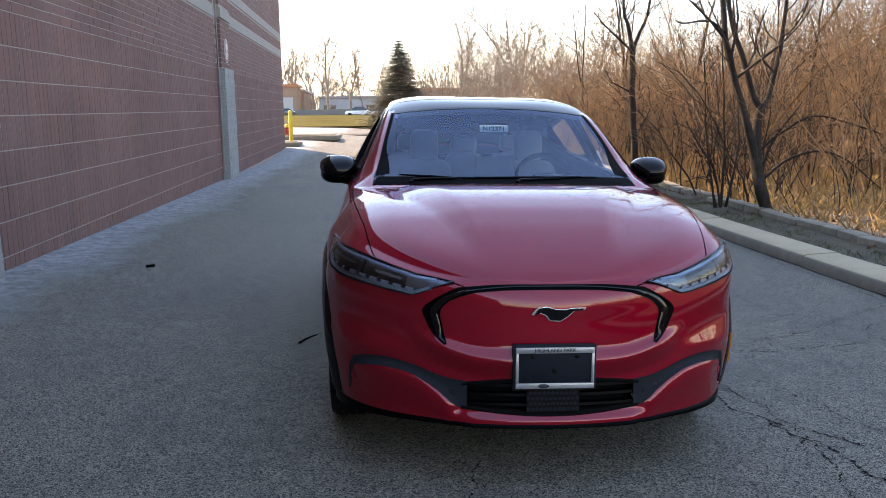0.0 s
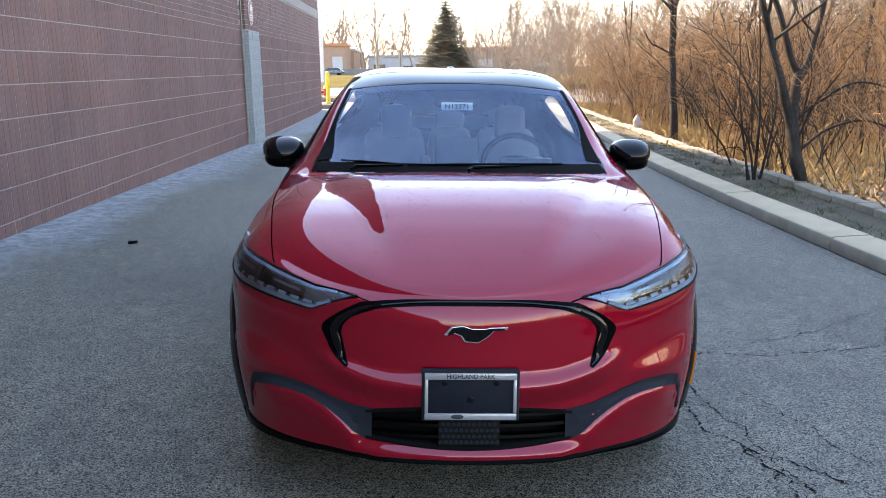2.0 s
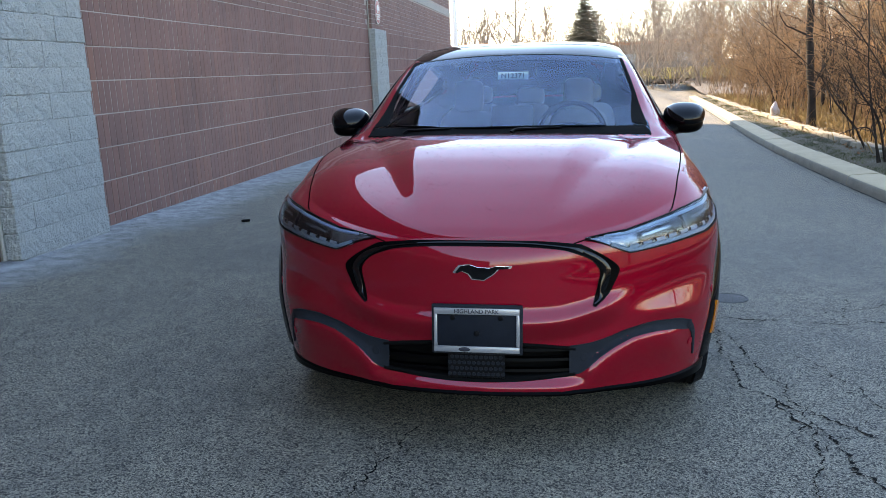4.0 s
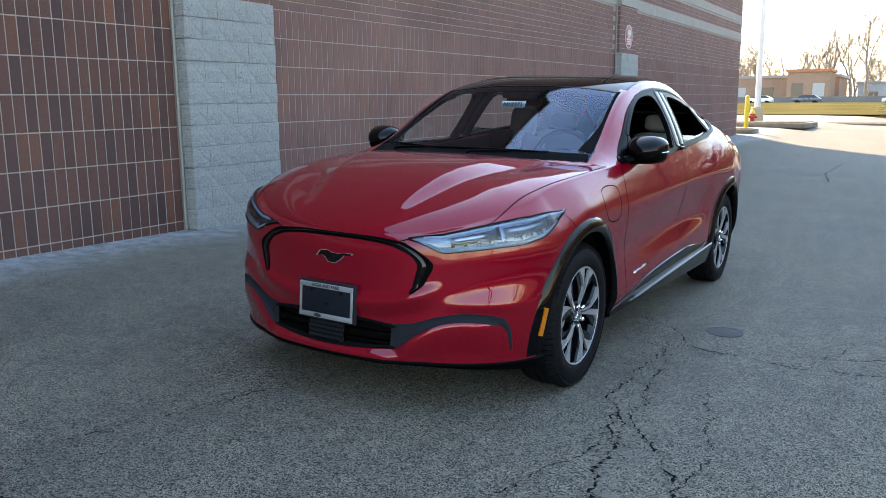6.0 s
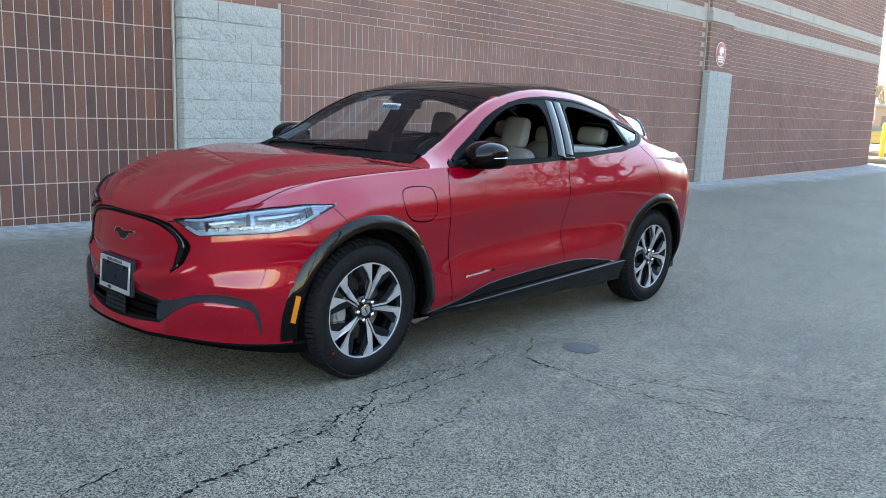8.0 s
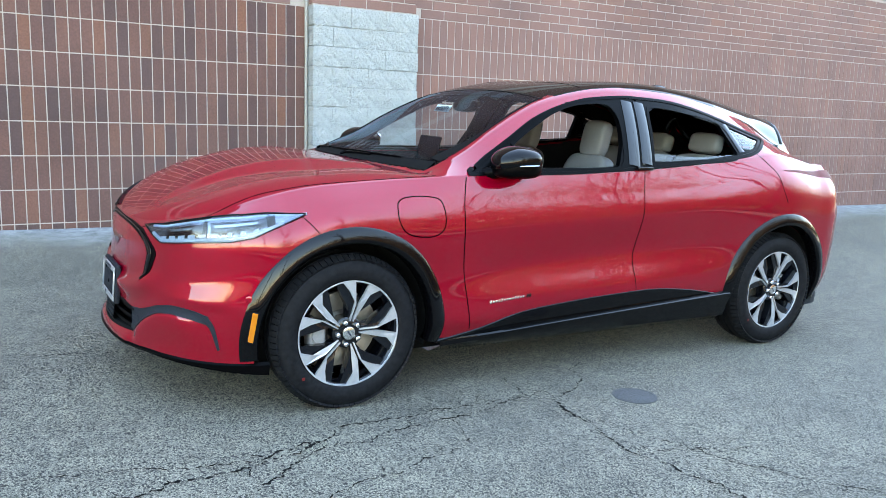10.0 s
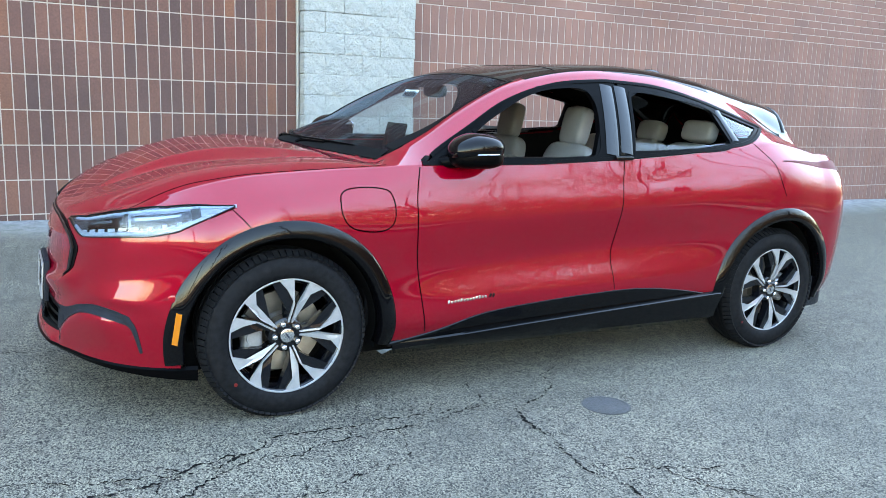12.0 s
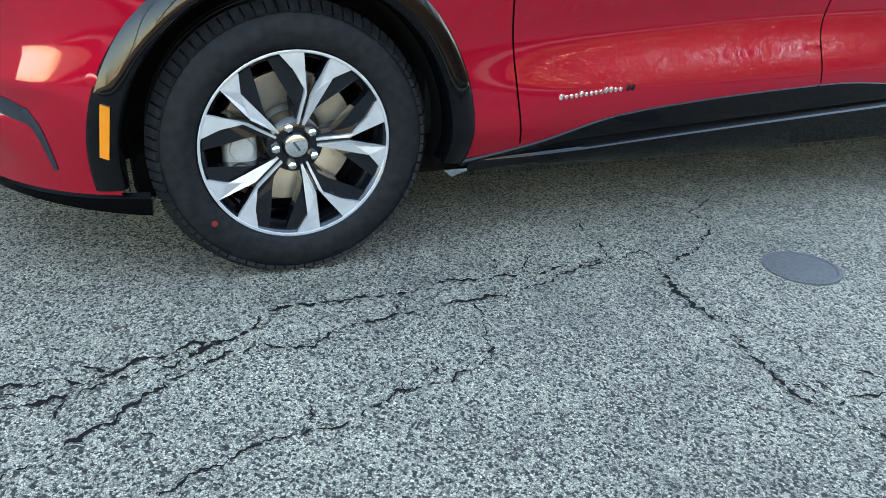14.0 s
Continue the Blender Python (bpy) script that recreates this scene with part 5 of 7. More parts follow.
def brick_mat(name, per_object, pale_range):
    """Wire-cut brick in browns and dull reds, one shade a brick, mixed by noise towards a pale pinkish tone."""
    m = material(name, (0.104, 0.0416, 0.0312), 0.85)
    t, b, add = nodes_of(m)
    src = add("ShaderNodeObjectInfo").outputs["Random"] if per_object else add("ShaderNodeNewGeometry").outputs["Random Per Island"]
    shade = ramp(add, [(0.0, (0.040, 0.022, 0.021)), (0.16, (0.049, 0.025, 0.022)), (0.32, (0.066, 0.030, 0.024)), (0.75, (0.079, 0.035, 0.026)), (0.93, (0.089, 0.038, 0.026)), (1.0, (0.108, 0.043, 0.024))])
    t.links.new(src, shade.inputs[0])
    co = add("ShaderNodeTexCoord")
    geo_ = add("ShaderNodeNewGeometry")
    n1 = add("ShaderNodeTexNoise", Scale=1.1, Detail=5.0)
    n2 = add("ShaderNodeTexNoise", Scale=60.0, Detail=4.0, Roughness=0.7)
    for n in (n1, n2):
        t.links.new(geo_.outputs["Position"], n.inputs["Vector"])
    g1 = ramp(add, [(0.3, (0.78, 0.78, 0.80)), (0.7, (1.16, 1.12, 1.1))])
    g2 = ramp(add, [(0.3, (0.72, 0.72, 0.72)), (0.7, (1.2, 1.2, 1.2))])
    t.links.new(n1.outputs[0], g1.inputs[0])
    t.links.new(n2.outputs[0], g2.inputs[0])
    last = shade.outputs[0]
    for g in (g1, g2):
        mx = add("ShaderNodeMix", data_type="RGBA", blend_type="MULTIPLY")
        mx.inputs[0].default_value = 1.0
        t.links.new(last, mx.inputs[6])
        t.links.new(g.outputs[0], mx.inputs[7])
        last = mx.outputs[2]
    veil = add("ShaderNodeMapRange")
    for k, v in (("From Min", 0.25), ("From Max", 0.7), ("To Min", pale_range[0]), ("To Max", pale_range[1])):
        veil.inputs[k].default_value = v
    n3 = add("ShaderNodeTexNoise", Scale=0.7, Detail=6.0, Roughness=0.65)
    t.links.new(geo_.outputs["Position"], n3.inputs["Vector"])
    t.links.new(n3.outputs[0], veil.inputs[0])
    pale_mix = add("ShaderNodeMix", data_type="RGBA")
    pale_mix.inputs[7].default_value = (0.215, 0.118, 0.098, 1)
    t.links.new(veil.outputs[0], pale_mix.inputs[0])
    t.links.new(last, pale_mix.inputs[6])
    t.links.new(pale_mix.outputs[2], b.inputs["Base Color"])
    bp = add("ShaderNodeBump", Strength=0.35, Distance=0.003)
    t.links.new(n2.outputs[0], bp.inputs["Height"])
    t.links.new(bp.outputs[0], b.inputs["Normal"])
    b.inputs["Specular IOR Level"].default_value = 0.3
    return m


asphalt = asphalt_mat()
# the field mixes in more of the pale tone than the single bricks
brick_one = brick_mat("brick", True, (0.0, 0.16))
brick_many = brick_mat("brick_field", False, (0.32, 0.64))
mortar = mottled("mortar", (0.21, 0.172, 0.148), (0.30, 0.250, 0.218), 5, (0.85, 0.97), 0.4, 30)
block_m = mottled("painted_block", (0.200, 0.212, 0.204), (0.290, 0.297, 0.284), 9, (0.7, 0.92), 1.0, 2.8, dist=0.05)
band_m = mottled("band_stone", (0.19, 0.176, 0.155), (0.26, 0.240, 0.211), 3, (0.8, 0.95), 0.3, 20)
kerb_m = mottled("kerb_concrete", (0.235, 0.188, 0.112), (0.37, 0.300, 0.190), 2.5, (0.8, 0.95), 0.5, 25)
# kerb face: shade of its wall-facing side and some grime put into the colour
shade_grime_m = mottled("shaded_grimy_kerb", (0.095, 0.085, 0.066), (0.20, 0.178, 0.135), 3.5, (0.8, 0.95), 0.5, 20)
stone_m = mottled("edging_stone", (0.105, 0.092, 0.066), (0.21, 0.185, 0.132), 4, (0.8, 0.95), 0.7, 12)
crack_m = material("crack_fill", (0.00312, 0.00312, 0.00338), 0.95, Specular_IOR_Level=0.1)
soil_m = mottled("verge_soil", (0.035, 0.030, 0.017), (0.105, 0.085, 0.048), 4, (0.9, 1.0), 0.9, 14, dist=0.03)
litter_m = mottled("leaf_litter", (0.042, 0.034, 0.026), (0.115, 0.092, 0.066), 2.5, (0.85, 1.0), 1.0, 16, dist=0.04)

WALL_X, WALL_END, WALL_START, WALL_H = -3.90, 28.5, -13.0, 9.3
SOLDIER_TOP = 2.42
# the building stands one degree askew to the car, its courses climbing slightly against the lot
SITE = Matrix.Translation((WALL_X, 1.5, 0)) @ pose(0, 0, 0, 0.716, 0, 1.106) @ Matrix.Translation((-WALL_X, -1.5, 0))
SITE_PARTS = []
xs = sorted({-900, -300, -100, -40, -15, 12, 20, 40, 100, 300, 900, *[i * 0.4 for i in range(-25, 26)]})
ys = sorted({-900, -300, -80, -30, 90, 105, 118, 131, 160, 300, 900, *[i * 1.0 for i in range(-18, 84)]})
gv = [(x, y, lot_z(x, y) - (0.5 * max(0.0, min(1.0, (x - 5.5) / 2.0)) if y < 70 else 0.0)) for y in ys for x in xs]
gf = [(j * len(xs) + i, j * len(xs) + i + 1, (j + 1) * len(xs) + i + 1, (j + 1) * len(xs) + i) for j in range(len(ys) - 1) for i in range(len(xs) - 1)]
tagged(place("ground", mesh_of("ground", gv, gf, True), asphalt), "worn grey asphalt lot with pale aggregate and stains", "ground", kind="structure")

# the building: backing wall, then bricks standing proud of its mortar face
bm = bmesh.new()
rbox(bm, (WALL_X - 10, (WALL_END + WALL_START) / 2, WALL_H / 2 - 0.3), (20, WALL_END - WALL_START, WALL_H + 0.6), 0)
wall = part("wall_west", bm, mortar, smooth=False)
# added wall out of view: shades the southern lot and its reflections in the paint
bm = bmesh.new()
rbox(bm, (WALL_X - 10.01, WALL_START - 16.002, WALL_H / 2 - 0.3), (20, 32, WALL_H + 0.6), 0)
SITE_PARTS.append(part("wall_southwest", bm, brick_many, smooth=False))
tagged(SITE_PARTS[-1], "unseen red-brown brick wall added behind the camera to shade the lot", "wall", kind="structure")
SITE_PARTS.append(wall)
tagged(wall, "red-brown brick wall with pale mortar joints", "wall", kind="structure")
bm = bmesh.new()
rbox(bm, (WALL_X - 10, (WALL_END + WALL_START) / 2, WALL_H + 0.06), (20.3, WALL_END - WALL_START + 0.3, 0.14), 0.01)
SITE_PARTS.append(part("roof_coping", bm, band_m, smooth=False))
tagged(SITE_PARTS[-1], "pale coping along the roof edge", "coping", kind="structure")
PIERS = (1.67, 14.33)
PIER_W, PIER_TOP = 1.215, 2.43
BANDS = ((3.47, 3.67), (4.10, 4.30))


def brick_geo(sy, sz, deep=0.03, proud=0.004, r=0.003):
    """Front slab of one brick, its edges eased; local x out of the wall."""
    y, z = sy / 2, sz / 2
    v = [(-deep, -y, -z), (-deep, y, -z), (-deep, y, z), (-deep, -y, z), (proud - r, -y, -z), (proud - r, y, -z), (proud - r, y, z), (proud - r, -y, z), (proud, -y + r, -z + r), (proud, y - r, -z + r), (proud, y - r, z - r), (proud, -y + r, z - r)]
    f = [(8, 9, 10, 11)] + [(4 + i, 4 + (i + 1) % 4, 8 + (i + 1) % 4, 8 + i) for i in range(4)] + [(i, (i + 1) % 4, 4 + (i + 1) % 4, 4 + i) for i in range(4)]
    return v, f


STAND, LIE = brick_geo(0.0925, 0.2945), brick_geo(0.2945, 0.0925)
stand_me, lie_me = mesh_of("brick_stand", *STAND), mesh_of("brick_lie", *LIE)
for me in (stand_me, lie_me):
    me.materials.append(brick_one)
random.seed(5)
field_v, field_f, singles = [], [], []


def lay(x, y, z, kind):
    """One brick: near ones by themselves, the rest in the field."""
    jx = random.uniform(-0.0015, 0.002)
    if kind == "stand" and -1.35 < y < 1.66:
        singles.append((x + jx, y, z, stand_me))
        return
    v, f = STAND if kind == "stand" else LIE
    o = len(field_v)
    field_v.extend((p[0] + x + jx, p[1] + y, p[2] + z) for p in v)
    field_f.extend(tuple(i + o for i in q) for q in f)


def in_pier(y, half):
    return any(p - half < y < p + PIER_W + half for p in PIERS)


M4, M12 = 0.1016, 0.3048
n_cols = int((WALL_END - WALL_START) / M4)
for c in range(n_cols):
    y = WALL_START + M4 * (c + 0.5)
    if in_pier(y, 0.0):
        continue
    for r in range(8):
        lay(WALL_X, y, SOLDIER_TOP - M12 * (r + 0.5), "stand")
r = 0
while SOLDIER_TOP + M4 * (r + 1) < WALL_H:
    z = SOLDIER_TOP + M4 * (r + 0.5)
    r += 1
    if any(b0 - 0.05 < z < b1 + 0.05 for b0, b1 in BANDS):
        continue
    for c in range(int((WALL_END - WALL_START) / M12)):
        y = WALL_START + M12 * (c + 0.5 + 0.5 * (r % 2))
        if not in_pier(y, 0.1) and y < WALL_END - 0.15:
            lay(WALL_X, y, z, "lie")
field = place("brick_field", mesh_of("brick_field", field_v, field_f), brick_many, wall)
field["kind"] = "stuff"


def pier(y0, name, i):
    """A painted block pier with a brick pilaster above it."""
    bm = bmesh.new()
    rbox(bm, (WALL_X + 0.030, y0 + PIER_W / 2, PIER_TOP / 2 - 0.2), (0.24, PIER_W - 0.012, PIER_TOP + 0.39), 0)
    body = part(name, bm, block_m, smooth=False)
    SITE_PARTS.append(body)
    tagged(body, "pale painted split-face block pier against the brick wall", "pier", kind="structure", group="wall piers")
    random.seed(20 + i)
    bm = bmesh.new()
    rbox(bm, (0, 0, 0), (0.04, 0.401, 0.198), 0.004)
    whole_me = part("block", bm, block_m, body, smooth=False)
    bm = bmesh.new()
    rbox(bm, (0, 0, 0), (0.04, 0.197, 0.198), 0.004)
    half_me = part("block", bm, block_m, body, smooth=False)
    bm = bmesh.new()
    rbox(bm, (0, 0, 0), (0.20, 0.030, 0.197), 0.007)
    end_me = part("block", bm, block_m, body, smooth=False)
    first = {"w": whole_me, "h": half_me, "e": end_me}
    used = set()
    def put(k, x, y, z):
        o = first[k]
        if k in used:
            o = first[k].copy()
            scene.collection.objects.link(o)
        used.add(k)
        o.matrix_basis = Matrix.Translation((x + random.uniform(-0.004, 0.004), y, z)) @ Matrix.Rotation(radians(random.uniform(-0.6, 0.6)), 4, "Z")
    for c in range(12):
        z = PIER_TOP - 0.2032 * (c + 0.5)
        if z < -0.1:
            break
        xs_ = WALL_X + 0.137
        if c % 2 == 0:
            for k in range(3):
                put("w", xs_, y0 + 0.2 + 0.008 + 0.4064 * k, z)
        else:
            put("h", xs_, y0 + 0.108, z)
            put("w", xs_, y0 + 0.414, z)
            put("w", xs_, y0 + 0.820, z)
            put("h", xs_, y0 + 1.114, z)
        put("e", WALL_X + 0.058, y0 + 0.004, z)
    # pilaster
    bm = bmesh.new()
    rbox(bm, (WALL_X + 0.0, y0 + PIER_W / 2, (PIER_TOP + WALL_H) / 2), (0.19, PIER_W - 0.02, WALL_H - PIER_TOP), 0)
    part("pilaster", bm, mortar, body, smooth=False)
    v0, f0 = [], []
    rr = 0
    while PIER_TOP + 0.012 + M4 * (rr + 1) < WALL_H:
        z = PIER_TOP + 0.012 + M4 * (rr + 0.5)
        rr += 1
        if BANDS[0][0] - 0.04 < z < BANDS[0][1] + 0.08:
            continue
        spans = [(0.0, M12), (M12, M12), (2 * M12, M12), (3 * M12, M12)] if rr % 2 else [(0, M12 / 2), (M12 / 2, M12), (1.5 * M12, M12), (2.5 * M12, M12), (3.5 * M12, M12 / 2)]
        for a, w in spans:
            v, f = brick_geo(w - 0.010, 0.0915)
            o = len(v0)
            v0 += [(p[0] + WALL_X + 0.095, p[1] + y0 + 0.005 + a + w / 2, p[2] + z) for p in v]
            f0 += [tuple(q + o for q in g) for g in f]
        v, f = brick_geo(0.085, 0.0915)
        o = len(v0)
        v0 += [(WALL_X + 0.045 + p[1], y0 + 0.010 - p[0], z + p[2]) for p in v]
        f0 += [tuple(q + o for q in g) for g in f]
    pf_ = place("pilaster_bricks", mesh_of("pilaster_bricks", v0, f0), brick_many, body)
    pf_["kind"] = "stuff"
    bm = bmesh.new()
    rbox(bm, (WALL_X + 0.03, y0 + PIER_W / 2, (BANDS[0][0] + BANDS[0][1]) / 2 + 0.02), (0.20, PIER_W + 0.02, 0.22), 0.006)
    part("pilaster_band", bm, band_m, body, smooth=False)
    bm = bmesh.new()
    tube(bm, [(WALL_X + 0.030, y0 - 0.035, lot_z(WALL_X, y0)), (WALL_X + 0.030, y0 - 0.035, WALL_H - 0.1)], 0.013, 8)
    part("conduit", bm, band_m, body)


for i, y0 in enumerate(PIERS):
    pier(y0, "pier_%d" % (i + 1), i)
for b0, b1 in BANDS:
    edges = [WALL_START, PIERS[0] - 0.01, PIERS[0] + PIER_W + 0.01, PIERS[1] - 0.01, PIERS[1] + PIER_W + 0.01, WALL_END - 0.004]
    for a, e in ((edges[0], edges[1]), (edges[2], edges[3]), (edges[4], edges[5])):
        n = max(1, round((e - a) / 1.83))
        root = None
        for k in range(n):
            bm = bmesh.new()
            rbox(bm, (WALL_X - 0.01, a + (e - a) * (k + 0.5) / n, (b0 + b1) / 2), (0.05, (e - a) / n - 0.006, b1 - b0), 0.004)
            ob = part("trim" if root is None else "trim_stone", bm, band_m, root, smooth=False)
            if root is None:
                SITE_PARTS.append(ob)
                root = tagged(ob, "pale stone band course in the brick wall", "band course", kind="structure")

# round red sign on the pilaster
red_sign = material("sign_red", (0.2184, 0.0078, 0.0104), 0.45)
white_sign = material("sign_white", (0.3744, 0.364, 0.3536), 0.5)
sign_m = Matrix.Translation((WALL_X + 0.107, PIERS[1] + 0.60, 2.82))
bm = bmesh.new()
lathe(bm, [(0.0, 0.0), (0.0, 0.265), (0.006, 0.265), (0.006, 0.0)], 48)
sign = part("wall_sign", bm, white_sign, m=sign_m)
tagged(sign, "round red and white warning sign on brick pilaster", "sign")
bm = bmesh.new()
lathe(bm, [(0.0075, 0.245), (0.0085, 0.240), (0.0085, 0.0)], 48)
part("sign_face", bm, red_sign, sign)
for dz, w, h in ((0.135, 0.16, 0.04), (0.075, 0.24, 0.09), (0.0, 0.10, 0.05), (-0.06, 0.34, 0.035), (-0.11, 0.32, 0.035), (-0.16, 0.26, 0.035)):
    bm = bmesh.new()
    rbox(bm, (0.010, 0.02 if dz > 0 else 0, dz), (0.003, w, h), 0.001)
    part("sign_bar", bm, white_sign, sign, smooth=False)

SITE_PARTS.append(sign)
for ob in SITE_PARTS:
    ob.matrix_basis = SITE @ ob.matrix_basis

# ---- kerb, verge and edging stones ----
KERB = lambda y: 3.62 + 0.0036 * max(0.0, min(y, 17.0) - 3) ** 2 + 0.088 * max(0.0, y - 17)
EDGE = lambda y: 4.44 + 0.035 * max(0.0, min(y, 17.0) - 3.5) + 0.0021 * max(0.0, min(y, 17.0) - 3.5) ** 2 + 0.080 * max(0.0, y - 17)


def along(f, y, z_up=0.0, dx=0.0):
    s = (f(y + 0.05) - f(y - 0.05)) / 0.1
    n = Vector((1, -s, 0)).normalized()
    p = Vector((f(y), y, 0)) + n * dx
    return Vector((p.x, p.y, lot_z(f(y), y) + z_up))


def run(f, y0, y1, profile, steps):
    return [[along(f, y0 + (y1 - y0) * i / steps, z, x) for x, z in profile] for i in range(steps + 1)]


kerb = empty("kerb")
tagged(kerb, "pale cast concrete kerb along the lot edge", "kerb", kind="structure")
y = -11.06
random.seed(9)
while y < 44:
    bm = bmesh.new()
    j = random.uniform(-0.006, 0.006)
    rows = run(KERB, y + 0.008, y + 2.992, [(0.0, -0.2), (0.0, 0.02), (0.012, 0.095 + j), (0.022, 0.113 + j), (0.042, 0.124 + j), (0.20, 0.134 + j), (0.37, 0.140 + j), (0.40, 0.130 + j), (0.40, -0.2)], 6)
    vs = sheet(bm, rows)
    # front rows take the darker face colour, shade included
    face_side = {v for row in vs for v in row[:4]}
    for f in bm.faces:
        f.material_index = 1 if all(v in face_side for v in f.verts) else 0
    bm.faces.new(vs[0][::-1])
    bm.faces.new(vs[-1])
    part("kerb_stone", bm, [kerb_m, shade_grime_m], kerb)
    y += 3.0
bm = bmesh.new()
for off, w in ((-0.035, 0.022), (-0.13, 0.007)):
    rows = []
    for i in range(560):
        yy = -11 + 0.1 * i
        q = noise.noise((yy * 2.1, off * 30, 0)) * 0.016
        ww = w * (0.75 + 0.6 * noise.noise((yy * 3.7, 5, off)))
        rows.append([along(KERB, yy, 0.004, off + q), along(KERB, yy, 0.004, off + q + max(ww, 0.003))])
    sheet(bm, rows)
tagged(part("gutter_seam", bm, crack_m, smooth=False), "dark open seam between asphalt and kerb", "seam", kind="structure")
bm = bmesh.new()
rows = []
for i in range(290):
    yy = -11 + 0.2 * i
    row = []
    for k in range(7):
        u = k / 6
        p = along(KERB, yy, 0.112, 0.39).lerp(along(EDGE, yy, 0.19, 0.02), u)
        row.append(p + Vector((0, 0, 0.03 * noise.noise(p * 1.7) + 0.012 * noise.noise(p * 6))))
    rows.append(row)
sheet(bm, rows)
tagged(part("verge", bm, soil_m), "narrow bare soil verge with thin winter grass", "verge", kind="structure")
edging = empty("edging_wall")
tagged(edging, "low line of weathered grey edging stones", "edging", kind="structure")
y = -11.0
random.seed(13)
while y < 42:
    ln = random.uniform(0.38, 0.62)
    h, dx = 0.268 + random.uniform(-0.02, 0.02), random.uniform(-0.015, 0.015)
    a, b_ = along(EDGE, y + 0.006), along(EDGE, y + ln - 0.006)
    bm = bmesh.new()
    rbox(bm, (0, 0, 0), (0.20, ln - 0.012, 0.40), 0.022)
    ang = math.atan2(-(b_.x - a.x), b_.y - a.y)
    c = (a + b_) / 2
    part("edging_stone", bm, stone_m, edging, m=Matrix.Translation((c.x + 0.10 + dx, c.y, c.z + h - 0.20)) @ Matrix.Rotation(ang + radians(random.uniform(-1.5, 1.5)), 4, "Z") @ Matrix.Rotation(radians(random.uniform(-1.5, 1.5)), 4, "X"))
    y += ln
# wood floor behind the stones, falling away
bm = bmesh.new()
rows = []
for i in range(100):
    yy = -14 + 0.9 * i
    row = []
    for k in range(26):
        d = 0.14 + 34 * (k / 25) ** 2.0
        p = along(EDGE, yy, 0.20 - 0.055 * min(d, 9.0), d)
        row.append(p + Vector((0, 0, (0.10 * noise.noise(p * 0.7) + 0.05 * noise.noise(p * 2.3)) * min(1, d))))
    rows.append(row)
sheet(bm, rows)
tagged(part("wood_floor", bm, litter_m), "wood floor covered with brown leaf litter", "ground", kind="structure")

# ---- cracks in the asphalt ----
CRACKS = [
    ([(1.11, 1.22), (1.2, 1.02), (1.32, 0.95), (1.42, 0.94), (1.51, 0.98), (1.68, 0.91), (1.81, 0.91), (1.99, 0.96), (2.23, 1.0), (2.6, 1.12)], 0.011),
    ([(0.75, 1.51), (0.85, 1.39), (0.97, 1.36), (1.11, 1.22)], 0.006),
    ([(0.8, 0.95), (0.96, 0.94), (1.1, 0.88), (1.09, 1.01), (1.2, 1.02)], 0.006),
    ([(1.26, -0.78), (1.29, -0.52), (1.24, -0.45), (1.22, -0.34), (1.2, -0.25), (1.12, -0.12), (1.1, -0.03), (1.11, 0.11), (1.11, 0.31), (1.09, 0.43), (1.11, 0.66), (1.09, 0.87)], 0.009),
    ([(1.34, -0.42), (1.33, -0.37), (1.26, -0.23), (1.28, -0.08), (1.22, 0.17), (1.22, 0.36), (1.17, 0.62), (1.10, 0.88)], 0.007),
    ([(1.46, -1.5), (1.41, -1.06), (1.36, -0.87), (1.32, -0.57), (1.27, -0.35), (1.20, -0.25)], 0.013),
    ([(1.27, -0.35), (1.38, -0.42), (1.52, -0.64), (1.67, -0.89), (1.78, -1.4)], 0.012),
    ([(1.23, 0.39), (1.48, 0.32), (1.56, 0.04), (1.63, -0.26), (1.71, -0.46), (1.67, -0.89)], 0.006),
    ([(1.43, 1.01), (1.77, 1.12), (2.28, 1.35), (3.03, 1.95), (3.5, 2.2)], 0.006),
    ([(-0.62, -1.9), (-0.45, -1.44), (-0.38, -1.18), (-0.31, -0.9), (-0.26, -0.66)], 0.006),
    ([(-0.15, 14.36), (0.24, 15.46), (0.2, 19.76)], 0.03),
    ([(0.18, 13.06), (0.55, 13.4), (0.24, 15.46)], 0.03),
    ([(1.26, -0.78), (1.1, -1.3), (1.25, -1.9), (1.0, -2.6)], 0.006),
    ([(2.6, 1.12), (2.9, 1.6), (3.3, 1.5)], 0.006),
    ([(-0.45, -2.3), (-0.29, -2.27), (-0.14, -2.25), (0.03, -2.27), (0.2, -2.5)], 0.010),
    ([(1.84, 0.87), (1.93, 1.19), (2.05, 1.54)], 0.005),
]
random.seed(3)


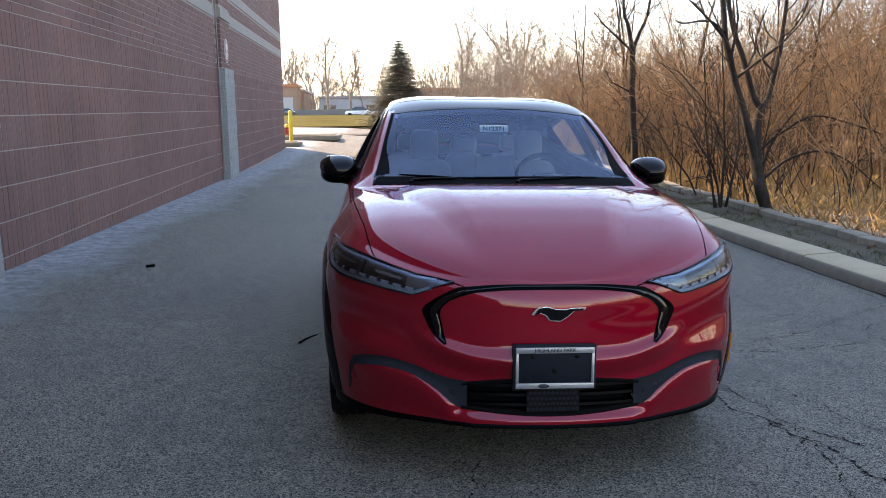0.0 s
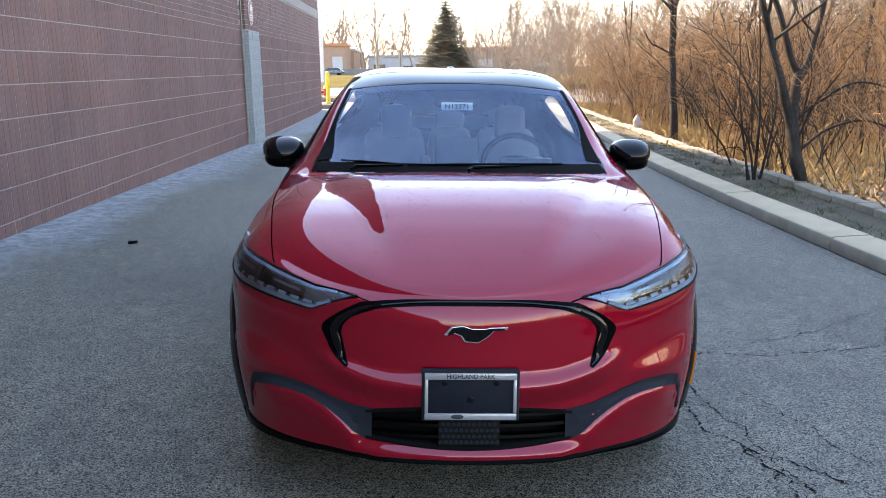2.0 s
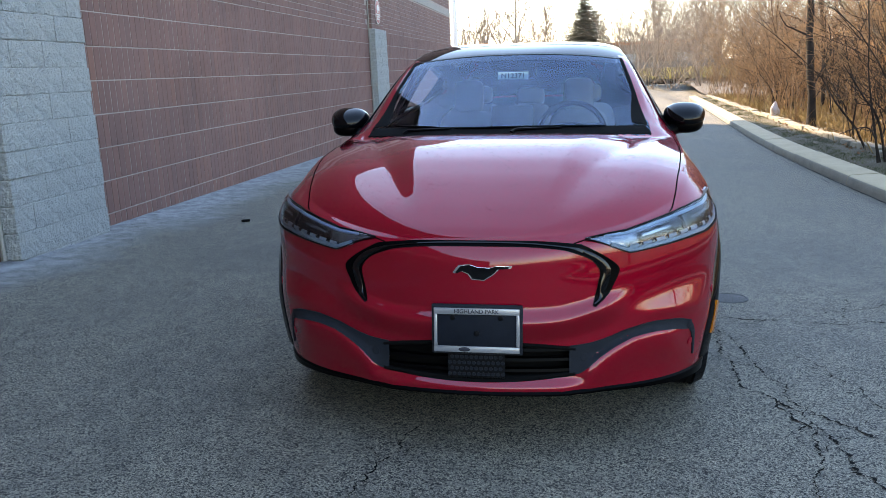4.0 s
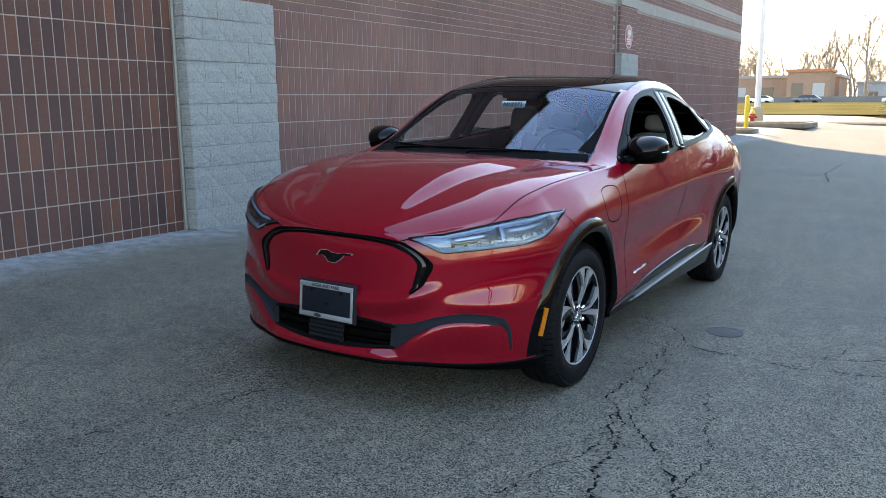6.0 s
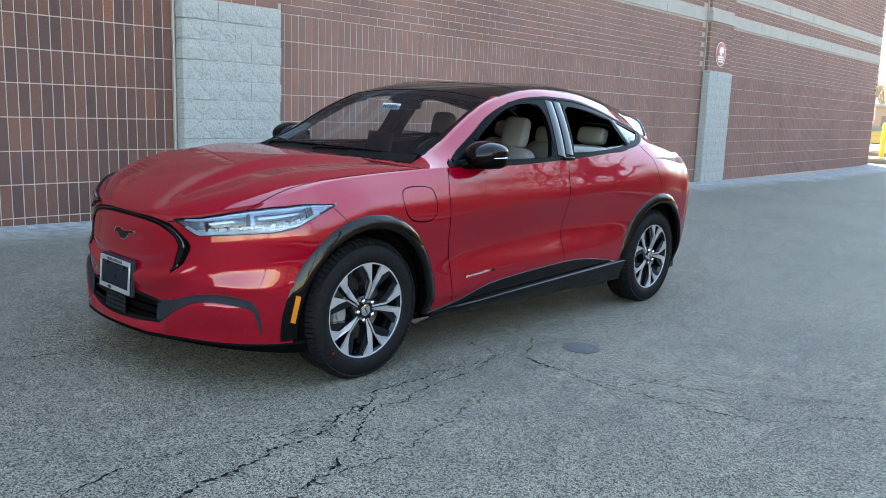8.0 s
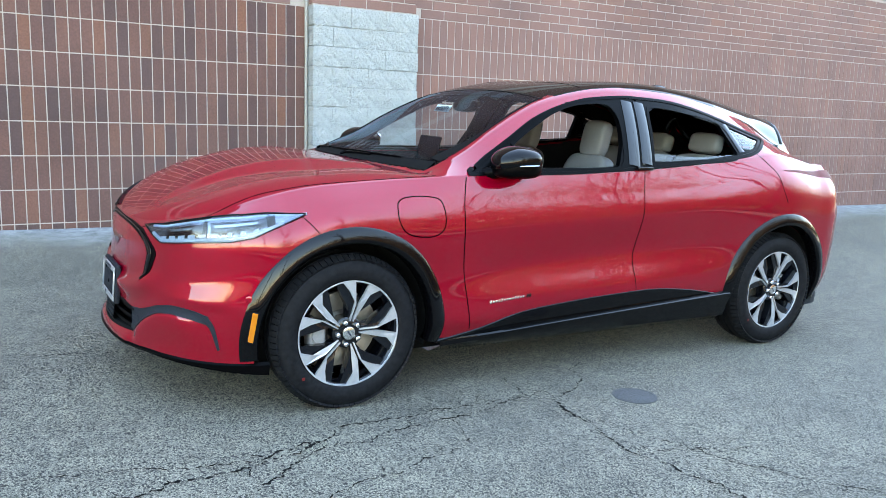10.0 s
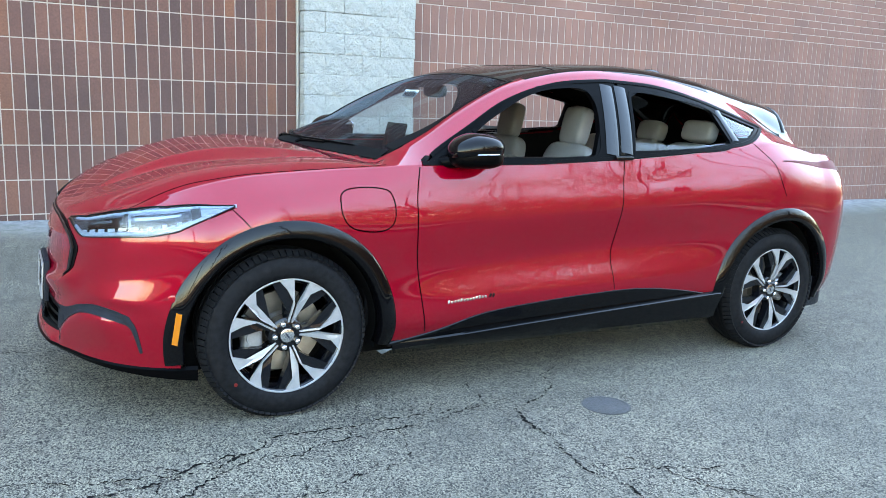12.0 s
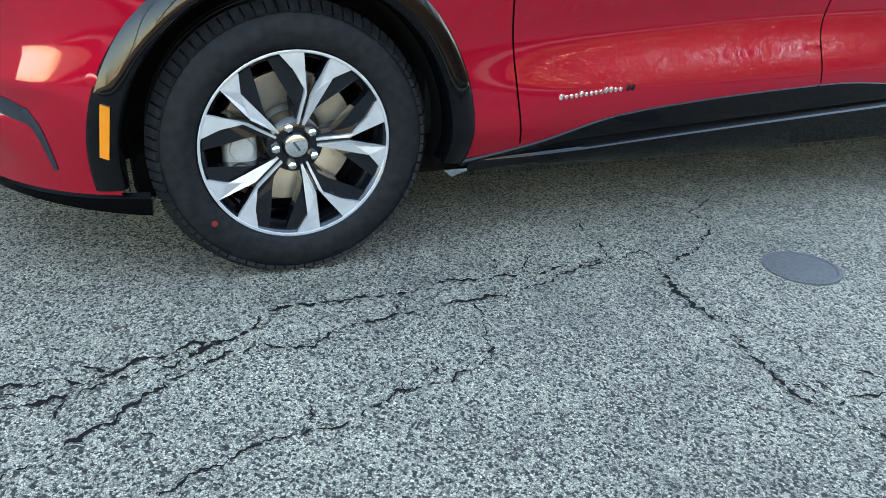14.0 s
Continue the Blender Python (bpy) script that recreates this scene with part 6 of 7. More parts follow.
def crack_rows(pts, w):
    """A ragged ribbon along a course, that pinches shut here and there."""
    path = resample([(x, y, 0) for x, y in pts], max(8, int(sum(math.dist(a, b) for a, b in zip(pts, pts[1:])) / 0.007)))
    rows, course = [], []
    for i, p in enumerate(path):
        d = (path[min(i + 1, len(path) - 1)] - path[max(i - 1, 0)]).normalized()
        lat = Vector((d.y, -d.x, 0))
        j = 0.034 * noise.noise(p * 7) + 0.020 * noise.noise(p * 24) + 0.010 * noise.noise(p * 63) + 0.005 * noise.noise(p * 140) + random.uniform(-0.002, 0.002)
        ww = 1.4 * w * max(0.0, 0.48 + 0.7 * noise.noise(p * 11 + Vector((3, 1, 7))) + 1.3 * noise.noise(p * 47) + random.uniform(-0.25, 0.25)) * min(1, 0.3 + min(i, len(path) - 1 - i) / 8)
        c = p + lat * j
        course.append((c, d, lat))
        rows.append([Vector((q.x, q.y, lot_z(q.x, q.y) + 0.0035)) for q in (c - lat * ww / 2, c + lat * ww / 2)])
    return rows, course


for pts, w in CRACKS:
    bm = bmesh.new()
    rows, course = crack_rows(pts, w)
    sheet(bm, rows)
    for c, d, lat in course[6::max(7, int(0.16 / 0.011))]:
        if random.random() < 0.62:
            s_ = random.choice((1, -1))
            ln = random.uniform(0.04, 0.16)
            e = c + (lat * s_ * random.uniform(0.5, 1.0) + d * random.uniform(-0.8, 0.8)) * ln
            sheet(bm, crack_rows([(c.x, c.y), (e.x, e.y)], w * 0.55)[0])
    tagged(part("crack", bm, crack_m, smooth=False), "jagged open crack in the asphalt", "crack", group="asphalt cracks", kind="structure")
plug_m = mottled("plug_iron", (0.014, 0.0143, 0.0150), (0.074, 0.0745, 0.076), 75, (0.7, 0.9), 0.8, 4)
bm = bmesh.new()
lathe(bm, [(-0.02, 0.115), (0.004, 0.115), (0.006, 0.105), (0.003, 0.100), (0.005, 0.095), (0.005, 0.0)], 36, "z", (1.316, 1.425, lot_z(1.316, 1.425)))
tagged(part("utility_cover", bm, plug_m), "small round grey cover set flush in the asphalt", "utility cover")
bm = bmesh.new()
tube(bm, [(-2.86, 3.68, lot_z(-2.86, 3.68) + 0.012), (-2.80, 3.73, lot_z(-2.8, 3.73) + 0.016)], 0.014, 6)
tagged(part("twig", bm, crack_m), "short dark twig lying on the asphalt", "twig")
bm = bmesh.new()
tube(bm, [(-1.21, 1.22, lot_z(-1.21, 1.22) + 0.008), (-1.16, 1.33, lot_z(-1.16, 1.33) + 0.012), (-1.11, 1.42, lot_z(-1.11, 1.42) + 0.008)], [0.009, 0.006, 0.005], 6)
tagged(part("twig", bm, crack_m), "short dark twig lying on the asphalt", "twig")


# ---- woods beyond the edging: bare trees, brush, dry undergrowth ----
bark_m = mottled("bark", (0.014, 0.012, 0.010), (0.050, 0.043, 0.037), 6, (0.85, 1.0), 0.9, 10, dist=0.02)
twig_m = mottled("twig_bark", (0.050, 0.031, 0.018), (0.37, 0.230, 0.118), 1.6, (0.8, 0.95), 0.3, 20)
grey_twig_m = mottled("grey_twig", (0.034, 0.023, 0.015), (0.21, 0.134, 0.076), 1.2, (0.8, 0.95), 0.3, 20)
for dull in (bark_m, twig_m, grey_twig_m):
    dull.node_tree.nodes["Principled BSDF"].inputs["Specular IOR Level"].default_value = 0.1
# distant trees: paler than the near bark, with little contrast
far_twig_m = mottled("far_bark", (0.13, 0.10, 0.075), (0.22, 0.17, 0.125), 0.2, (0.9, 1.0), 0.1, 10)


def prisms(segs, sides):
    """Tapered prisms for (start, end, radius, radius) segments, as vertex and face arrays."""
    a = np.array([s[0] for s in segs], float)
    b = np.array([s[1] for s in segs], float)
    ra = np.array([s[2] for s in segs], float)[:, None]
    rb = np.array([s[3] for s in segs], float)[:, None]
    d = b - a
    d /= np.maximum(np.linalg.norm(d, axis=1, keepdims=True), 1e-9)
    ref = np.where(np.abs(d[:, 2:3]) < 0.9, np.array([[0, 0, 1.0]]), np.array([[1.0, 0, 0]]))
    u = np.cross(d, ref)
    u /= np.linalg.norm(u, axis=1, keepdims=True)
    w = np.cross(d, u)
    rings = []
    for base, rad in ((a, ra), (b, rb)):
        for k in range(sides):
            t = 2 * np.pi * k / sides
            rings.append(base + (u * np.cos(t) + w * np.sin(t)) * rad)
    v = np.stack(rings, 1).reshape(-1, 3)
    o = (np.arange(len(segs)) * 2 * sides)[:, None]
    f = np.concatenate([o + np.array([[k, (k + 1) % sides, sides + (k + 1) % sides, sides + k]]) for k in range(sides)], 0)
    return v, f


def fast_mesh(name, v, f, smooth=True):
    me = bpy.data.meshes.new(name)
    me.vertices.add(len(v))
    me.vertices.foreach_set("co", np.asarray(v, np.float32).ravel())
    k = f.shape[1]
    me.loops.add(f.size)
    me.loops.foreach_set("vertex_index", f.ravel().astype(np.int32))
    me.polygons.add(len(f))
    me.polygons.foreach_set("loop_start", (np.arange(len(f)) * k).astype(np.int32))
    me.polygons.foreach_set("use_smooth", np.full(len(f), smooth))
    me.update(calc_edges=True)
    return me


def rand_dir(rng, d, spread):
    """A direction within spread of d."""
    q = d + Vector((rng.gauss(0, 1), rng.gauss(0, 1), rng.gauss(0, 1))).normalized() * spread
    return q.normalized()


def limb(segs, rng, p, d, length, r0, r1, steps, wander, lift):
    """One wandering, tapering limb; returns its points, directions and radii."""
    out = [(p, d, r0)]
    for i in range(steps):
        d = (rand_dir(rng, d, wander) + Vector((0, 0, lift))).normalized()
        q = p + d * (length / steps)
        r = r0 + (r1 - r0) * (i + 1) / steps
        segs.append((tuple(p), tuple(q), out[-1][2], r))
        p = q
        out.append((p, d, r))
    return out


def crown(segs, rng, stem, levels, count, ratio, spread, lift, fine=0.0028):
    """Branches on a limb, and branches on those."""
    if levels == 0:
        return
    n = len(stem) - 1
    total = sum((stem[i + 1][0] - stem[i][0]).length for i in range(n))
    for k in range(count):
        u = 0.28 + 0.72 * (k + rng.random()) / count
        i = min(int(u * n), n - 1)
        p, d, r = stem[i][0].lerp(stem[i + 1][0], u * n - i), stem[i][1], stem[i][2]
        side = rand_dir(rng, d, spread)
        ln = total * ratio * rng.uniform(0.6, 1.15) * (1.15 - 0.6 * u)
        rr = max(r * 0.55, fine)
        kid = limb(segs, rng, p, side, ln, rr, max(rr * 0.25, fine * 0.57), 4 if levels > 1 else 3, 0.28, lift)
        crown(segs, rng, kid, levels - 1, max(3, int(count * 0.75)), ratio * 0.95, spread, lift, fine)


def finish_tree(name, trunk, twigs, label, mats=(None, None), m=None, group="bare trees at the lot edge"):
    t_v, t_f = prisms(trunk, 8)
    ob = place(name, fast_mesh("trunk", t_v, t_f), mats[0] or bark_m, None, m=m)
    tagged(ob, label, "tree", group)
    c_v, c_f = prisms(twigs, 3)
    place("crown", fast_mesh("crown", c_v, c_f), mats[1] or bark_m, ob)
    return ob


def free_tree(name, seed, base, height, r, lean, label, fork=0.45, n_br=9, group="bare trees at the lot edge", mats=(None, None), levels=3, fine=0.0028):
    rng = random.Random(seed)
    trunk, twigs = [], []
    d = Vector((lean[0], lean[1], 1)).normalized()
    stem = limb(trunk, rng, Vector((0, 0, -0.3)), d, height * fork, r, r * 0.72, 6, 0.08, 0.04)
    for k in range(rng.choice((2, 3))):
        kid = limb(trunk, rng, stem[-1][0], rand_dir(rng, stem[-1][1], 0.45), height * (1 - fork) * rng.uniform(0.8, 1.05), r * 0.55, r * 0.10, 8, 0.16, 0.06)
        crown(twigs, rng, kid, levels, n_br, 0.42, 0.85, 0.05, fine)
    crown(twigs, rng, stem, levels - 1, 5, 0.40, 0.9, 0.06, fine)
    return finish_tree(name, trunk, twigs, label, mats, Matrix.Translation(base), group)


def floor_at(y, d):
    return along(EDGE, y, 0.20 - 0.055 * min(d, 9.0), d)


def shaped_tree(seed, paths, label):
    """A tree whose main limbs follow given courses."""
    rng = random.Random(seed)
    twigs = []
    bm = bmesh.new()
    for pts, r0, r1, n_br in paths:
        n = len(pts) * 4
        sm = [p + Vector((0.02 * noise.noise(p * 2.1), 0.02 * noise.noise(p * 2.3 + Vector((7, 0, 0))), 0)) for p in smoothed(pts, n)]
        stem = []
        for i, p in enumerate(sm):
            u = i / (n - 1)
            flare = 1.0 + (0.45 * max(0.0, 1 - u * 4.5) if n_br == 0 else 0.0)
            stem.append((p, (sm[min(i + 1, n - 1)] - sm[max(i - 1, 0)]).normalized(), (r0 + (r1 - r0) * u) * flare * (1 + 0.10 * noise.noise(p * 5))))
        tube(bm, sm, [q[2] for q in stem], 11)
        if n_br:
            crown(twigs, rng, stem, 3, n_br, 0.30, 0.9, 0.05)
    ob = part("tree", bm, bark_m)
    v, f = prisms(twigs, 3)
    place("crown", fast_mesh("crown", v, f), bark_m, ob)
    return tagged(ob, label, "tree", group="bare trees at the lot edge")


shaped_tree(41, [
    ([(4.80, 7.05, -0.1), (4.76, 7.05, 0.09), (4.66, 7.0, 0.34), (4.61, 7.05, 0.59), (4.57, 7.1, 0.82)], 0.092, 0.080, 0),
    ([(4.57, 7.1, 0.80), (4.47, 7.1, 1.2), (4.40, 7.12, 1.47), (4.25, 7.16, 1.94), (4.14, 7.25, 2.5), (4.11, 7.35, 3.02), (4.0, 7.6, 4.4), (3.95, 8.0, 6.2)], 0.066, 0.022, 8),
    ([(4.59, 7.1, 0.78), (4.63, 7.2, 1.27), (4.69, 7.25, 1.58)], 0.062, 0.060, 0),
    ([(4.68, 7.25, 1.52), (4.57, 7.3, 1.76), (4.44, 7.4, 2.3), (4.29, 7.5, 2.85), (4.25, 7.6, 4.0), (4.4, 7.8, 5.6)], 0.050, 0.016, 7),
    ([(4.69, 7.25, 1.55), (4.83, 7.3, 1.74), (5.0, 7.4, 2.33), (5.11, 7.5, 3.04), (5.3, 7.7, 5.2), (5.4, 8.0, 6.5)], 0.042, 0.014, 8),
    ([(4.14, 7.25, 2.55), (3.90, 7.25, 2.72), (3.48, 7.1, 2.68), (3.33, 7.0, 2.71)], 0.018, 0.006, 3),
    ([(4.60, 7.15, 0.86), (4.83, 7.1, 1.11), (5.3, 7.0, 1.41), (5.8, 6.9, 1.31), (6.21, 6.8, 1.16)], 0.022, 0.007, 5),
    ([(4.66, 7.1, 0.50), (5.03, 7.1, 0.8), (5.43, 7.0, 0.93), (5.81, 6.9, 0.79), (6.26, 6.8, 0.4)], 0.024, 0.007, 5),
    ([(4.66, 7.15, 0.60), (4.79, 7.1, 1.0), (4.9, 7.0, 1.27), (5.11, 6.9, 1.61)], 0.020, 0.006, 5),
], "grey-barked bare tree forking low behind the edging stones")
shaped_tree(42, [
    ([(5.54, 15.6, -0.1), (5.54, 15.6, 0.55), (5.47, 15.6, 1.51), (5.43, 15.6, 2.32), (5.42, 15.6, 3.01)], 0.088, 0.070, 0),
    ([(5.42, 15.6, 2.98), (5.31, 15.6, 3.58), (5.2, 15.6, 3.9), (5.15, 15.7, 4.94), (5.0, 15.9, 7.0)], 0.056, 0.016, 9),
    ([(5.42, 15.6, 2.95), (5.59, 15.6, 3.41), (5.73, 15.6, 3.71), (5.84, 15.6, 4.29), (5.92, 15.7, 5.19), (6.1, 15.9, 6.8)], 0.048, 0.014, 9),
    ([(5.42, 15.6, 2.95), (5.08, 15.6, 3.28), (4.69, 15.6, 3.62), (4.45, 15.6, 3.91)], 0.034, 0.008, 6),
    ([(5.43, 15.6, 2.0), (5.11, 15.6, 2.16), (4.92, 15.6, 2.26), (4.78, 15.6, 2.53)], 0.022, 0.006, 4),
    ([(5.51, 15.6, 0.83), (5.76, 15.6, 1.3), (5.89, 15.6, 1.64), (5.83, 15.6, 2.18)], 0.022, 0.006, 5),
], "slender dark bare tree behind the edging stones")
shaped_tree(43, [
    ([(4.48, 7.95, -0.05), (4.31, 7.9, 0.64), (4.11, 7.9, 0.94), (3.83, 7.8, 1.36)], 0.020, 0.006, 6),
    ([(4.46, 7.95, -0.05), (4.46, 7.9, 0.89), (4.42, 7.9, 1.64), (4.39, 8.0, 2.9)], 0.024, 0.007, 7),
    ([(4.52, 7.95, -0.05), (4.64, 7.9, 0.72), (4.68, 7.9, 1.18), (4.65, 8.0, 2.0)], 0.022, 0.006, 6),
    ([(4.43, 7.95, -0.05), (4.25, 7.9, 0.47), (4.05, 7.9, 0.52), (3.82, 7.8, 0.46)], 0.012, 0.005, 4),
    ([(4.39, 7.95, -0.05), (4.24, 7.9, 0.73), (4.16, 7.9, 1.31), (4.15, 8.0, 2.3)], 0.018, 0.006, 6),
], "many-stemmed leafless shrub fanning out behind the edging stones")
rng = random.Random(77)
for i, (y, d, h, r) in enumerate(((16.5, 5.0, 8, 0.05), (-7.5, 3.6, 8, 0.12), (-2.2, 2.6, 7.5, 0.09), (2.2, 3.2, 8, 0.10), (6.6, 6.4, 8, 0.05), (11.2, 5.4, 8, 0.05), (13.2, 7.6, 9, 0.06), (18.5, 4.4, 8, 0.05), (24, 4.2, 10, 0.07), (28, 3.0, 9, 0.06), (33, 4.0, 10, 0.08), (38, 3.0, 10, 0.08))):
    b = floor_at(y, d)
    free_tree("tree", 100 + i, b, h * rng.uniform(0.9, 1.1), r, (rng.uniform(-0.12, 0.12), rng.uniform(-0.12, 0.12)), "bare deciduous tree among the brush", fork=rng.uniform(0.3, 0.5), n_br=8)

# brush: clumps of thin stems, too many to count
def brush(seed, places, mat, name, label, sizes=(2.2, 5.2), stems=(4, 8), thick=1.0, lean=0.75):
    rng = random.Random(seed)
    segs = []
    for b in places:
        for k in range(rng.randint(*stems)):
            h = rng.uniform(*sizes)
            d = rand_dir(rng, Vector((0, 0, 1)), rng.uniform(0.12, lean))
            p = b + Vector((rng.gauss(0, 0.22), rng.gauss(0, 0.22), -0.05))
            stem = limb(segs, rng, p, d, h, rng.choice((0.007, 0.010, 0.014, 0.022)) * thick, 0.003 * thick, 6, 0.30, 0.0)
            for j in range(rng.randint(5, 8)):
                i = rng.randint(2, 5)
                kid = limb(segs, rng, stem[i][0], rand_dir(rng, stem[i][1], 0.85), h * rng.uniform(0.18, 0.52), max(stem[i][2] * 0.6, 0.0035 * thick), 0.002 * thick, 3, 0.38, 0.04)
                for q in range(3):
                    limb(segs, rng, kid[rng.randint(1, 3)][0], rand_dir(rng, kid[1][1], 0.9), h * rng.uniform(0.06, 0.16), 0.0032 * thick, 0.0018 * thick, 2, 0.3, 0.03)
    v, f = prisms(segs, 3)
    return tagged(place(name, fast_mesh(name, v, f), mat), label, "brush", kind="stuff")


rng = random.Random(8)
spots = []
for i in range(190):
    y = 5.5 + 40 * rng.random() ** 0.95
    spots.append(floor_at(y, 0.45 + 9.5 * rng.random() ** 1.35))
brush(1, spots, twig_m, "brush", "tangled leafless brush lit golden by low sun", (1.6, 4.8), (6, 10), 0.62, 0.6)
brush(3, [floor_at(rng.uniform(-13, 5.5), rng.uniform(0.5, 8)) for _ in range(26)], twig_m, "brush", "low leafless brush behind the edging stones", (1.0, 2.6))
brush(5, [floor_at(rng.uniform(5.5, 34), 0.5 + 6 * rng.random() ** 1.3) for _ in range(62)] + [floor_at(rng.uniform(7.5, 13), rng.uniform(0.4, 1.8)) for _ in range(14)], bark_m, "brush", "dark tangled branches of leafless shrubs", (1.4, 3.4), (2, 5), 0.95, 0.45)
spots = [floor_at(rng.uniform(10, 75), rng.uniform(2, 22)) for _ in range(60)]
brush(2, spots, twig_m, "brush", "tall leafless thicket farther along the lot", (4.0, 8.5), (4, 7), 1.7)


def blades(seed, places, height, width, mat, name, label, spread=0.08, n=10):
    rng = np.random.RandomState(seed)
    pts = np.repeat(np.array([tuple(p) for p in places]), n, axis=0)
    c = len(pts)
    pts = pts + np.stack([rng.normal(0, spread, c), rng.normal(0, spread, c), np.zeros(c)], 1)
    a = rng.uniform(0, 2 * np.pi, c)
    h = rng.uniform(0.4, 1.0, c) * height
    lean = np.stack([rng.normal(0, 0.45, c) * h, rng.normal(0, 0.45, c) * h, h], 1)
    s = np.stack([np.cos(a), np.sin(a), np.zeros(c)], 1) * width
    v = np.stack([pts - s, pts + s, pts + lean * 0.6 + s * 0.6, pts + lean * [[1.15, 1.15, 0.95]]], 1).reshape(-1, 3)
    o = (np.arange(c) * 4)[:, None]
    f = np.concatenate([o + [[0, 1, 2]], o + [[0, 2, 3]]], 0)
    return tagged(place(name, fast_mesh(name, v, f, False), mat), label, "grass", kind="stuff")


dry_m = mottled("dry_grass", (0.085, 0.054, 0.018), (0.29, 0.190, 0.055), 1.4, (0.7, 0.9), 0.1, 8)
leaf_m = mottled("dead_leaf", (0.08624, 0.04312, 0.01848), (0.2218, 0.117, 0.0462), 3.0, (0.7, 0.9), 0.1, 8)
thin_m = mottled("verge_grass", (0.026, 0.036, 0.010), (0.090, 0.092, 0.030), 1.5, (0.8, 0.95), 0.1, 8)
rng = random.Random(4)
blades(1, [floor_at(rng.uniform(2.5, 42), 0.35 + 12 * rng.random() ** 1.3) for _ in range(3000)], 0.28, 0.006, dry_m, "dry_grass", "golden dry grass and weeds under the brush", 0.16, 11)
blades(3, [floor_at(rng.uniform(-12, 42), 0.22 + 9 * rng.random() ** 1.4) + Vector((0, 0, 0.01)) for _ in range(2600)], 0.05, 0.030, leaf_m, "dead_leaves", "brown dead leaves on the wood floor", 0.25, 6)
blades(2, [along(KERB, yy, 0.12, 0.44).lerp(along(EDGE, yy, 0.19, 0.0), u) for yy, u in ((rng.uniform(-11, 40), rng.random()) for _ in range(2600)) if noise.noise((yy * 0.8, u * 2, 3)) > -0.12], 0.045, 0.004, thin_m, "verge_grass", "thin short winter grass on the verge", 0.05, 8)
# pale plastic bag caught behind the edging
bm = bmesh.new()
blob(bm, floor_at(19.4, 0.15) + Vector((0, 0, 0.24)), (0.27, 0.25, 0.44), 1.0, 1.0, 14, 18)
bag_top = max(v.co.z for v in bm.verts)
for v in bm.verts:
    k = 0.30 + 1.15 * min(1.0, (bag_top - v.co.z) / 0.50)
    c = floor_at(19.4, 0.15)
    v.co.x, v.co.y = c.x + (v.co.x - c.x) * k, c.y + (v.co.y - c.y) * k
    v.co += Vector((noise.noise(v.co * 7), noise.noise(v.co * 7 + Vector((9, 0, 0))), noise.noise(v.co * 7 + Vector((0, 9, 0))))) * 0.045
tagged(part("plastic_bag", bm, mottled("bag_film", (0.3025, 0.264, 0.231), (0.407, 0.363, 0.33), 9, (0.3, 0.5), 0.3, 6)), "crumpled pale plastic bag against the edging stones", "bag")


# ---- the far side: lot islands, hydrant, road, low buildings ----
yellow_m = mottled("safety_yellow", (0.44, 0.32, 0.016), (0.576, 0.432, 0.024), 6, (0.45, 0.65), 0.1, 10)
hyd_red = mottled("hydrant_red", (0.304, 0.02, 0.016), (0.4, 0.032, 0.024), 10, (0.4, 0.6), 0.1, 10)
galv = mottled("galvanised", (0.42, 0.42, 0.42), (0.55, 0.55, 0.54), 3, (0.4, 0.6), 0.1, 10, 0.6)
grass_m = mottled("far_grass", (0.0399, 0.03969, 0.01512), (0.1092, 0.08883, 0.0378), 0.12, (0.85, 1.0), 0.3, 25)
road_m = mottled("far_road", (0.048, 0.048, 0.048), (0.08, 0.08, 0.08), 0.3, (0.8, 0.95), 0.2, 30)
tan_m = mottled("tan_brick", (0.208, 0.136, 0.096), (0.288, 0.192, 0.136), 0.4, (0.8, 0.95), 0.2, 30)
grey_m = mottled("grey_panel", (0.272, 0.272, 0.264), (0.352, 0.352, 0.336), 0.4, (0.7, 0.9), 0.2, 30)
win_m = material("far_window", (0.024, 0.028, 0.032), 0.1)
for dull in (grass_m, road_m, tan_m, grey_m):
    dull.node_tree.nodes["Principled BSDF"].inputs["Specular IOR Level"].default_value = 0.0
roof_m = mottled("orange_roof", (0.2688, 0.1024, 0.0448), (0.352, 0.1536, 0.0704), 0.5, (0.7, 0.9), 0.2, 20)


def bollard(x, y):
    z = lot_z(x, y) + 0.12
    bm = bmesh.new()
    lathe(bm, [(-0.2, 0.085), (1.22, 0.085), (1.27, 0.07), (1.30, 0.035), (1.305, 0.0)], 20, "z")
    ob = part("bollard", bm, yellow_m, m=Matrix.Translation((x, y, z)))
    tagged(ob, "yellow painted steel bollard beside the hydrant", "bollard")


bollard(-4.3, 29.6)


def hydrant(x, y):
    bm = bmesh.new()
    lathe(bm, [(-0.1, 0.15), (0.03, 0.15), (0.05, 0.105), (0.40, 0.10), (0.42, 0.13), (0.46, 0.13)], 18, "z")
    ob = part("fire_hydrant", bm, hyd_red, m=Matrix.Translation((x, y, lot_z(x, y) + 0.06)))
    tagged(ob, "red fire hydrant with yellow bonnet", "hydrant")
    bm = bmesh.new()
    lathe(bm, [(0.46, 0.125), (0.55, 0.10), (0.61, 0.045), (0.62, 0.035), (0.67, 0.03), (0.67, 0.0)], 18, "z")
    part("bonnet", bm, yellow_m, ob)
    for a in (0, math.pi, -math.pi / 2):
        bm = bmesh.new()
        lathe(bm, [(0.08, 0.055), (0.16, 0.055), (0.17, 0.065), (0.20, 0.06), (0.21, 0.0)], 12, "x", (0, 0, 0.33))
        part("outlet_cap", bm, hyd_red, ob, m=Matrix.Rotation(a, 4, "Z"))


hydrant(-5.0, 34.3)
bm = bmesh.new()
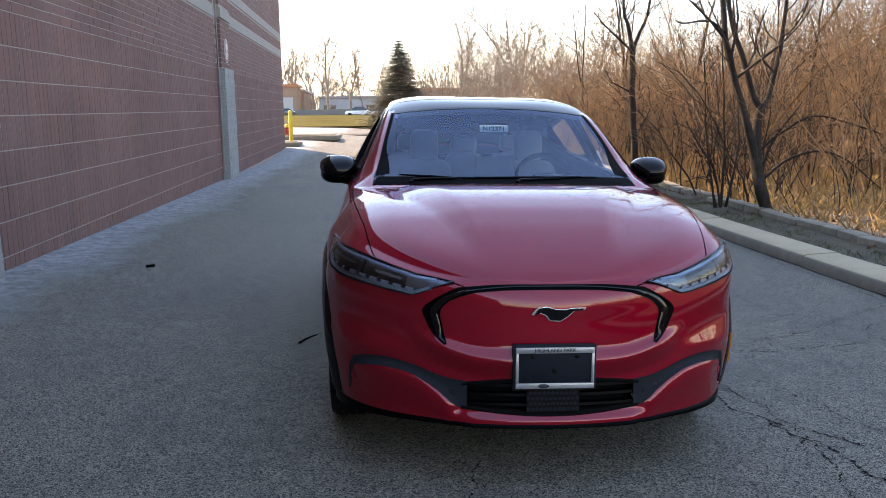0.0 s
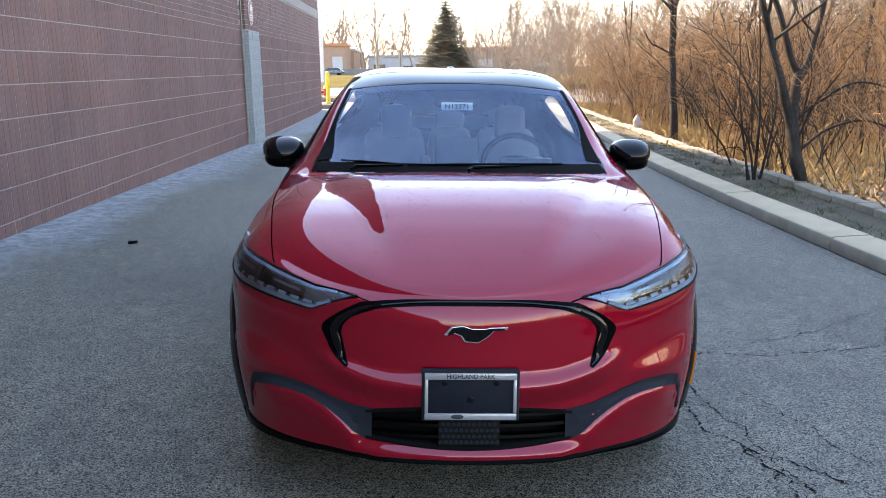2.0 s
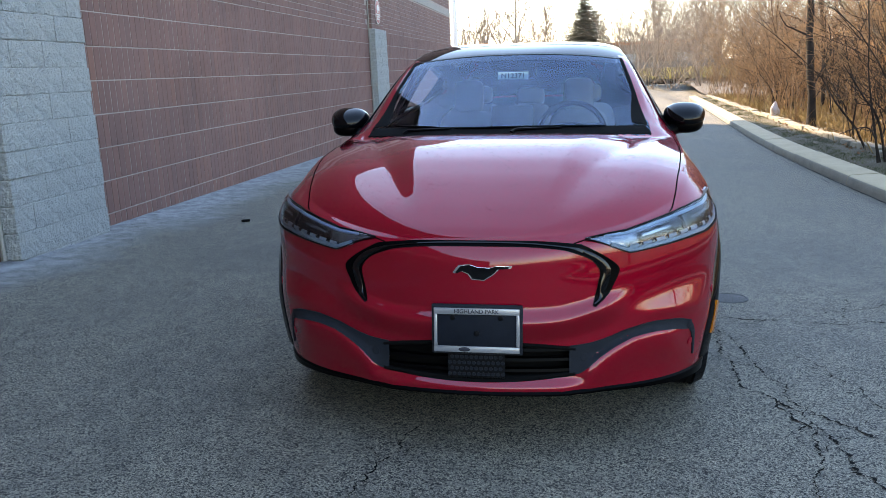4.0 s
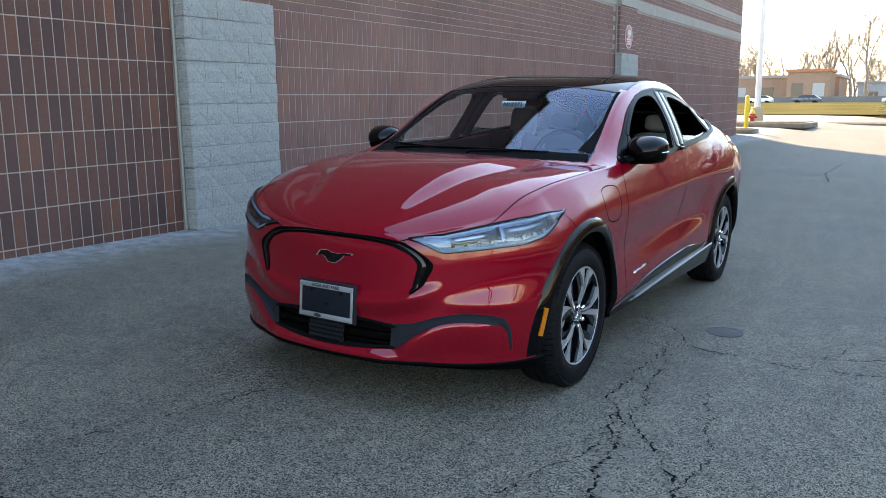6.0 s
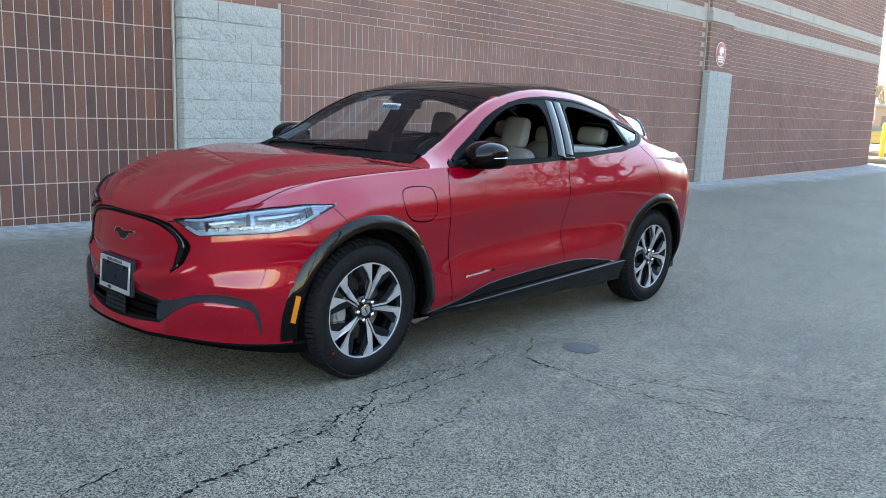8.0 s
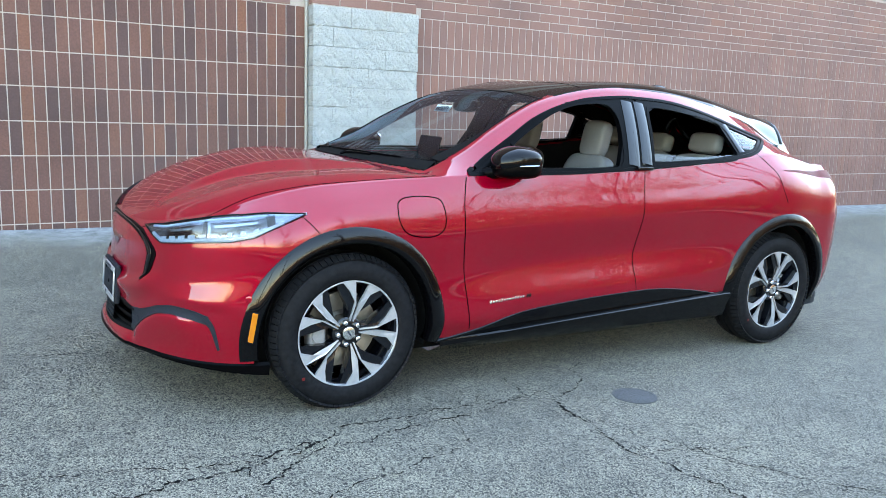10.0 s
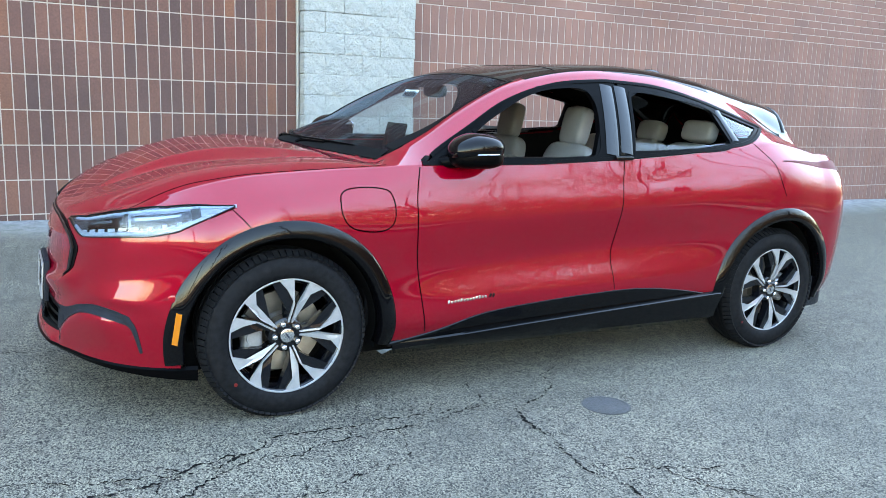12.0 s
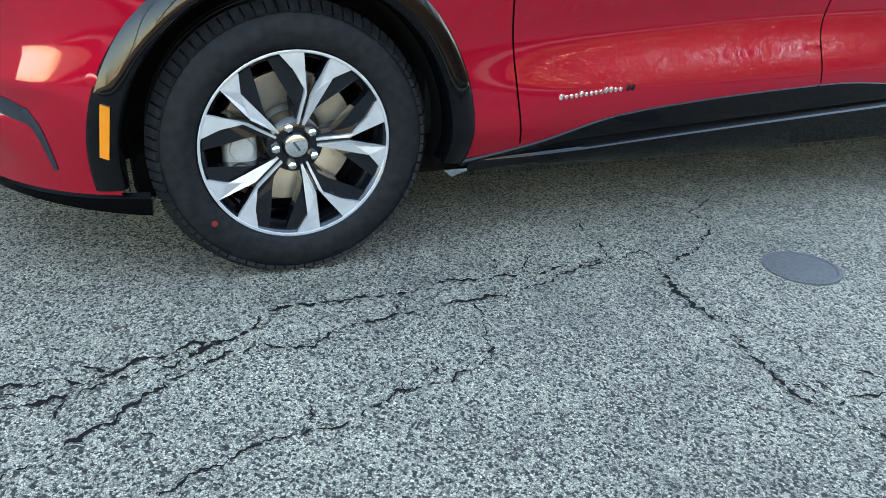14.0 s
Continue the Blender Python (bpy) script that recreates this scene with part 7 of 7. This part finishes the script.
px, py = -5.95, 40.3
tube(bm, [(px, py, lot_z(px, py) + 0.7), (px, py, 12.0)], [0.15, 0.09], 12)
pole = part("light_pole", bm, galv)
tagged(pole, "tall grey parking lot light pole on a concrete base", "light pole")
bm = bmesh.new()
lathe(bm, [(-0.2, 0.32), (0.75, 0.32), (0.78, 0.29), (0.78, 0.0)], 20, "z", (px, py, lot_z(px, py)))
part("pole_base", bm, kerb_m, pole)


def island(x0, x1, y0, y1, fill, label):
    z = lot_z((x0 + x1) / 2, (y0 + y1) / 2)
    bm = bmesh.new()
    rbox(bm, ((x0 + x1) / 2, (y0 + y1) / 2, z), (x1 - x0, y1 - y0, 0.24), 0.05)
    ob = tagged(part("island_kerb", bm, shade_grime_m), label, "kerb", kind="structure")
    bm = bmesh.new()
    rbox(bm, ((x0 + x1) / 2, (y0 + y1) / 2, z + 0.10), (x1 - x0 - 0.3, y1 - y0 - 0.3, 0.10), 0.03)
    part("island_fill", bm, fill, ob)


island(-9.5, -2.6, 33.0, 36.6, soil_m, "kerbed planting island with dark mulch")
island(-8.0, -3.9, 28.9, 30.1, shade_grime_m, "short concrete kerb at the building corner")
island(-4.0, 1.5, 46.0, 48.0, litter_m, "kerbed island with dry mulch in the lot")


def slope_patch(name, x0, x1, y0, y1, mat, label, lift=0.02):
    bm = bmesh.new()
    sheet(bm, [[Vector((x, y, lot_z(x, y) + lift)) for x in (x0, (x0 + x1) / 2, x1)] for y in [y0 + (y1 - y0) * i / 12 for i in range(13)]])
    tagged(part(name, bm, mat), label, name, kind="structure")


slope_patch("grass", -120, 160, 76, 138, grass_m, "pale green winter grass bank beyond the lot", 0.45)
slope_patch("road", -200, 260, 138, 156, road_m, "grey road along the far side", 0.40)
slope_patch("grass", -200, 260, 156, 178, grass_m, "dry grass verge beyond the road", 0.50)


def building(x, y, w, d, h, mat, roof, label, n_win, flat=True):
    z = lot_z(x, y)
    bm = bmesh.new()
    rbox(bm, (x, y, z + h / 2 - 0.5), (w, d, h + 1), 0)
    b = part("building", bm, mat, smooth=False)
    tagged(b, label, "building")
    bm = bmesh.new()
    rbox(bm, (x, y, z + h + 0.25), (w + 0.8, d + 0.8, 0.7 if flat else 1.6), 0.05)
    part("roof", bm, roof, b, smooth=False)
    for i in range(n_win):
        bm = bmesh.new()
        rbox(bm, (x - w / 2 + w * (i + 0.5) / n_win, y - d / 2, z + h * 0.42), (w / n_win * 0.55, 0.12, h * 0.45), 0.03)
        part("window", bm, win_m if i % 2 == 0 else grey_m, b, smooth=False)


building(-37, 222, 33, 18, 6.6, tan_m, band_m, "low tan brick commercial building across the road", 5)
building(-25.6, 205, 9, 10, 7.4, tan_m, roof_m, "small brick building with an orange roof band", 2)
building(3, 240, 42, 20, 5.6, grey_m, band_m, "long pale low commercial building across the road", 7)
building(16, 205, 26, 14, 6.5, tan_m, roof_m, "low orange brick building behind the spruce", 4)
bm = bmesh.new()
rbox(bm, (10, 176, lot_z(10, 176) + 0.9), (420, 0.5, 2.2), 0.03)
tagged(part("retaining_wall", bm, mottled("dark_wall", (0.096, 0.092, 0.088), (0.16, 0.152, 0.144), 0.3, (0.8, 0.95), 0.2, 30), smooth=False), "low dark retaining wall behind the far road", "wall", kind="structure")


def far_car(x, y, mat, label, turn=0.0, tall=1.5):
    m = Matrix.Translation((x, y, lot_z(x, y) + 0.02)) @ Matrix.Rotation(turn, 4, "Z")
    bm = bmesh.new()
    sheet(bm, [[Vector((a, s * 0.86, 0.35)), Vector((a, s * 0.92, 0.6)), Vector((a, s * 0.86, b)), Vector((a, 0, b + 0.03))] for s in (1,) for a, b in ((-2.25, 0.70), (-2.1, 0.9), (-0.9, 0.98), (0.9, 0.98), (2.0, 1.0), (2.25, 0.75))])
    sheet(bm, [[Vector((a, -0.86, 0.35)), Vector((a, -0.92, 0.6)), Vector((a, -0.86, b)), Vector((a, 0, b + 0.03))] for a, b in ((-2.25, 0.70), (-2.1, 0.9), (-0.9, 0.98), (0.9, 0.98), (2.0, 1.0), (2.25, 0.75))])
    c = part("parked_car", bm, mat, m=m)
    tagged(c, label, "car", "cars on the far road")
    bm = bmesh.new()
    sheet(bm, [[Vector((a, -0.78 * k, b)), Vector((a, 0.78 * k, b))] for a, b, k in ((-1.35, 0.98, 1), (-0.55, tall - 0.06, 0.85), (-0.3, tall, 0.82), (0.9, tall, 0.82), (1.3, tall - 0.1, 0.85), (1.95, 0.98, 1))])
    part("roof", bm, mat, c)
    bm = bmesh.new()
    for s in (1, -1):
        vs = [bm.verts.new((a, s * w, b)) for a, b, w in ((-1.3, 1.0, 0.80), (-0.5, tall - 0.09, 0.68), (1.25, tall - 0.11, 0.68), (1.85, 1.0, 0.80))]
        bm.faces.new(vs)
    part("side_window", bm, win_m, c, smooth=False)
    for a in (-1.4, 1.4):
        for s in (1, -1):
            bm = bmesh.new()
            lathe(bm, [(s * 0.70, 0.0), (s * 0.70, 0.33), (s * 0.90, 0.33), (s * 0.91, 0.2), (s * 0.91, 0.0)], 16, "y", (a, 0, 0.33))
            part("wheel", bm, tyre_m, c)


far_car(-18.8, 150, mottled("grey_car", (0.08, 0.084, 0.092), (0.112, 0.116, 0.124), 2, (0.2, 0.35), 0.02, 5, 0.5), "dark grey wagon on the far road", 0.0, 1.55)
white_car = mottled("white_car", (0.62, 0.62, 0.62), (0.72, 0.72, 0.72), 2, (0.2, 0.35), 0.02, 5)
far_car(-5.0, 150, white_car, "white pickup-sized vehicle on the far road", 0.0, 1.8)
far_car(-26.5, 150, white_car, "silver sedan on the far road", 0.0, 1.45)
far_car(-1.8, 146, mottled("silver_car", (0.35, 0.36, 0.38), (0.45, 0.46, 0.48), 2, (0.2, 0.35), 0.02, 5, 0.6), "silver crossover on the far road", 0.0, 1.6)


# spruce: tiers of drooping needle sprays round a trunk
def spruce(x, y, h):
    rng = random.Random(6)
    z = lot_z(x, y)
    bm = bmesh.new()
    tube(bm, [(0, 0, -0.2), (0, 0, h * 0.97)], [0.22, 0.02], 8)
    ob = part("spruce", bm, bark_m, m=Matrix.Translation((x, y, z)))
    tagged(ob, "dark green conical spruce beside the far lot", "tree")
    vs, fs = [], []
    lv = 0.5
    while lv < h * 0.98:
        r = (1 - lv / h) ** 0.78 * h * 0.50 + 0.10
        n = int(10 + 15 * r)
        for k in range(n):
            a = rng.uniform(0, 2 * math.pi)
            ln = r * rng.uniform(0.62, 1.12)
            for q in range(max(2, int(ln * 7))):
                u = (q + rng.random()) / max(2, int(ln * 7))
                c = Vector((math.cos(a) * ln * u, math.sin(a) * ln * u, lv - 0.30 * ln * u + 0.22 * ln * u * u + rng.gauss(0, 0.03)))
                for s in range(3):
                    w = 0.19 * (1.15 - u * 0.7) * rng.uniform(0.7, 1.3)
                    b = a + rng.uniform(-1.1, 1.1)
                    d = Vector((math.cos(b), math.sin(b), rng.uniform(-0.45, 0.2))) * w * 1.9
                    t = Vector((-math.sin(b), math.cos(b), rng.uniform(-0.3, 0.3))) * w * 0.4
                    o = len(vs)
                    vs += [c - t, c + t, c + d]
                    fs.append((o, o + 1, o + 2))
        lv += 0.17 + 0.10 * lv / h
    place("crown", mesh_of("crown", vs, fs), mottled("spruce_needles", (0.045, 0.048, 0.028), (0.13, 0.115, 0.062), 1.5, (0.7, 0.9), 0.1, 10), ob)


spruce(1.25, 77, 8.9)
rng = random.Random(12)
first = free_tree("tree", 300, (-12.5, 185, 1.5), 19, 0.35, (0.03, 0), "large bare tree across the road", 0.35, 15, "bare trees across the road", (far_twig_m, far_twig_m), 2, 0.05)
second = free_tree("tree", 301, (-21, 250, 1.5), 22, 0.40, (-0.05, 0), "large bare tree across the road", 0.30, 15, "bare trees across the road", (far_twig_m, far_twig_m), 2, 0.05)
for i in range(26):
    x = rng.uniform(-75, 90)
    s = rng.uniform(0.55, 1.0)
    src = first if i % 2 else second
    t_ = copy_thing(src, Matrix.Translation((x, rng.uniform(236, 300), 1.5)) @ Matrix.Rotation(rng.uniform(0, 6.28), 4, "Z"))
    t_.scale = (s, s, s)
for x, y, s in ((-4.5, 178, 0.5), (-8.5, 214, 0.95), (4, 196, 0.75), (12, 120, 0.62), (18, 104, 0.7), (9, 92, 0.6), (24, 88, 0.7), (14, 80, 0.62)):
    t_ = copy_thing(first if s > 0.65 else second, Matrix.Translation((x, y, lot_z(x, y))) @ Matrix.Rotation(x, 4, "Z"))
    t_.scale = (s, s, s)
rng = random.Random(31)
far_spots = [Vector((rng.uniform(-110, 120), rng.uniform(262, 330), 1.5)) for _ in range(55)]
brush(7, far_spots, far_twig_m, "far_woods", "pale line of bare woods on the horizon", (15.0, 27.0), (4, 7), 26.0)
# woods out of view, added behind the camera to close the southern skyline
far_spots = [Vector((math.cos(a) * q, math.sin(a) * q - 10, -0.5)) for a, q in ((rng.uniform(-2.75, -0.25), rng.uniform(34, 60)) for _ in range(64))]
brush(8, far_spots, far_twig_m, "far_woods", "unseen bare woods added behind the camera to close the horizon", (3.0, 6.5), (5, 8), 3.0)
far_spots = [floor_at(rng.uniform(7, 55), rng.uniform(7, 24)) for _ in range(85)]
brush(9, far_spots, grey_twig_m, "brush", "deeper leafless woods behind the brush", (5.0, 10.5), (5, 8), 1.9)

far_spots = [Vector((-0.6 + 0.065 * (y + 4) + rng.uniform(0, 13), y, lot_z(0, y) + 0.1)) for y in (rng.uniform(42, 88) for _ in range(58))]
brush(11, [floor_at(rng.uniform(4, 34), rng.uniform(9, 27)) for _ in range(80)], grey_twig_m, "brush", "dense bare wood rising behind the edging stones", (4.5, 9.0), (4, 7), 1.9, 0.5)
brush(12, [floor_at(6 + 36 * rng.random() ** 0.9, rng.uniform(3, 15)) for _ in range(112)], grey_twig_m, "brush", "thick tangle of tall leafless saplings", (3.6, 7.0), (6, 9), 0.85, 0.55)
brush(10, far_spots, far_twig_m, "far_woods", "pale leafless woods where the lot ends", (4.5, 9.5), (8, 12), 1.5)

# ---- the single bricks of the nearest stretch of wall ----
for x, y, z, me in singles:
    ob = new("brick", me)
    ob.parent = wall
    ob.matrix_basis = Matrix.Translation((x, y, z))
